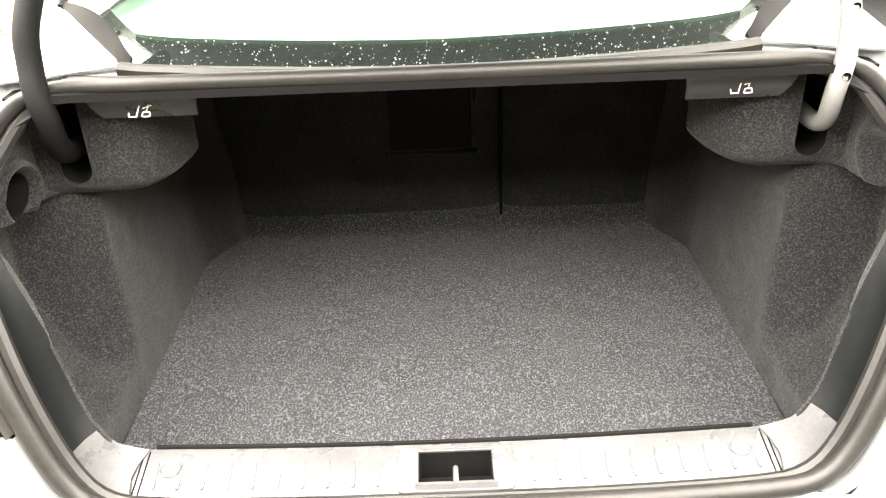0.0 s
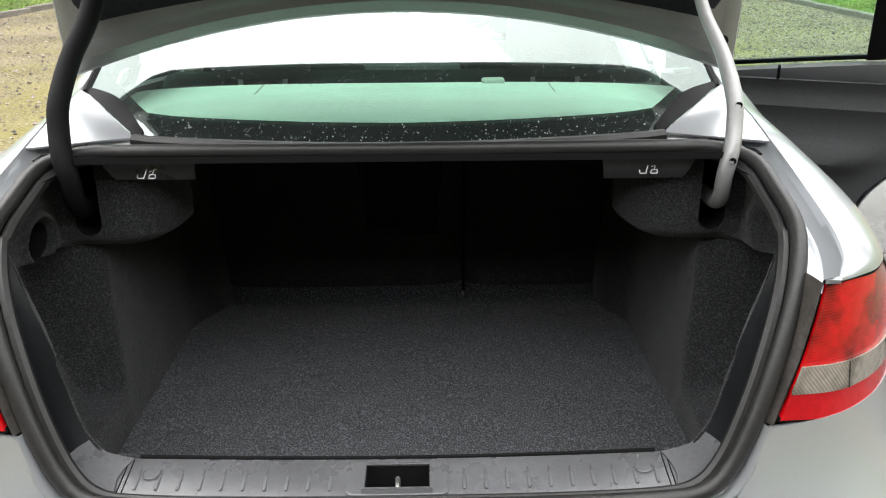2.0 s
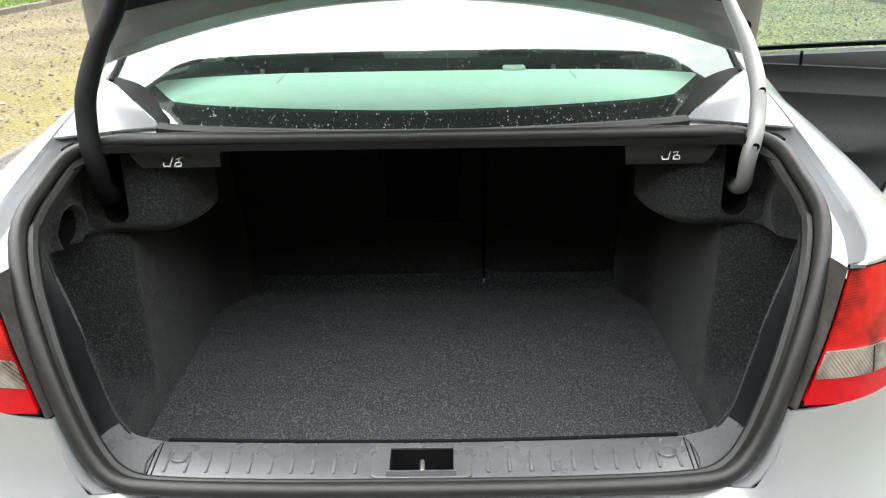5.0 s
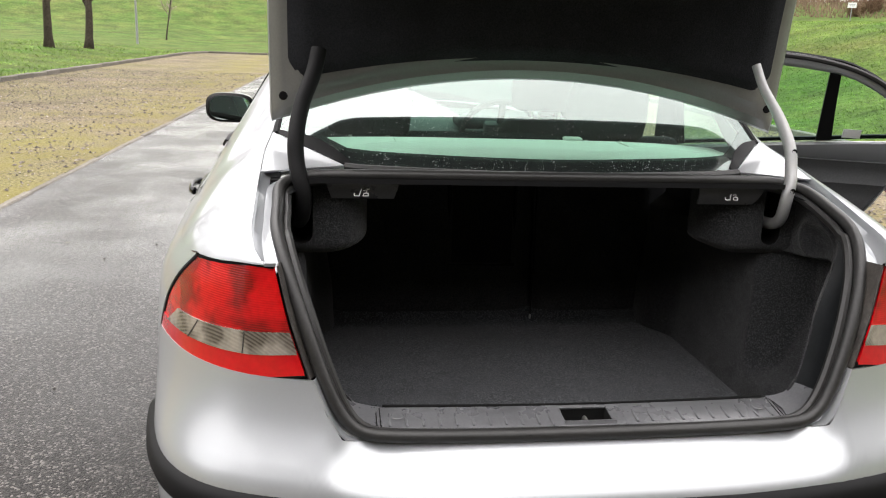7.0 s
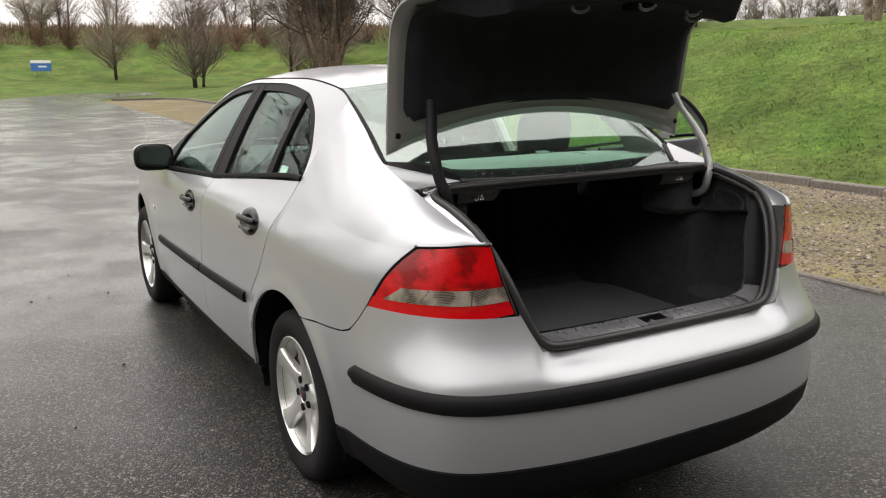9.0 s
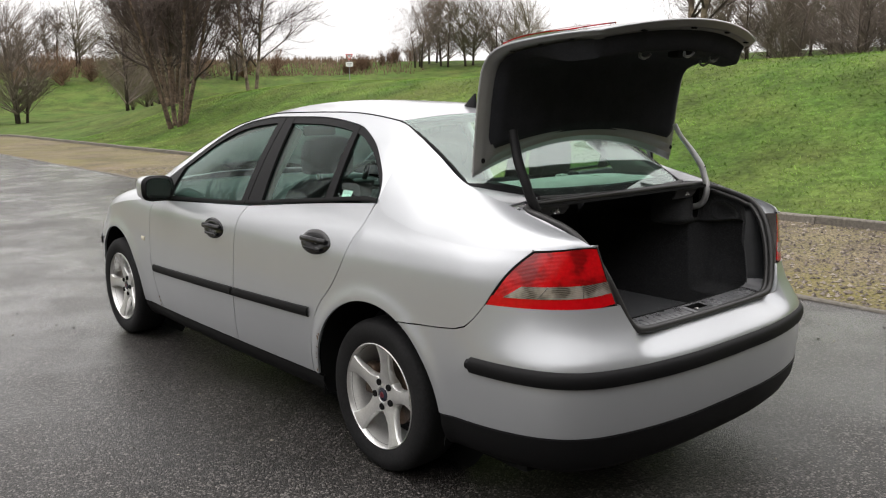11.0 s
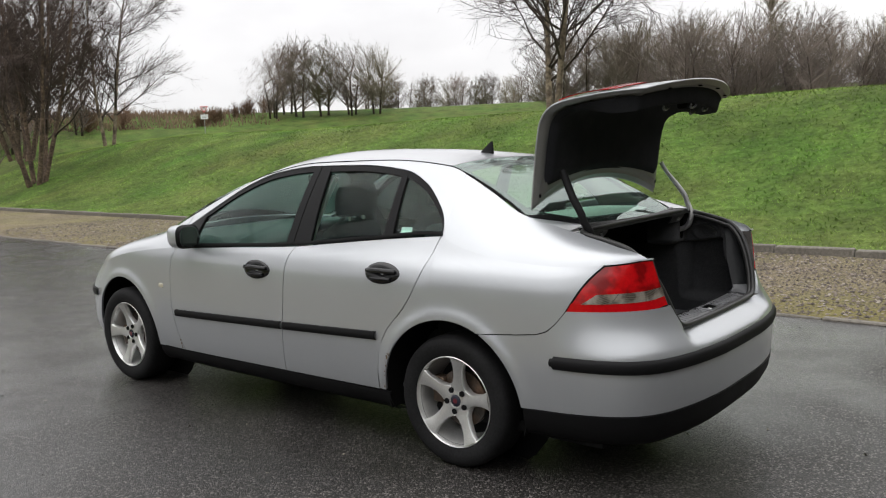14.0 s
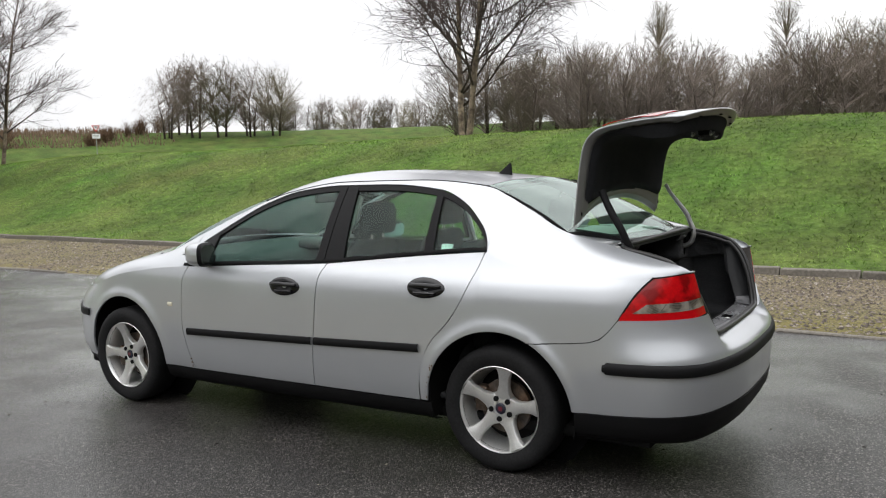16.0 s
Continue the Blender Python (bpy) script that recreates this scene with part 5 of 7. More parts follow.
for s in (-1, 1):
    g = []
    for z in np.concatenate([np.linspace(0.522, 0.58, 6), np.linspace(0.585, 0.68, 24), np.linspace(0.685, 0.87, 34), np.linspace(0.8735, 1.055, 66)]):
        row = []
        for y in float(edge_y(z)) + (1.15 - float(edge_y(z))) * np.concatenate([np.linspace(0, 0.10, 16), np.linspace(0.106, 0.42, 60), np.linspace(0.44, 1, 22)]):
            x = lining_x(y, z, s)
            row.append((x + fuzz((x, y, z)), y, z))
        g.append(row)
    part("boot_lining", mesh_of("boot_lining", *sheet(flip(np.array(g), s), 0.005), M_LININGFELT), car, "moulded dark carpet lining with a pocket")
    if s < 0:
        # Cup added in near-black to give the hole its shaded inside.
        cup = [[(-(0.594 + dx), 0.432 + 0.041 * r * math.cos(w), 0.941 + 0.0285 * r * math.sin(w)) for w in np.linspace(0, 2 * math.pi, 25)] for dx, r in ((0.0, 1.0), (0.02, 0.98), (0.05, 0.92), (0.052, 0.05))]
        part("lining_socket", mesh_of("lining_socket", *sheet(np.array(cup)), M_SEAM_SHADE), car, "near-black cup standing in for the shade inside a lining hole")
    # lining over the lid hinge, with its slot
    cover = thing("hinge_cover", "", "")
    cover.parent = car
    sx, sz, sr = 0.540, 0.940, 0.0225
    across_ = [(x, 0.0) for x in np.concatenate([np.linspace(0.606, sx + sr, 9), np.linspace(sx + sr, sx - sr, 17)[1:], np.linspace(sx - sr, 0.49, 8)[1:]])]
    across_ += [(0.49, a) for a in np.sin(np.linspace(0, math.pi / 2, 16)[1:])]
    down = [(z, 0.0) for z in np.linspace(1.054, 0.922, 40)] + [(0.922, b) for b in np.sin(np.linspace(0, math.pi / 2, 12)[1:])]
    vs, fs, nz = [], [], len(down)
    for x0, a in across_:
        for z0, b in down:
            da, db = a * math.sqrt(1 - b * b / 2), b * math.sqrt(1 - a * a / 2)
            x, z = x0 - 0.095 * da, z0 - 0.034 * db
            y = 0.515 + (0.13 * a * a + 0.05 * (1 - a * a)) * (1 - math.sqrt(max(0.0, 1 - da * da - db * db))) - 0.016 * smooth((x - sx - sr) / 0.05)
            d = math.hypot(x - sx, min(z - sz, 0.0))
            if 0 < abs(d - sr) < 0.0024 and d > 1e-6 and z < sz:
                x, z = sx + (x - sx) / d * sr, sz + min(z - sz, 0.0) / d * sr
            vs.append((s * x, y + fuzz((x, y, z)), z))
    for i in range(len(across_) - 1):
        for j in range(nz - 1):
            q = (i * nz + j, (i + 1) * nz + j, (i + 1) * nz + j + 1, i * nz + j + 1)
            cx, cz = sum(abs(vs[k][0]) for k in q) / 4, sum(vs[k][2] for k in q) / 4
            if math.hypot(cx - sx, min(cz - sz, 0.0)) > sr:
                fs.append(q[::s])
    part("cover_body", mesh_of("cover_body", vs, fs, M_LININGFELT), cover, "carpeted cover round the lid hinge")
    rim = [(sx - sr, 1.06)] + [(sx - sr * math.cos(w), sz - sr * math.sin(w)) for w in np.linspace(0, math.pi, 13)] + [(sx + sr, 1.06)]
    g = np.array([[(s * x, y, z) for y in (0.5165, 0.56, 0.66)] for x, z in rim])
    # Slot walls and back pane near-black: the opening's shade put into colour.
    part("hinge_slot", mesh_of("hinge_slot", *sheet(g, 0.001), M_SEAM_SHADE), cover)
    part("slot_back", mesh_of("slot_back", [(s * x, 0.66, z) for x, z in rim], [tuple(range(len(rim)))], M_SEAM_SHADE), cover)
    # release handle with its pictogram
    h = thing("seat_release", "", "")
    h.parent = car
    plate = [(0.335, 1.050), (0.492, 1.050), (0.478, 1.018), (0.345, 1.016)]
    g = np.array([[(s * lerp(lerp(plate[0][0], plate[1][0], i / 8), lerp(plate[3][0], plate[2][0], i / 8), j / 4), 0.484 + 0.024 * (j / 4) ** 2, lerp(1.062, 1.020, j / 4)) for j in range(5)] for i in range(9)])
    part("release_plate", mesh_of("release_plate", *sheet(flip(g, 1), 0.006), M_SILL), h, "black plastic seat release handle")

    def stroke(a, b, w=0.0019):
        pts = [(s * 0 + a[0], 0, a[1]), (b[0], 0, b[1])]
        d = np.array([b[0] - a[0], b[1] - a[1]])
        n = np.array([-d[1], d[0]]) / np.linalg.norm(d) * w / 2
        return [(a[0] + n[0], 0, a[1] + n[1]), (b[0] + n[0], 0, b[1] + n[1]), (b[0] - n[0], 0, b[1] - n[1]), (a[0] - n[0], 0, a[1] - n[1])], [(0, 1, 2, 3)]

    icon = joined(stroke((-0.016, -0.007), (-0.005, -0.007)), stroke((-0.006, -0.007), (-0.001, 0.008)), stroke((-0.016, -0.007), (-0.016, -0.001)), stroke((0.002, -0.007), (0.013, -0.007)),
                  stroke((0.004, -0.001), (0.013, -0.001)), stroke((0.002, -0.007), (0.004, -0.001)), stroke((0.008, -0.001), (0.012, 0.009)), stroke((0.003, 0.004), (0.016, 0.008)), stroke((0.013, -0.007), (0.013, -0.001)))
    part("pictogram", mesh_of("pictogram", *moved(icon, pose(s * 0.415, 0.4800, 1.038, -26, 0, 0)), M_WHITE), h, "white folding-seat pictogram")

# seat backs closing the boot, with the hatch and the belt loop
back = thing("seat_back", "", "")
back.parent = car
tagged(back, "carpeted split rear seat back")
for x0, x1, nm in ((-0.494, 0.126, "wide_back"), (0.134, 0.494, "narrow_back")):
    g = []
    for i in range(25):
        x = lerp(x0, x1, i / 24)
        foot = 0.540 + 0.062 * (1 - math.sqrt(max(0.0, 1 - min(1.0, max(0.0, (abs(x) - 0.432) / 0.062)) ** 2)))
        soft = 0.014 * (2 * i / 24 - 1) ** 8
        g.append([(x, 1.092 + 0.09 * (z - 0.53) + soft + 0.014 * math.exp(-((z - foot) / 0.02) ** 2), z) for z in np.linspace(foot, 1.06, 18)])
    g = np.array(g)
    part(nm, mesh_of(nm, *sheet(g, 0.03), M_BACKFELT), back)
for a, b, c, d in ((-0.130, 0.078, 0.695, 0.707), (-0.130, 0.078, 0.985, 0.995), (-0.130, -0.120, 0.70, 0.99), (0.068, 0.078, 0.70, 0.99)):
    part("hatch_frame", mesh_of("hatch_frame", *box((b - a, 0.012, d - c), 0.003, 1, ((a + b) / 2, 1.098 + 0.09 * ((c + d) / 2 - 0.53), (c + d) / 2)), M_TRIM), back)
part("hatch_panel", mesh_of("hatch_panel", *moved(box((0.186, 0.008, 0.28), 0.004, 1), pose(-0.026, 1.124, 0.845, -5, 0, 0)), M_TRIM), back, "black plastic load hatch")
part("belt_strap", mesh_of("belt_strap", *tube(spline([(0.131, 1.11, 0.95), (0.132, 1.095, 0.75), (0.130, 1.085, 0.60), (0.129, 1.08, 0.555)], 20), 0.006, 6, squash=0.4), M_TRIM), back)
part("belt_pin", mesh_of("belt_pin", *tube([(0.129, 1.082, 0.556), (0.1285, 1.08, 0.535)], 0.003, 6), M_CHROME), back)
g = np.array([[(x, y, z) for y, z in ((0.492, 1.060), (0.51, 1.060), (0.55, 1.060), (1.17, 1.060))] for x in np.linspace(-0.605, 0.605, 5)])
part("boot_roof", mesh_of("boot_roof", *sheet(g, 0.004), M_TRIM), car)

# ---------------------------------------------------------------- boot lid, standing open
def lid_at(k, t, off=0.0):
    """k from -1 to 1 across, t along the skin from the front edge (low) over the bend to the rear edge; off goes to the inner face."""
    i = min(max(t, 0.0), 1.0) * 80
    j = min(int(i), 79)
    f = i - j
    edge, mid = lerp(spline_lid_edge[j], spline_lid_edge[j + 1], f), lerp(spline_lid_mid[j], spline_lid_mid[j + 1], f)
    c = abs(k) ** 2.0
    ny, nz = lerp(lid_norm[j], lid_norm[j + 1], f)
    return np.array([lid_half(t) * k, lerp(mid[0], edge[0], c) + ny * off, lerp(mid[1], edge[1], c) + nz * off])


spline_lid_edge = spline([(0.716, 1.162), (0.698, 1.32), (0.680, 1.46), (0.655, 1.555), (0.590, 1.612), (0.45, 1.642), (0.34, 1.655), (0.240, 1.660)], 81)
spline_lid_mid = spline([(0.726, 1.274), (0.714, 1.38), (0.696, 1.50), (0.656, 1.600), (0.575, 1.656), (0.41, 1.690), (0.27, 1.704), (0.150, 1.708)], 81)
lid_half = curve((0, 0.612), (0.35, 0.614), (0.55, 0.612), (0.65, 0.600), (0.80, 0.548), (0.93, 0.500), (1.0, 0.474))
tan = np.gradient((spline_lid_edge + spline_lid_mid) / 2, axis=0)
tan /= np.linalg.norm(tan, axis=1, keepdims=True)
lid_norm = np.stack([-tan[:, 1], tan[:, 0]], axis=1) * np.array([1, 1])
lid = thing("boot_lid", "", "")
lid.parent = car
tagged(lid, "raised silver boot lid with a black lining")
kk, tt = np.linspace(-1, 1, 33), np.linspace(0, 1, 41)
part("lid_skin", mesh_of("lid_skin", *sheet(np.array([[lid_at(k, t) for k in kk] for t in tt])), M_PAINT), lid)


def inner_off(k, t):
    """Depth of the inner pressing: shallow at the rim, deeper under the lining."""
    d = min((1 - abs(k)) * 0.61, t * 0.95, (1 - t) * 0.95)
    return 0.006 + 0.020 * smooth(d / 0.022) + 0.012 * smooth((d - 0.040) / 0.02)


part("lid_inner", mesh_of("lid_inner", *sheet(np.array([[lid_at(k, t, inner_off(k, t)) for k in np.linspace(-1, 1, 81)] for t in np.linspace(0, 1, 81)])), M_INNER), lid, "silver inner frame of the lid, shade put into its colour")
rimk = [(k, 0.0) for k in kk] + [(1.0, t) for t in tt[1:]] + [(k, 1.0) for k in kk[::-1][1:]] + [(-1.0, t) for t in tt[::-1][1:-1]]
part("lid_rim", mesh_of("lid_rim", *tube([lid_at(k, t, 0.003) for k, t in rimk], 0.0038, 6, closed=True), M_PAINT), lid)


def liner_at(a, b):
    """The lining pad: rounded corners by pulling the rim in."""
    k = a * 0.935
    t = lerp(0.052 + 0.035 * a * a, 0.945, b)
    d = min(1 - abs(a), min(b, 1 - b) * 1.6)
    return lid_at(k * (1 - 0.05 * max(0, abs(2 * b - 1) - 0.85) / 0.15 * abs(a)), t, 0.034 + (0.022 + 0.045 * smooth((t - 0.62) / 0.2)) * smooth(d / 0.07))


part("lid_liner", mesh_of("lid_liner", *sheet(np.array([[liner_at(a, b) for a in np.linspace(-1, 1, 61)] for b in np.linspace(0, 1, 61)])), M_LINER), lid, "black felt lid lining")
for a, b in ((-0.45, 0.93), (0.0, 0.955), (0.45, 0.93), (0.62, 0.80)):
    c = liner_at(a, b)
    part("lid_hook", mesh_of("lid_hook", *tube([c + np.array([0.030 * math.cos(w), 0.010 * math.sin(w), -0.006 - 0.016 * math.sin(w)]) for w in np.linspace(0, math.pi, 12)], 0.005, 6), M_SILL), lid)
part("lid_catch", mesh_of("lid_catch", *moved(box((0.09, 0.05, 0.035), 0.01, 2), pose(*(liner_at(0.0, 0.90) + np.array([0, 0, -0.006])))), M_SEAM_SHADE), lid, "black latch")
# Slots are not cut: near-black blocks carry the shade inside them.
for k in (-0.62, -0.12, 0.36, 0.80):
    c = lid_at(k, 0.972, 0.030)
    part("lid_slot", mesh_of("lid_slot", *box((0.022, 0.014, 0.006), 0.002, 1, tuple(c)), M_SEAM_SHADE), lid)
for s in (-1, 1):
    # Holes likewise: near-black discs in place of their shaded insides.
    for t in (0.06, 0.62, 0.74, 0.86):
        c = lid_at(s * 0.955, t, 0.028)
        ring = moved(lathe([(0.0, 0.0), (0.0085, 0.0), (0.010, 0.0015)], 14), pose(c[0], c[1], c[2], 0, 90 if t > 0.5 else 0, 0 if t > 0.5 else 90))
        part("lid_hole", mesh_of("lid_hole", *ring, M_SEAM_SHADE), lid)
    # lamp section on the rear face
    g = np.array([[lid_at(s * k, t, -0.004 - 0.005 * math.sin(math.pi * (t - 0.60) / 0.26)) for k in np.linspace(0.62, 0.985, 8)] for t in np.linspace(0.60, 0.86, 10)])
    part("lid_lamp", mesh_of("lid_lamp", *sheet(flip(g, 1), 0.004), M_RED), lid, "red lamp section on the lid")
    g = np.array([[lid_at(s * k, t, -0.010) for k in np.linspace(0.66, 0.975, 6)] for t in np.linspace(0.735, 0.785, 5)])
    part("lid_clear_lens", mesh_of("lid_clear_lens", *sheet(flip(g, 1), 0.003), M_CLEAR), lid)
    arm = spline([(0.551, 0.600, 0.962), (0.550, 0.560, 0.962), (0.546, 0.515, 0.970), (0.539, 0.478, 0.992), (0.536, 0.462, 1.035), (0.544, 0.468, 1.070), (0.551, 0.486, 1.105), (0.552, 0.505, 1.150), (0.541, 0.548, 1.212), (0.517, 0.590, 1.275), (0.505, 0.615, 1.325)], 40)
    ob = part("hinge_arm", mesh_of("hinge_arm", *tube(mirrored(arm, s), [0.0136 - 0.003 * smooth((i - 24) / 12) for i in range(40)] if s > 0 else [0.0172] * 40, 14), M_ALLOY2 if s > 0 else M_TRIM), lid, "bare silver hinge arm" if s > 0 else "hinge arm in a black sleeve")
    if s > 0:
        # Arm holes are near-black discs, their inner shade put into colour.
        for i in (15, 22):
            c = arm[i] + np.array([0.001, -0.0142, 0.002])
            part("arm_hole", mesh_of("arm_hole", *moved(lathe([(0.0, -0.001), (0.0055, -0.0015), (0.006, 0.001)], 12), pose(*c, 0, 0, -90)), M_SEAM_SHADE), ob)

# ---------------------------------------------------------------- cabin
g = np.array([[(x, y, z - 0.012 * (x / 0.58) ** 4) for y, z in ((0.515, 1.072), (0.56, 1.084), (0.62, 1.089), (0.74, 1.088), (0.775, 1.096), (0.80, 1.098), (0.90, 1.096), (0.965, 1.097), (1.0, 1.094), (1.015, 1.080))] for x in np.linspace(-0.585, 0.585, 20)])
shelf = part("parcel_shelf", mesh_of("parcel_shelf", *sheet(g, 0.006), M_SHELF), car, "pale parcel shelf behind the seats")
for s in (-1, 1):
    part("shelf_seam", mesh_of("shelf_seam", *box((0.0018, 0.10, 0.003), 0.0008, 1, (s * 0.31, 0.92, 1.0965)), M_HEADLIN), shelf)
part("brake_light", mesh_of("brake_light", *box((0.05, 0.035, 0.012), 0.005, 2, (0.19, 0.985, 1.099)), M_HEADLIN), shelf)
lining = np.array([[across(y, k) + np.array([0, 0, -0.028 - 0.012 * abs(k) ** 3]) for k in ks * 0.965] for y in np.linspace(1.16, 2.62, 20)])
part("head_lining", mesh_of("head_lining", *sheet(lining), M_HEADLIN), car, "pale grey head lining")


def headrest(x, y, z, w, parent):
    ring = []
    for zz, r, d in ((0.0, 0.80, 0.8), (0.012, 0.95, 0.95), (0.07, 1.0, 1.0), (0.13, 0.98, 0.9), (0.165, 0.86, 0.7), (0.180, 0.55, 0.4), (0.183, 0.05, 0.05)):
        ring.append([(x + w / 2 * r * math.copysign(abs(math.cos(a)) ** 0.5, math.cos(a)), y + 0.052 * d * math.copysign(abs(math.sin(a)) ** 0.7, math.sin(a)) - 0.10 * zz, z + zz) for a in np.linspace(0, 2 * math.pi, 25)])
    h = part("headrest", mesh_of("headrest", *sheet(np.array(ring)), M_SEAT), parent)
    for dx in (-0.055, 0.055):
        part("headrest_post", mesh_of("headrest_post", *tube([(x + dx, y, z - 0.07), (x + dx, y, z + 0.02)], 0.006, 6), M_CHROME), h)


def front_seat(x):
    seat = thing("front_seat", "", "")
    seat.parent = car
    rows = []
    for z, w, y, d in ((0.50, 0.235, 2.40, 0.09), (0.62, 0.25, 2.385, 0.10), (0.78, 0.25, 2.34, 0.10), (0.92, 0.235, 2.30, 0.085), (1.02, 0.20, 2.265, 0.07), (1.065, 0.14, 2.25, 0.05), (1.075, 0.02, 2.245, 0.02)):
        rows.append([(x + w * math.copysign(abs(math.cos(a)) ** 0.6, math.cos(a)), y + d * math.copysign(abs(math.sin(a)) ** 0.8, math.sin(a)), z) for a in np.linspace(0, 2 * math.pi, 29)])
    part("backrest", mesh_of("backrest", *sheet(np.array(rows)), M_SEAT), seat)
    part("cushion", mesh_of("cushion", *box((0.50, 0.52, 0.17), 0.05, 3, (x, 2.62, 0.50)), M_SEAT), seat)
    headrest(x, 2.235, 1.10, 0.29, seat)
    return seat


for x in (-0.39, 0.39):
    front_seat(x).matrix_basis = pose(0, -0.22, -0.015)
bench = thing("rear_bench", "", "")
bench.parent = car
part("backrest", mesh_of("backrest", *moved(box((1.24, 0.14, 0.56), 0.04, 3), pose(0, 1.245, 0.80, -8, 0, 0)), M_SEAT), bench)
part("cushion", mesh_of("cushion", *box((1.24, 0.55, 0.16), 0.05, 3, (0, 1.55, 0.50)), M_SEAT), bench)
for x in (-0.36, 0.36):
    headrest(x, 1.215, 1.075, 0.25, bench)
dash = np.array([[(x, y + 0.05 * (1 - (x / 0.7) ** 2), z) for y, z in ((2.93, 0.60), (2.92, 0.72), (2.95, 0.84), (3.02, 0.905), (3.15, 0.925), (3.3, 0.935), (3.48, 0.955))] for x in np.linspace(-0.72, 0.72, 20)])
part("dashboard", mesh_of("dashboard", *sheet(dash, 0.01), M_CABIN), car)
part("instrument_hood", mesh_of("instrument_hood", *box((0.36, 0.20, 0.07), 0.03, 3, (0.37, 3.05, 0.935)), M_CABIN), car)
whl = thing("steering_wheel", "", "")
whl.parent = car
whl.matrix_basis = pose(0.37, 2.80, 0.90, -62, 0, 0)
part("steering_rim", mesh_of("steering_rim", *tube([(0.185 * math.cos(a), 0.185 * math.sin(a), 0) for a in np.linspace(0, 2 * math.pi, 41)[:-1]], 0.015, 8, closed=True), M_CABIN), whl)
part("steering_hub", mesh_of("steering_hub", *box((0.16, 0.13, 0.05), 0.02, 2), M_CABIN), whl)
for a in (0, 180, 270):
    part("steering_spoke", mesh_of("steering_spoke", *moved(box((0.12, 0.035, 0.02), 0.006, 1, (0.12, 0, 0)), pose(0, 0, 0, 0, 0, a)), M_CABIN), whl)
part("cabin_floor", mesh_of("cabin_floor", *box((1.5, 2.3, 0.03), 0.01, 1, (0, 2.3, 0.30)), M_CABIN), car)
part("rear_view_mirror", mesh_of("rear_view_mirror", *box((0.22, 0.03, 0.06), 0.012, 2, (0.02, 2.72, 1.27)), M_CABIN), car)
for s in (-1, 1):
    p = spline([pane(2.04, 0.97, 0.05), pane(2.035, 1.15, 0.05), pane(2.03, 1.34, 0.05)], 10)
    part("inner_pillar", mesh_of("inner_pillar", *tube(mirrored(p, s), 0.045, 8, squash=0.5), M_HEADLIN), car)
    q = np.array([[top(u_y(y), v, 0.03) for v in np.linspace(0.05, 1, 6)] for y in np.linspace(0.62, 1.09, 10)])
    part("pillar_trim", mesh_of("pillar_trim", *sheet(flip(q, s)), M_HEADLIN), car)

# inside of the open door
def door_in(y, z, off):
    return side(y, z, off) if z < 0.90 else pane(y, z, off)


g = []
for y in np.linspace(1.46, 2.07, 18):
    row = []
    for z in np.linspace(0.33, 0.955, 22):
        arm = 0.045 * math.exp(-((z - 0.70) / 0.045) ** 2) * smooth((y - 1.5) / 0.1)
        off = 0.045 + 0.055 * smooth((z - 0.33) / 0.08) + arm - 0.03 * smooth((z - 0.86) / 0.09) + 0.012 * math.exp(-((z - 0.87) / 0.012) ** 2)
        yy = lerp(float(np.interp(z, [0.33, 0.585, 0.715, 0.83, 0.955], [1.46, 1.40, 1.28, 1.20, 1.14])), 2.07, (y - 1.46) / 0.61)
        row.append(side(yy, z, off))
    g.append(row)
part("door_trim", mesh_of("door_trim", *sheet(flip(np.array(g), 1), 0.006), M_CABIN), open_door, "black moulded inner door trim")
part("trim_line", mesh_of("trim_line", *tube([side(y, 0.872, 0.092) for y in np.linspace(1.22, 2.05, 20)], 0.005, 6), M_SILL), open_door)
part("door_pull", mesh_of("door_pull", *box((0.03, 0.12, 0.035), 0.01, 2, tuple(side(1.92, 0.83, 0.10))), M_CHROME), open_door)
edge = [side(y, z, 0.04) for y, z in DOOR_REAR]
gg = np.array([[side(y + 0.004, z, o) for o in (0.012, 0.05, 0.09)] for y, z in spline(DOOR_REAR, 20)])
part("door_edge", mesh_of("door_edge", *sheet(gg, 0.004), M_PAINT), open_door)
part("door_reflector", mesh_of("door_reflector", *box((0.028, 0.006, 0.05), 0.002, 1, tuple(side(1.166, 0.86, 0.055) + np.array([0, -0.004, 0]))), M_RED), open_door, "red reflector on the door edge")
fr = np.array([[pane(y, float(window_z(y)) - 0.010 - k * 0.011, 0.026 + 0.012 * math.sin(math.pi * k / 3)) for k in range(4)] for y in np.concatenate([spread(1.105, 1.35, 14), np.linspace(1.38, 2.04, 12)])])
part("frame_inner", mesh_of("frame_inner", *sheet(flip(fr, 1), 0.004), M_PAINT), open_door, "silver inner window frame")
sl = spline([pane(y, float(window_z(y)) - 0.004, 0.03) for y in (1.105, 1.15, 1.30, 1.5, 1.75, 2.04)], 30)
part("frame_seal", mesh_of("frame_seal", *tube(sl, 0.010, 8), M_RUBBER), open_door)
part("lock_pin", mesh_of("lock_pin", *tube([side(1.70, 0.955, 0.075), side(1.70, 1.0, 0.085)], 0.005, 8), M_TRIM), open_door)

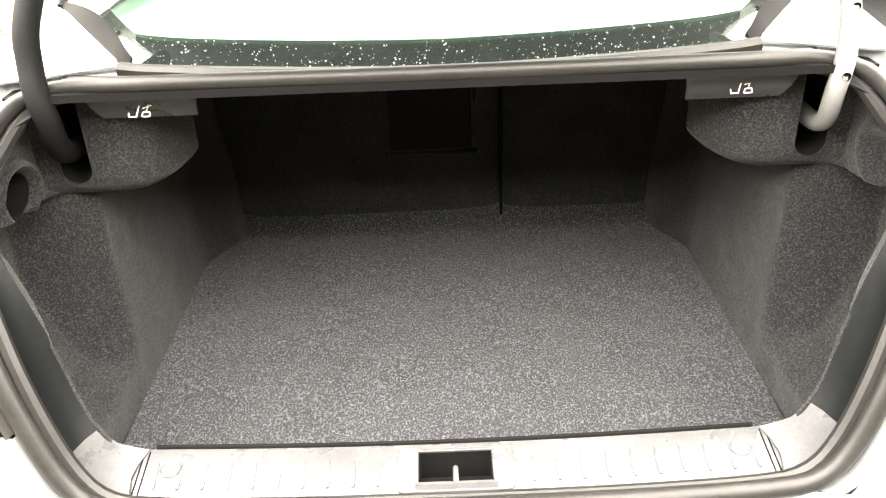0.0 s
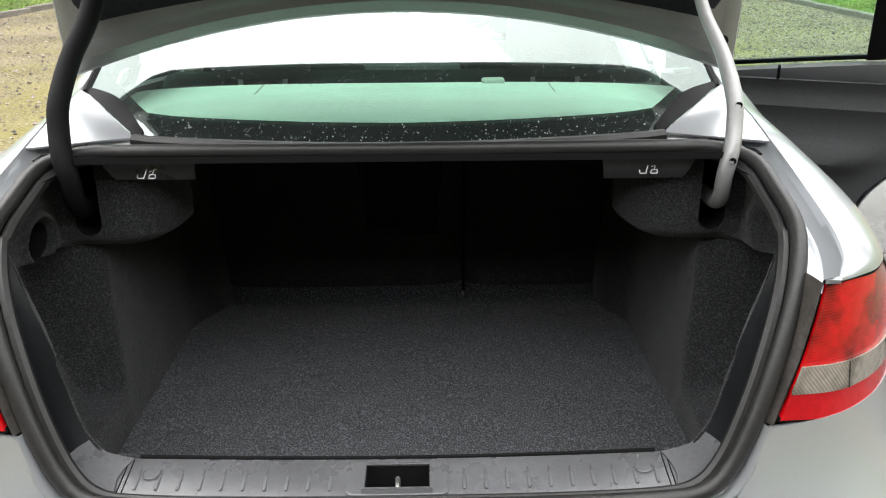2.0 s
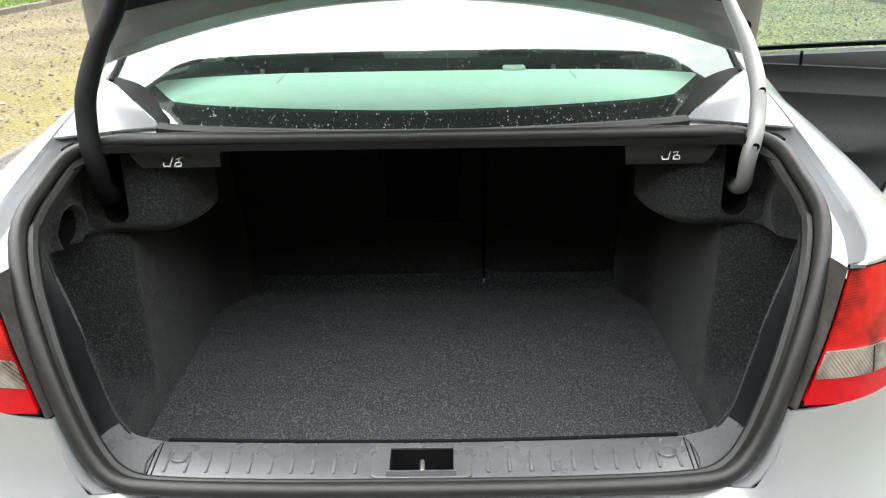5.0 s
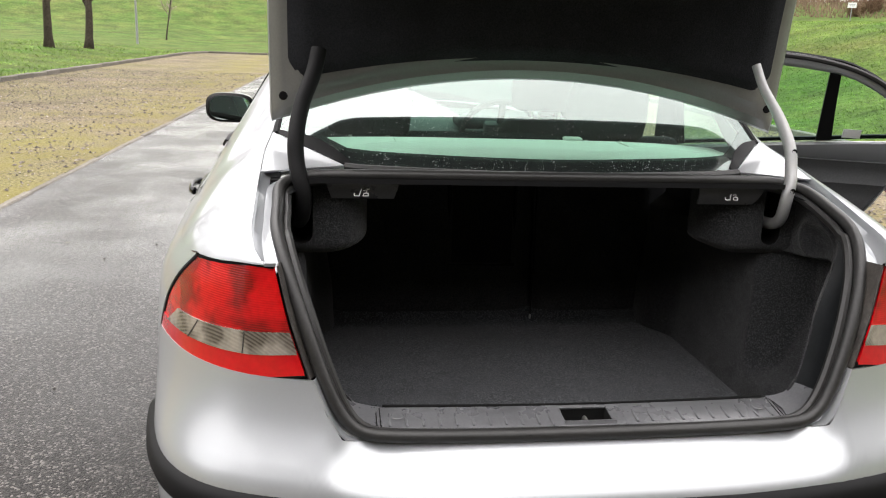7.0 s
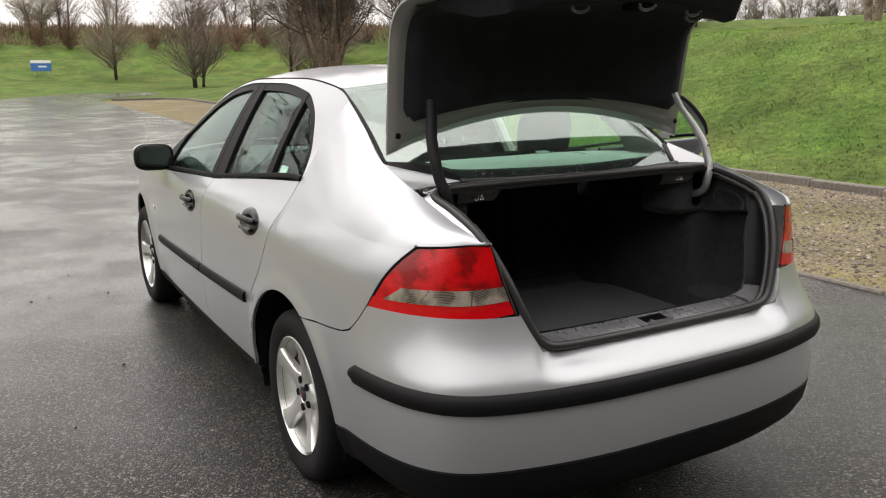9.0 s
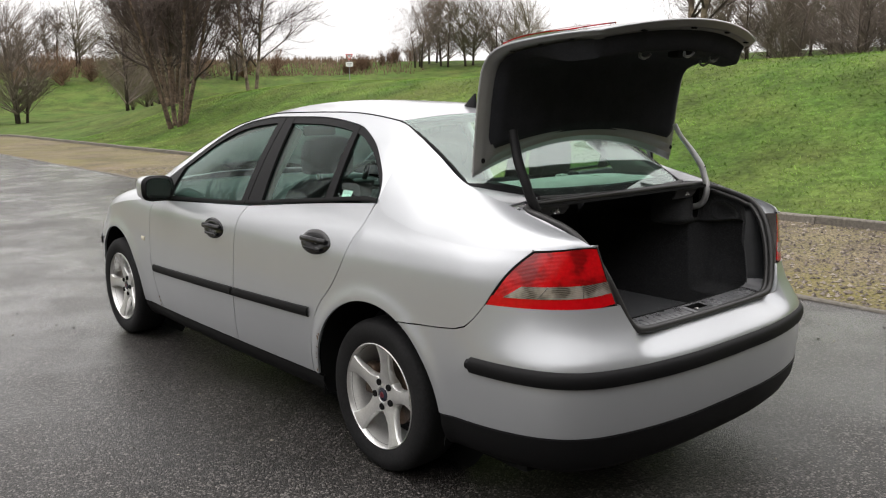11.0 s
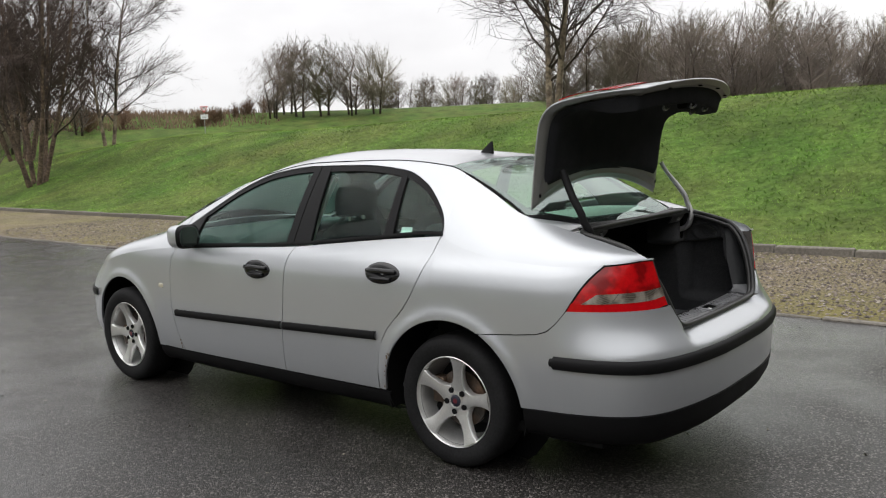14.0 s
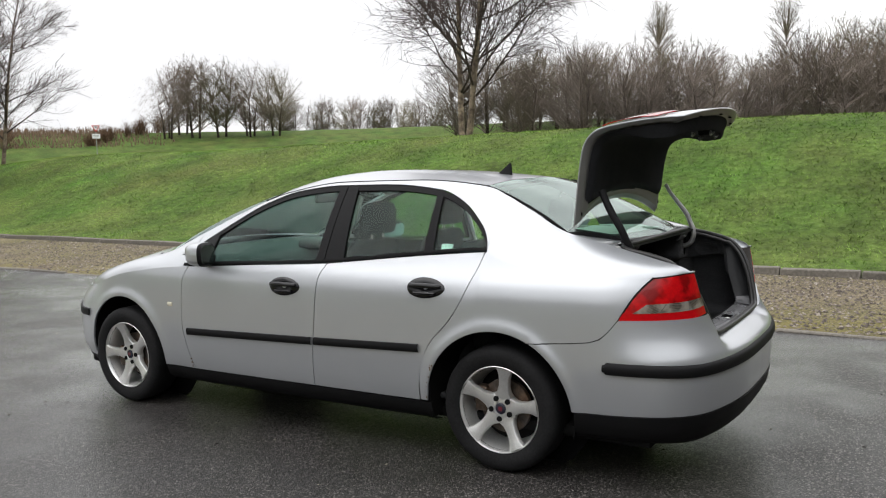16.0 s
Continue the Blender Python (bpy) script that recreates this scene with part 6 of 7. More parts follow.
# small fittings on the flank
part("side_repeater", mesh_of("side_repeater", *moved(box((0.010, 0.045, 0.026), 0.006, 2), pose(*(side(3.235, 0.667, -0.002) * np.array([-1, 1, 1])))), M_AMBER), car, "clear side repeater")
rnd = random.Random(5)
for (yc, zc, n, spreadv) in ((1.362, 0.42, 9, 0.10), (3.085, 0.315, 10, 0.03)):
    for _ in range(n):
        y, z = yc + rnd.uniform(-0.008, 0.008), zc + rnd.uniform(-spreadv, spreadv)
        y = AXLE_R + math.sqrt(max(0, (ARCH + 0.004) ** 2 - (z - HUB_Z) ** 2)) + abs(rnd.gauss(0, 0.006)) if yc < 2 else y
        r = rnd.uniform(0.002, 0.005)
        ring = [side(y + r * math.cos(a) * rnd.uniform(0.6, 1.2), z + 1.6 * r * math.sin(a) * rnd.uniform(0.6, 1.2), -0.0012) * np.array([-1, 1, 1]) for a in np.linspace(0, 2 * math.pi, 9)[:-1]]
        part("rust_spot", mesh_of("rust_spot", ring, [tuple(range(8))], M_RUST), car)

# ---------------------------------------------------------------- trees
M_BARK = material("dark_bark", (0.060, 0.048, 0.038), 0.95, 0, 0.2, fine=0.35, fine_scale=14, broad=0.25, broad_scale=2, bump=0.8, bump_scale=22, bump_dist=0.02)
M_BIRCH = material("birch_bark", (0.30, 0.24, 0.17), 0.85, 0, 0.3, fine=0.5, fine_scale=9, broad=0.35, broad_scale=3, second=(0.07, 0.05, 0.04), bump=0.6, bump_scale=18, bump_dist=0.02)
# Distance haze put into colour: far twigs, plain and olive, paler than near.
M_TWIG = material("hazed_twigs", (0.195, 0.160, 0.136), 0.9, 0, 0.2, fine=0.2, fine_scale=3, piece=0.18)
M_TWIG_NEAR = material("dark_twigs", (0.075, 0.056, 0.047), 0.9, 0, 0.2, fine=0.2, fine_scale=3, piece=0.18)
M_TWIG_OLIVE = material("hazed_mossy_twigs", (0.200, 0.176, 0.126), 0.9, 0, 0.2, fine=0.2, fine_scale=3, piece=0.2)
M_RUSSET = material("russet_scrub", (0.165, 0.105, 0.070), 0.95, 0, 0.2, fine=0.3, fine_scale=5, piece=0.2)
M_REED = material("dry_grass", (0.24, 0.172, 0.118), 0.95, 0, 0.2, fine=0.3, fine_scale=4, broad=0.3, broad_scale=0.3, second=(0.14, 0.092, 0.066))


def ribbon(points, radius):
    """Verts and faces of a flat strip along a path, for the finest twigs."""
    p = np.array(points, float)
    t = p[-1] - p[0]
    w = np.cross(t, (0.37, -0.61, 0.70))
    w /= np.linalg.norm(w) + 1e-9
    v = []
    for q, r in zip(p, radius):
        v += [q - w * r, q + w * r]
    return v, [(2 * i, 2 * i + 1, 2 * i + 3, 2 * i + 2) for i in range(len(p) - 1)]


def tree_meshes(name, seed, height, girth, stems, fork, limbs, twigs, rise, bark, twig_mat, twig_r=0.010, lean=0.12, crown_from=0.28, droop=0.0, far=False, dome=False, dense=2.4, limb_bark=None):
    """Trunk and crown of a bare tree: forking stems, limbs, branches and fine twigs, all tapered tubes."""
    rd = random.Random(seed)
    wood, crown, stem_meshes = [], [], []

    def bend(start, d, length, r0, r1, n, wander, lift):
        pts, rad, p, v = [np.array(start)], [r0], np.array(start, float), np.array(d, float)
        for i in range(n):
            v = v + np.array([rd.gauss(0, wander), rd.gauss(0, wander), rd.gauss(0, wander) + lift])
            v /= np.linalg.norm(v)
            p = p + v * length / n
            pts.append(p)
            rad.append(lerp(r0, r1, ((i + 1) / n) ** 0.8))
        return pts, rad, v

    def turned(v, angle, spin):
        v = np.array(v) / np.linalg.norm(v)
        a = np.cross(v, (0.3, 0.2, 0.9) if abs(v[2]) < 0.95 else (1, 0, 0))
        a /= np.linalg.norm(a)
        b = np.cross(v, a)
        return v * math.cos(angle) + (a * math.cos(spin) + b * math.sin(spin)) * math.sin(angle)

    for k in range(stems):
        ang = 2 * math.pi * k / stems + rd.uniform(-0.4, 0.4)
        d = np.array([math.cos(ang) * lean * (1.6 if stems > 1 else 0.5), math.sin(ang) * lean * (1.6 if stems > 1 else 0.5), 1.0])
        base = np.array([math.cos(ang) * 0.14, math.sin(ang) * 0.14, -0.3]) * (1 if stems > 1 else 0) + np.array([0, 0, -0.25])
        h = height * rd.uniform(0.86, 1.0)
        r0 = girth * (0.8 if stems > 1 else 1.0)
        pts, rad, _ = bend(base, d / np.linalg.norm(d), h, r0, 0.016, 14, 0.035, 0.02)
        rad[0] *= 1.35
        stem_meshes.append(quick_mesh(name + "_trunk", tube(pts, rad, 8), bark))
        for j in range(limbs):
            f = crown_from + (0.97 - crown_from) * (j + rd.random()) / limbs
            i = min(int(f * 14), 13)
            s0 = lerp(pts[i], pts[i + 1], f * 14 - i)
            tdir = pts[i + 1] - pts[i]
            ln = height * fork * ((1.12 - f) if not dome else 0.30 + 0.62 * math.sin(math.pi * min(1, (f - crown_from) / (1.02 - crown_from)) ** 0.8)) * rd.uniform(0.75, 1.12)
            lr = max(0.02, rad[i] * rd.uniform(0.38, 0.55))
            lp, lrad, _ = bend(s0, turned(tdir, rd.uniform(0.55, 1.05), rd.uniform(0, 6.28)), ln, lr, 0.012, 7, 0.10, rise)
            wood.append(tube(lp, lrad, 5, caps=False)) if lr > 0.035 else crown.append(tube(lp, lrad, 4, caps=False))
            for b in range(max(3, int(ln * dense))):
                g_ = rd.uniform(0.2, 1.0)
                m = min(int(g_ * 7), 6)
                bs = lerp(lp[m], lp[m + 1], g_ * 7 - m)
                bl = ln * rd.uniform(0.25, 0.5) * (1.15 - 0.5 * g_)
                bp, brad, _ = bend(bs, turned(lp[m + 1] - lp[m], rd.uniform(0.4, 1.0), rd.uniform(0, 6.28)), bl, max(0.011, lrad[m] * 0.5), twig_r * 0.8, 4, 0.14, rise * 0.8)
                crown.append(tube(bp, brad, 3, caps=False))
                for _ in range(twigs):
                    q = rd.uniform(0.1, 1.0)
                    m2 = min(int(q * 4), 3)
                    ts = lerp(bp[m2], bp[m2 + 1], q * 4 - m2)
                    tl = min(0.9, bl * rd.uniform(0.35, 0.8)) + 0.15
                    tp, trad, _ = bend(ts, turned(bp[m2 + 1] - bp[m2], rd.uniform(0.3, 0.9), rd.uniform(0, 6.28)), tl, twig_r, twig_r * 0.5, 2, 0.18, rise * 0.6 - droop)
                    crown.append(ribbon(tp, trad) if far else tube(tp, trad, 3, caps=False))
    return stem_meshes, [quick_mesh(name + "_limb", w, limb_bark or bark) for w in wood], quick_mesh(name + "_crown", joined(*crown), twig_mat)


def quick_mesh(name, vf, mat, smoothed=True):
    me = bpy.data.meshes.new(name)
    v, f = vf
    me.from_pydata([tuple(map(float, p)) for p in v], [], [tuple(map(int, q)) for q in f])
    me.materials.append(mat)
    if smoothed:
        me.shade_smooth()
    return me


def plant_tree(meshes, x, y, turn, size, label, group, dz=0.0, name="tree"):
    t = thing(name, label, "tree", group, at=pose(x, y, float(land(np.array(x), np.array(y))) + dz, 0, 0, turn) @ Matrix.Diagonal((size, size, size, 1)))
    for me in meshes[0]:
        part("trunk", me, t)
    for me in meshes[1]:
        part("limb", me, t)
    part("crown", meshes[2], t)
    return t


M_STEM = material("peeling_stem", (0.062, 0.047, 0.037), 0.9, 0, 0.25, fine=0.5, fine_scale=12, broad=0.4, broad_scale=4, second=(0.17, 0.12, 0.085), bump=0.6, bump_scale=20, bump_dist=0.02)
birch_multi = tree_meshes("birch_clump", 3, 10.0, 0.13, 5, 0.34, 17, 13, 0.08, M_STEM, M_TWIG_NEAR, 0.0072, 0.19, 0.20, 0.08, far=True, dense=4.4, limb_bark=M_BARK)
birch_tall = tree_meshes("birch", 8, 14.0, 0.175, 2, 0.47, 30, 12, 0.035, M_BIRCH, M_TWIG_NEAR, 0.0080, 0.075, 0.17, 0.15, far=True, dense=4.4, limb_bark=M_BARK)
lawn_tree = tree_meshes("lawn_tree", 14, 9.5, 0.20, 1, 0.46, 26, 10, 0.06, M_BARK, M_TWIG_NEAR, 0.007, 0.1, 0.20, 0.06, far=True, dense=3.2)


def fan_tree(name, seed, height, wide, bark, twig_mat, fork=(0.10, 0.34), ends=150, twigs=15, r_twig=0.010, squat=0.45, girth=0.022, stems=1):
    """A far winter tree: limbs fanning from the bole to a domed crown, thick with twigs."""
    rd = np.random.RandomState(seed)
    wood, crown, feet = [], [], []
    for k in range(stems):
        w = 6.2832 * k / stems + 0.4
        foot = np.array([math.cos(w), math.sin(w), 0]) * (0.05 * height if stems > 1 else 0.0)
        feet.append(foot)
        path = [foot + np.array([0, 0, -0.4]), foot * 1.4 + np.array([0.05, 0, height * fork[1] * 0.5]), foot * 2.2 + np.array([0, 0.06, height * fork[1]])]
        wood.append(quick_mesh(name + "_trunk", tube(path, [height * girth, height * girth * 0.7, height * girth * 0.25], 7), bark))
    mid = np.array([0, 0, height * (1 - squat)])
    lumps = rd.uniform(0.82, 1.12, 12)
    for i in range(ends):
        d = rd.normal(0, 1, 3)
        d /= np.linalg.norm(d)
        d[2] = max(d[2], -0.7)
        lump = lumps[int((math.atan2(d[1], d[0]) + math.pi) / 6.2832 * 5.999) + (6 if d[2] > 0.3 else 0)]
        r = (0.58 + 0.42 * rd.rand() ** 0.5) * lump
        e = mid + d * np.array([wide * height, wide * height, squat * height]) * r
        hz = min(max((e[2] - 0.75 * math.hypot(e[0], e[1])) / height - 0.10 * rd.rand(), fork[0]), fork[1])
        foot = feet[i % stems]
        s0 = foot * (1 + 1.2 * hz / fork[1]) + np.array([0, 0, height * hz])
        c = lerp(s0, e, 0.5) + np.array([0, 0, height * rd.uniform(-0.02, 0.06)])
        pts = [(1 - t) ** 2 * s0 + 2 * t * (1 - t) * c + t * t * e + rd.normal(0, 0.05, 3) * t for t in np.linspace(0, 1, 7)]
        big = i < 14
        rad = [lerp(0.085 if big else 0.032, r_twig, t ** 0.7) for t in np.linspace(0, 1, 7)]
        crown.append(tube(pts, rad, 4, caps=False) if big else ribbon(pts, rad))
        for k in range(twigs):
            t = rd.uniform(0.35, 1.0) * 6
            m = min(int(t), 5)
            a = lerp(pts[m], pts[m + 1], t - m)
            out = pts[m + 1] - pts[m]
            v = 0.7 * out / np.linalg.norm(out) + rd.normal(0, 0.75, 3) + np.array([0, 0, 0.1])
            ln = rd.uniform(0.45, 1.15) * height / 9
            b = a + v / np.linalg.norm(v) * ln
            crown.append(ribbon([a, lerp(a, b, 0.5) + rd.normal(0, 0.06, 3), b], [r_twig, r_twig * 0.8, r_twig * 0.4]))
    return wood, [], quick_mesh(name + "_crown", joined(*crown), twig_mat)


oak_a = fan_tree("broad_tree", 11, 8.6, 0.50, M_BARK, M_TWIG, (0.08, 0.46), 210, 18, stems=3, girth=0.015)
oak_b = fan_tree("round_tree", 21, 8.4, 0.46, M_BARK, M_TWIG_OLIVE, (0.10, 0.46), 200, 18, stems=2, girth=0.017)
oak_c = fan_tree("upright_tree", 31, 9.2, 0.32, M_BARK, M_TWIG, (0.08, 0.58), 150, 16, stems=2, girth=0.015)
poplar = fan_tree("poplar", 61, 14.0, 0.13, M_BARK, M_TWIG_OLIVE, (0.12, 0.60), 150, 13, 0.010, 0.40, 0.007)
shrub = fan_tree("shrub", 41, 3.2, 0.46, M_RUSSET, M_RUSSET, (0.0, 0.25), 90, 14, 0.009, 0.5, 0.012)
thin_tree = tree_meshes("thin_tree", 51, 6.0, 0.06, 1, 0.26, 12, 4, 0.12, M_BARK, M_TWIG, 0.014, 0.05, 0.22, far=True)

plant_tree(birch_multi, 10.35, 28.6, 20, 1.0, "bare birch clump with peeling pale stems on the grass bank", "", 0, "birch")
plant_tree(birch_tall, 22.0, 14.4, 245, 1.0, "tall bare twin-stemmed birch on the ridge", "", -0.2, "birch")
for x, y, r, sz in ((13.2, 35.5, 130, 1.0), (15.8, 42.0, 250, 1.1)):
    plant_tree(birch_multi, x, y, r, sz, "bare birch clump with peeling pale stems on the grass bank", "birch clumps", 0, "birch")
LAWN = "bare trees on the lawn"
for x, y, r, sz in ((-11.3, 35.2, 10, 1.0), (-10.4, 37.6, 130, 0.95), (-16.5, 30.0, 220, 1.05), (-20, 21, 300, 1.0), (-17, 12, 80, 1.0), (-14.8, 20.0, 200, 1.75), (-9.6, 18.4, 150, 2.1)):
    plant_tree(lawn_tree, x, y, r, sz, "bare dark-barked tree on the lawn", LAWN)
plant_tree(thin_tree, -10.6, 57.8, 0, 1.0, "slender bare young tree on the lawn", LAWN)
HILL = "bare trees on the hillside"
for i, (x, y, m, sz) in enumerate(((18.2, 37.4, birch_tall, 0.78), (16.5, 50, oak_c, 0.9), (13, 60, oak_a, 0.85), (20, 57, oak_b, 0.9), (24, 64, oak_c, 0.9), (9, 70, oak_b, 0.8), (28, 70, oak_a, 0.8),
                                   (4.9, 88, oak_b, 0.95), (7.4, 87.8, oak_c, 0.9), (19.2, 86, oak_a, 0.9), (22.7, 85, oak_c, 0.75), (30.7, 82, oak_a, 1.1), (32.5, 80, oak_b, 1.05), (-3, 92, oak_a, 0.9), (-14, 90, oak_c, 0.9), (12.5, 93, oak_c, 0.9), (26, 88, oak_b, 0.9), (36, 74, oak_c, 0.8))):
    plant_tree(m, x, y, 47 * i, sz, "bare winter tree on the far grass slope", HILL)
GROVE = "bare trees of the grove"
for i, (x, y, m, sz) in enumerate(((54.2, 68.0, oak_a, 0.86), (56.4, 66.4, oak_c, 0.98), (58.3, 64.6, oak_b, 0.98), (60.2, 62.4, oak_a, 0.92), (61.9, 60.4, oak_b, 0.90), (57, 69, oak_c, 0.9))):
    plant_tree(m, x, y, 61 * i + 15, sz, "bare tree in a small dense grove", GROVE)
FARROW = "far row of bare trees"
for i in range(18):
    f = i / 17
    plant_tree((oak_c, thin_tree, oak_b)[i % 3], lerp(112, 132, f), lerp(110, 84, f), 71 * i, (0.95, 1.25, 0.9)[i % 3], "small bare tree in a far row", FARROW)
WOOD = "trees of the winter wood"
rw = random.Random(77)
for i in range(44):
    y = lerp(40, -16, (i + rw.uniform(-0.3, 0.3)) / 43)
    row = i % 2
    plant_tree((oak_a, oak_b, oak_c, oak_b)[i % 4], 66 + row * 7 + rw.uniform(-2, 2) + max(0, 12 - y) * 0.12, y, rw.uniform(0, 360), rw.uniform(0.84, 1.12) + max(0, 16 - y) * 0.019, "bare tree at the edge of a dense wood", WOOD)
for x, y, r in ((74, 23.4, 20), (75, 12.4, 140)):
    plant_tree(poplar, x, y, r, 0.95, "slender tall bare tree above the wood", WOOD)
SCRUB = "russet shrubs"
for i in range(26):
    y = lerp(36, -14, i / 25) + rw.uniform(-1, 1)
    plant_tree(shrub, 62 + rw.uniform(-2, 2), y, rw.uniform(0, 360), rw.uniform(0.6, 0.95), "russet leafless shrub at the wood's edge", SCRUB, -0.2, "shrub")
for i in range(14):
    f = i / 13
    plant_tree(shrub, lerp(46, 58, f) + rw.uniform(-1, 1), lerp(70, 74, f), rw.uniform(0, 360), rw.uniform(0.4, 0.7), "russet leafless shrub beside the grove", SCRUB, -0.1, "shrub")
for i in range(16):
    f = i / 15
    plant_tree(shrub, lerp(2, 40, f) + rw.uniform(-1, 1), lerp(84, 76, f) + rw.uniform(-2, 2), rw.uniform(0, 360), rw.uniform(0.8, 1.2), "brown leafless shrub on the far slope", SCRUB, -0.1, "shrub")


def blades(count, seed, place, height, width, mat, name, label, category, lean=0.35):
    """Many thin blades as one object."""
    rd = np.random.RandomState(seed)
    v, f = [], []
    for i in range(count):
        x, y, h = place(rd)
        if x is None:
            continue
        z = float(land(np.array(x), np.array(y))) - 0.03
        a, b = rd.uniform(0, 6.28), rd.normal(0, lean, 2) * h
        hh, w = height * h, width * rd.uniform(0.7, 1.3)
        dx, dy = math.cos(a) * w, math.sin(a) * w
        o = len(v)
        v += [(x - dx, y - dy, z), (x + dx, y + dy, z), (x + b[0] * height, y + b[1] * height, z + hh)]
        f.append((o, o + 1, o + 2))
    return solid(name, quick_mesh(name, (v, f), mat, False), label, category, kind="stuff")


REED_END = 41.0


def reed_place(rd):
    a = math.radians(rd.uniform(-14, REED_END - 6 * rd.rand()))
    r = rd.uniform(85, 99)
    return r * math.sin(a) / 1.06, r * math.cos(a), rd.uniform(0.35, 1.0) * (0.55 + 0.6 * (r - 85) / 14)


blades(13000, 4, reed_place, 0.85, 0.06, M_REED, "dry_grass", "tall dry straw-coloured grass on the far slope", "grass", 0.12)
M_BLADE = material("grass_blades", (0.150, 0.290, 0.052), 0.9, 0, 0.1, fine=0.3, fine_scale=2.0, broad=0.45, broad_scale=0.7, second=(0.225, 0.285, 0.080))


def bank_place(rd):
    y = rd.uniform(-4, 34)
    x = right_kerb(y) + 0.22 + 9.0 * rd.rand() ** 1.1
    c = noise.noise(Vector((x * 1.3, y * 1.3, 0)))
    return x, y, (0.55 + 0.5 * rd.rand()) * (1 + 0.9 * max(0, c))


blades(110000, 9, bank_place, 0.045, 0.010, M_BLADE, "bank_grass", "short winter grass on the bank", "grass", 0.9)


def lawn_place(rd):
    y = rd.uniform(8, 44)
    return left_kerb(y) - 0.25 - 12 * rd.rand() ** 1.5, y, 0.4 + 0.6 * rd.rand()


blades(14000, 10, lawn_place, 0.085, 0.016, M_BLADE, "lawn_grass", "short winter grass on the lawn", "grass", 1.2)


def pebbles(count, seed, place, mat, name, label, r0, r1):
    """Small broken stones as one object."""
    rd = np.random.RandomState(seed)
    v, f = [], []
    base = np.array([(1, 0, 0), (-1, 0, 0), (0, 1, 0), (0, -1, 0), (0, 0, 1), (0, 0, -0.4)])
    tri = ((0, 2, 4), (2, 1, 4), (1, 3, 4), (3, 0, 4), (2, 0, 5), (1, 2, 5), (3, 1, 5), (0, 3, 5))
    for i in range(count):
        x, y, z = place(rd)
        r = r0 + (r1 - r0) * rd.rand() ** 2.5
        a = rd.uniform(0, 6.28)
        q = base * r * rd.uniform(0.6, 1.2, (6, 3)) * np.array([1, 0.8, 0.6])
        q = np.stack([q[:, 0] * math.cos(a) - q[:, 1] * math.sin(a), q[:, 0] * math.sin(a) + q[:, 1] * math.cos(a), q[:, 2]], axis=1) + np.array([x, y, z + r * 0.22])
        o = len(v)
        v += [tuple(p) for p in q]
        f += [tuple(k + o for k in t) for t in tri]
    return solid(name, quick_mesh(name, (v, f), mat, False), label, "stones", kind="stuff")


def island_material(name, a, b, c):
    m = material(name, a, 0.75, 0, 0.35, fine=0.2, fine_scale=60)
    n, l = m.node_tree.nodes, m.node_tree.links
    geo = n.new("ShaderNodeNewGeometry")
    ramp = n.new("ShaderNodeValToRGB")
    ramp.color_ramp.elements[0].color, ramp.color_ramp.elements[1].color = (*a, 1), (*c, 1)
    e = ramp.color_ramp.elements.new(0.6)
    e.color = (*b, 1)
    l.new(geo.outputs["Random Per Island"], ramp.inputs["Fac"])
    l.new(ramp.outputs[0], n["Principled BSDF"].inputs["Base Color"])
    return m


def bay_r(rd):
    y = -3 + 20 * rd.rand() ** 1.6
    return rd.uniform(right_edge(y) + 0.1, right_kerb(y)), y, 0.004


def bay_l(rd):
    y = rd.uniform(5, 24)
    return rd.uniform(left_kerb(y), left_edge(y) - 0.1), y, 0.004


M_PEBBLE = island_material("mixed_gravel", (0.07, 0.058, 0.05), (0.17, 0.14, 0.115), (0.34, 0.30, 0.25))
M_CHIP = island_material("road_chips", (0.012, 0.011, 0.010), (0.03, 0.026, 0.022), (0.24, 0.22, 0.18))
pebbles(26000, 12, lambda rd: bay_r(rd), M_PEBBLE, "bay_stones", "loose brown gravel stones in the bay", 0.009, 0.030)
pebbles(7000, 13, lambda rd: bay_l(rd), M_PEBBLE, "bay_pebbles", "loose brown gravel stones in the bay", 0.010, 0.032)
pebbles(900, 14, lambda rd: (-2.6 + 5.8 * rd.rand() ** 0.7, rd.uniform(-2.5, 16), 0.0), M_CHIP, "road_chips", "loose chips and leaf scraps on the drive", 0.004, 0.016)

# ---------------------------------------------------------------- signs
M_POST = material("sign_post", (0.30, 0.31, 0.31), 0.5, 0.5, fine=0.1)
M_SIGNRED = material("sign_red", (0.50, 0.03, 0.03), 0.5, fine=0.1)
M_SIGNWHITE = material("sign_white", (0.72, 0.73, 0.73), 0.5, fine=0.06)
M_SIGNBLUE = material("sign_blue", (0.03, 0.14, 0.42), 0.5, fine=0.1)
M_SIGNYELLOW = material("sign_yellow", (0.62, 0.48, 0.04), 0.5, fine=0.1)


def tri_plate(r, t):
    p = [(r * math.sin(a), r * math.cos(a)) for a in (math.pi, math.pi + 2.0944, math.pi + 4.1888)]
    v = [(x, y0, z) for y0 in (-t, t) for x, z in p]
    return v, [(0, 1, 2), (5, 4, 3), (0, 3, 4, 1), (1, 4, 5, 2), (2, 5, 3, 0)]


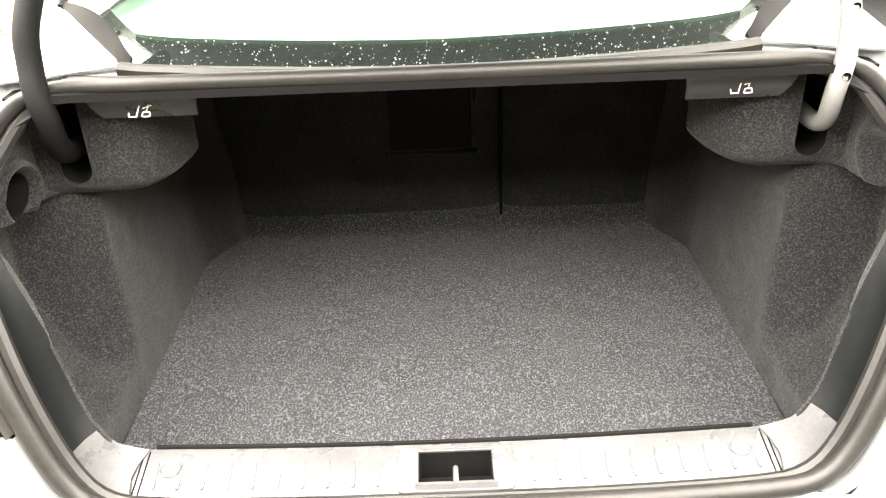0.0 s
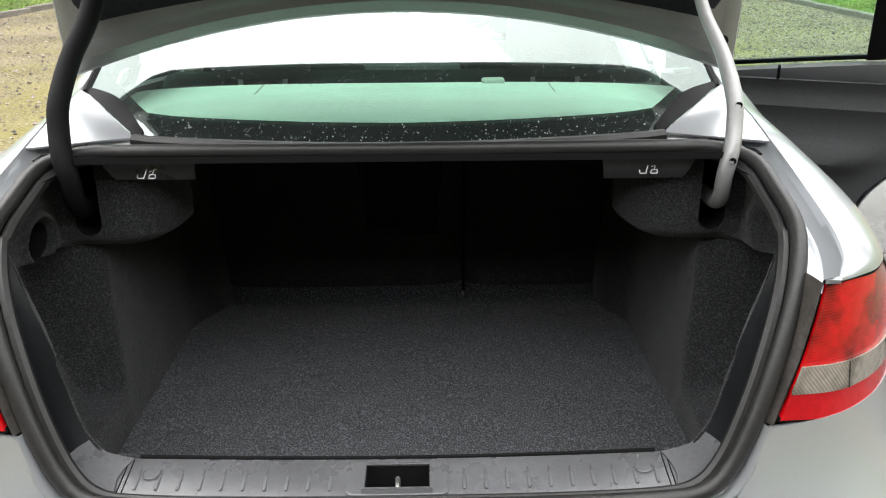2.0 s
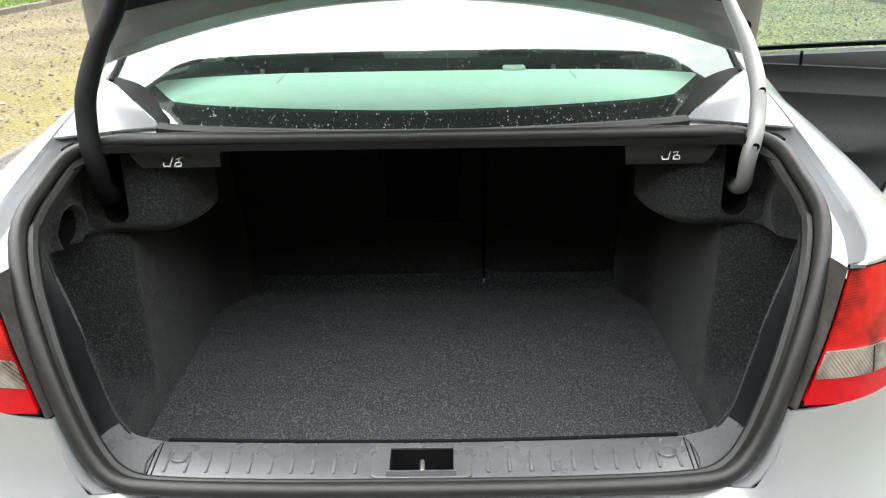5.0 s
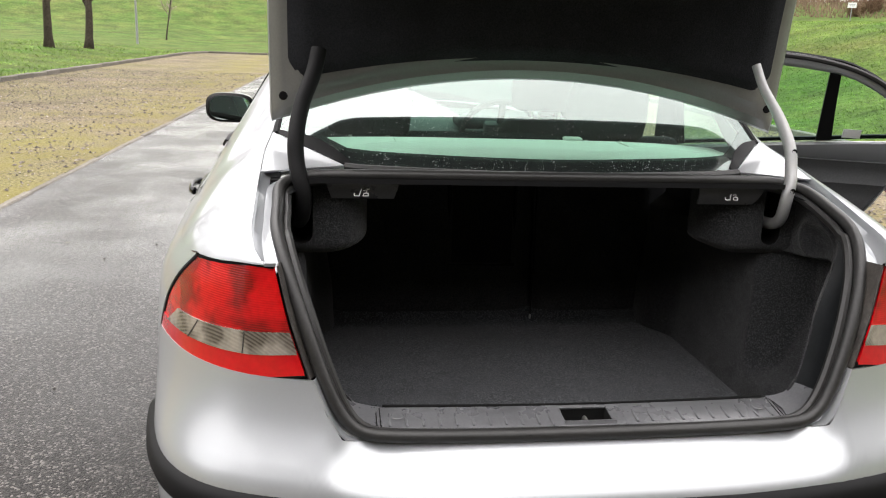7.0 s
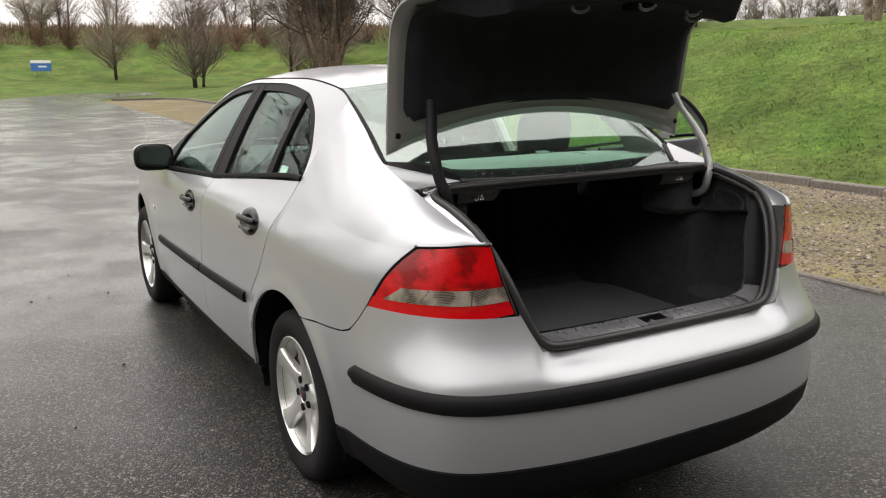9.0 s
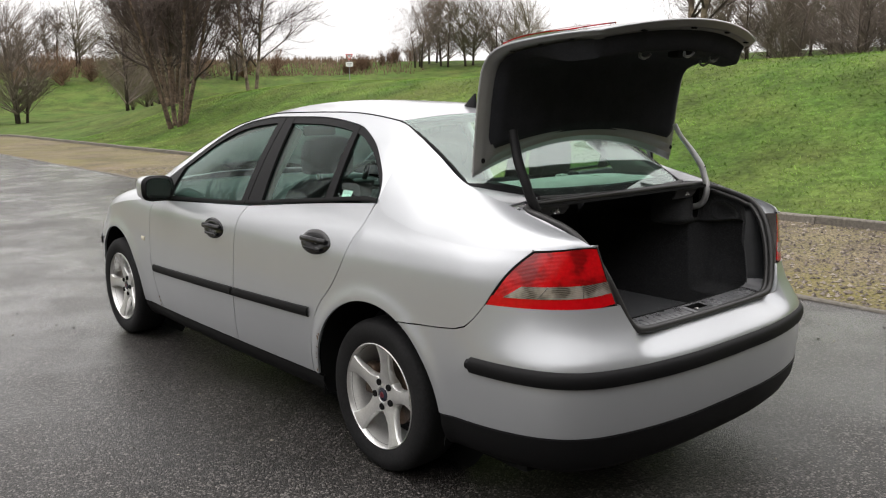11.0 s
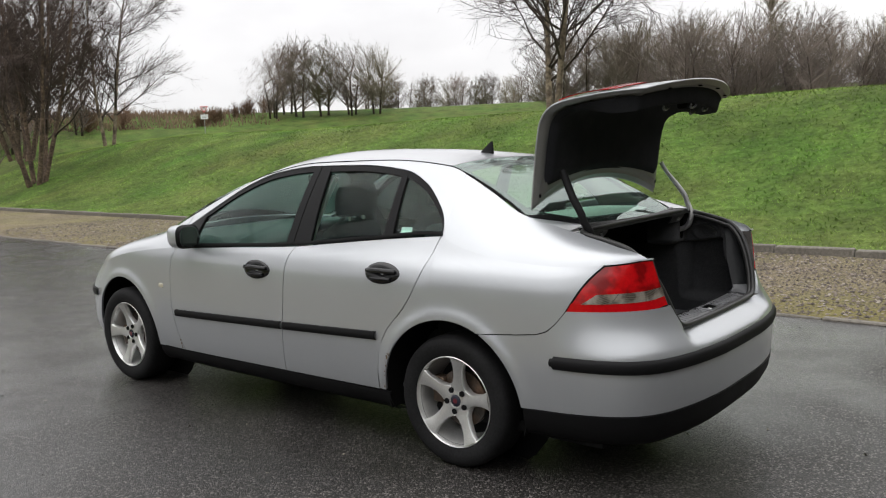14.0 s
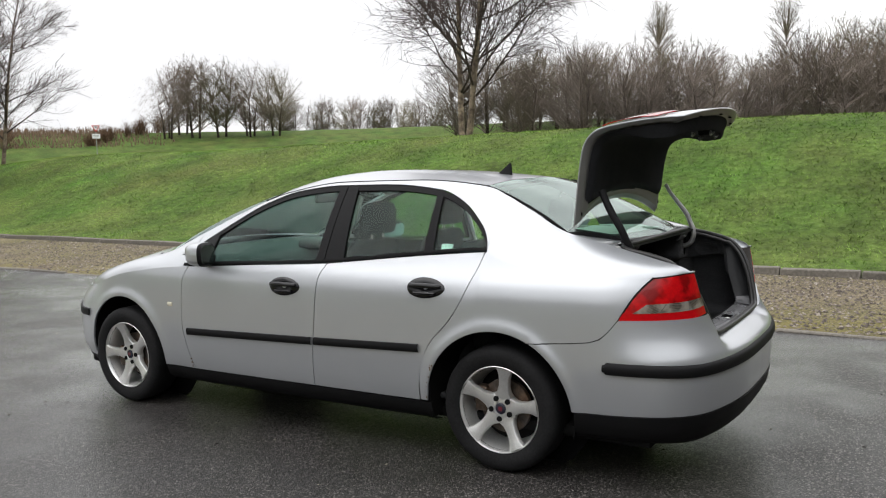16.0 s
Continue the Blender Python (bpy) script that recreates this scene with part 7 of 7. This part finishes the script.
def give_way(x, y, turn, size=1.0, dz=0.0, foot=0.2):
    s_ = thing("give_way_sign", "red-bordered triangular give way sign above a white plate", "road sign", "give way signs",
               at=pose(x, y, float(land(np.array(x), np.array(y))) + dz, 0, 0, turn) @ Matrix.Diagonal((size, size, size, 1)))
    part("post", mesh_of("post", *tube([(0, 0.03, -foot), (0, 0.03, 2.75)], 0.038, 10), M_POST), s_)
    part("triangle", mesh_of("triangle", *moved(tri_plate(0.46, 0.008), pose(0, 0, 2.55)), M_SIGNRED, True), s_, "red triangle border")
    part("triangle_face", mesh_of("triangle_face", *moved(tri_plate(0.30, 0.004), pose(0, -0.008, 2.55)), M_SIGNWHITE, True), s_)
    part("words", mesh_of("words", *joined(box((0.24, 0.004, 0.05), 0, 1, (0, -0.014, 2.64)), box((0.16, 0.004, 0.05), 0, 1, (0, -0.014, 2.55))), M_SEAM_SHADE, True), s_)
    pl = part("plate", mesh_of("plate", *box((0.74, 0.014, 0.46), 0.005, 1, (0, -0.004, 1.72)), M_SIGNWHITE), s_, "white plate")
    part("plate_line", mesh_of("plate_line", *joined(box((0.5, 0.004, 0.05), 0, 1, (0, -0.013, 1.80)), box((0.4, 0.004, 0.05), 0, 1, (0, -0.013, 1.66))), M_POST, True), pl)
    return s_


give_way(-2.6, 48.6, 2)
give_way(37.9, 57.2, -32, 0.8, 3.1 - float(land(np.array(37.9), np.array(57.2))), 2.6)
b = thing("direction_sign", "blue direction sign with a white panel on two posts", "road sign", at=pose(3.9, 73.1, float(land(np.array(3.9), np.array(73.1))) - 0.5, 0, 0, 0))
for x in (-0.5, 0.5):
    part("post", mesh_of("post", *tube([(x, 0.04, -0.3), (x, 0.04, 1.6)], 0.035, 8), M_POST), b)
bp = part("panel", mesh_of("panel", *box((1.5, 0.03, 0.80), 0.01, 1, (0, 0, 1.3)), M_SIGNBLUE), b, "blue panel")
part("header", mesh_of("header", *box((1.5, 0.012, 0.22), 0.004, 1, (0, -0.022, 1.62)), M_SIGNWHITE), bp)
part("arrow", mesh_of("arrow", *box((0.6, 0.010, 0.12), 0.004, 1, (0.1, -0.022, 1.25)), M_SIGNWHITE), bp)
yl = thing("notice_board", "small yellow notice on a post", "road sign", at=pose(40.0, 32.0, float(land(np.array(40.0), np.array(32.0))), 0, 0, -50))
part("post", mesh_of("post", *tube([(0, 0.03, -0.2), (0, 0.03, 1.4)], 0.03, 8), M_POST), yl)
part("panel", mesh_of("panel", *box((0.42, 0.02, 0.5), 0.006, 1, (0, 0, 1.25)), M_SIGNYELLOW), yl, "yellow panel")
lp = thing("lamp_post", "slim grey metal post on the lawn", "post", at=pose(-10.4, 47.7, 0.2))
part("post", mesh_of("post", *tube([(0, 0, -0.3), (0, 0, 3.2), (0.0, 0, 6.0)], [0.07, 0.055, 0.04], 10), M_POST), lp)

# ---------------------------------------------------------------- unseen hedges added to close the place and block low sky behind the walker
M_HEDGE = material("unseen_hedge", (0.030, 0.034, 0.016), 0.95, 0, 0.15, fine=0.5, fine_scale=7, broad=0.4, broad_scale=0.8, second=(0.05, 0.036, 0.022), bump=1.0, bump_scale=6, bump_dist=0.2)


def hedge(a, b, height, thick, seed, label):
    """A tall, uneven hedge along a line."""
    a, b = np.array(a, float), np.array(b, float)
    d = (b - a) / np.linalg.norm(b - a)
    n_ = np.array([-d[1], d[0]])
    rows = []
    for i in range(70):
        c = lerp(a, b, i / 69)
        h = height * (1 + 0.22 * noise.noise(Vector((i * 0.31, seed, 0))))
        ring = []
        for w in np.linspace(-0.15, math.pi + 0.15, 13):
            k = 1 + 0.25 * noise.noise(Vector((i * 0.7, w * 2.5, seed)))
            q = c + n_ * thick * math.cos(w) * k
            ring.append((q[0], q[1], max(-0.1, h * k * max(0, math.sin(w)) ** 0.6)))
        rows.append(ring)
    g_ = np.array(rows)
    g_[:, :, 2] += land(g_[:, :, 0], g_[:, :, 1])
    return solid("hedge", mesh_of("hedge", *sheet(g_), M_HEDGE), label, "hedge", "boundary hedges")


hedge((-34, -15), (40, -15), 10.5, 2.4, 3, "unseen tall hedge added behind the drive to block low sky")
hedge((-27, -15), (-27, 24), 4.2, 2.0, 8, "unseen tall hedge added beyond the lawn to close the horizon")

# rain drops on the rear screen
rd = np.random.RandomState(20)
v, f = [], []
for i in range(3800):
    fx, gx_ = rd.uniform(-0.98, 0.98), 1 - rd.rand() ** 1.6 * 0.9
    c = rear_screen_at(fx, gx_, -0.0006)
    r = 0.0005 + 0.0011 * rd.rand() ** 4
    o = len(v)
    for k in range(6):
        a = math.pi * k / 3
        v.append((c[0] + r * math.cos(a), c[1] + r * math.sin(a) * 0.93, c[2] + r * math.sin(a) * 0.37))
    v.append((c[0], c[1] - r * 0.25, c[2] + r * 0.6))
    f += [(o + k, o + (k + 1) % 6, o + 6) for k in range(6)]
M_DROP = material("rain_drop", (0.55, 0.57, 0.57), 0.05, 0, 0.9)
tagged(part("rain", quick_mesh("rain", (v, f), M_DROP), rs, "scattered rain drops"), kind="stuff")
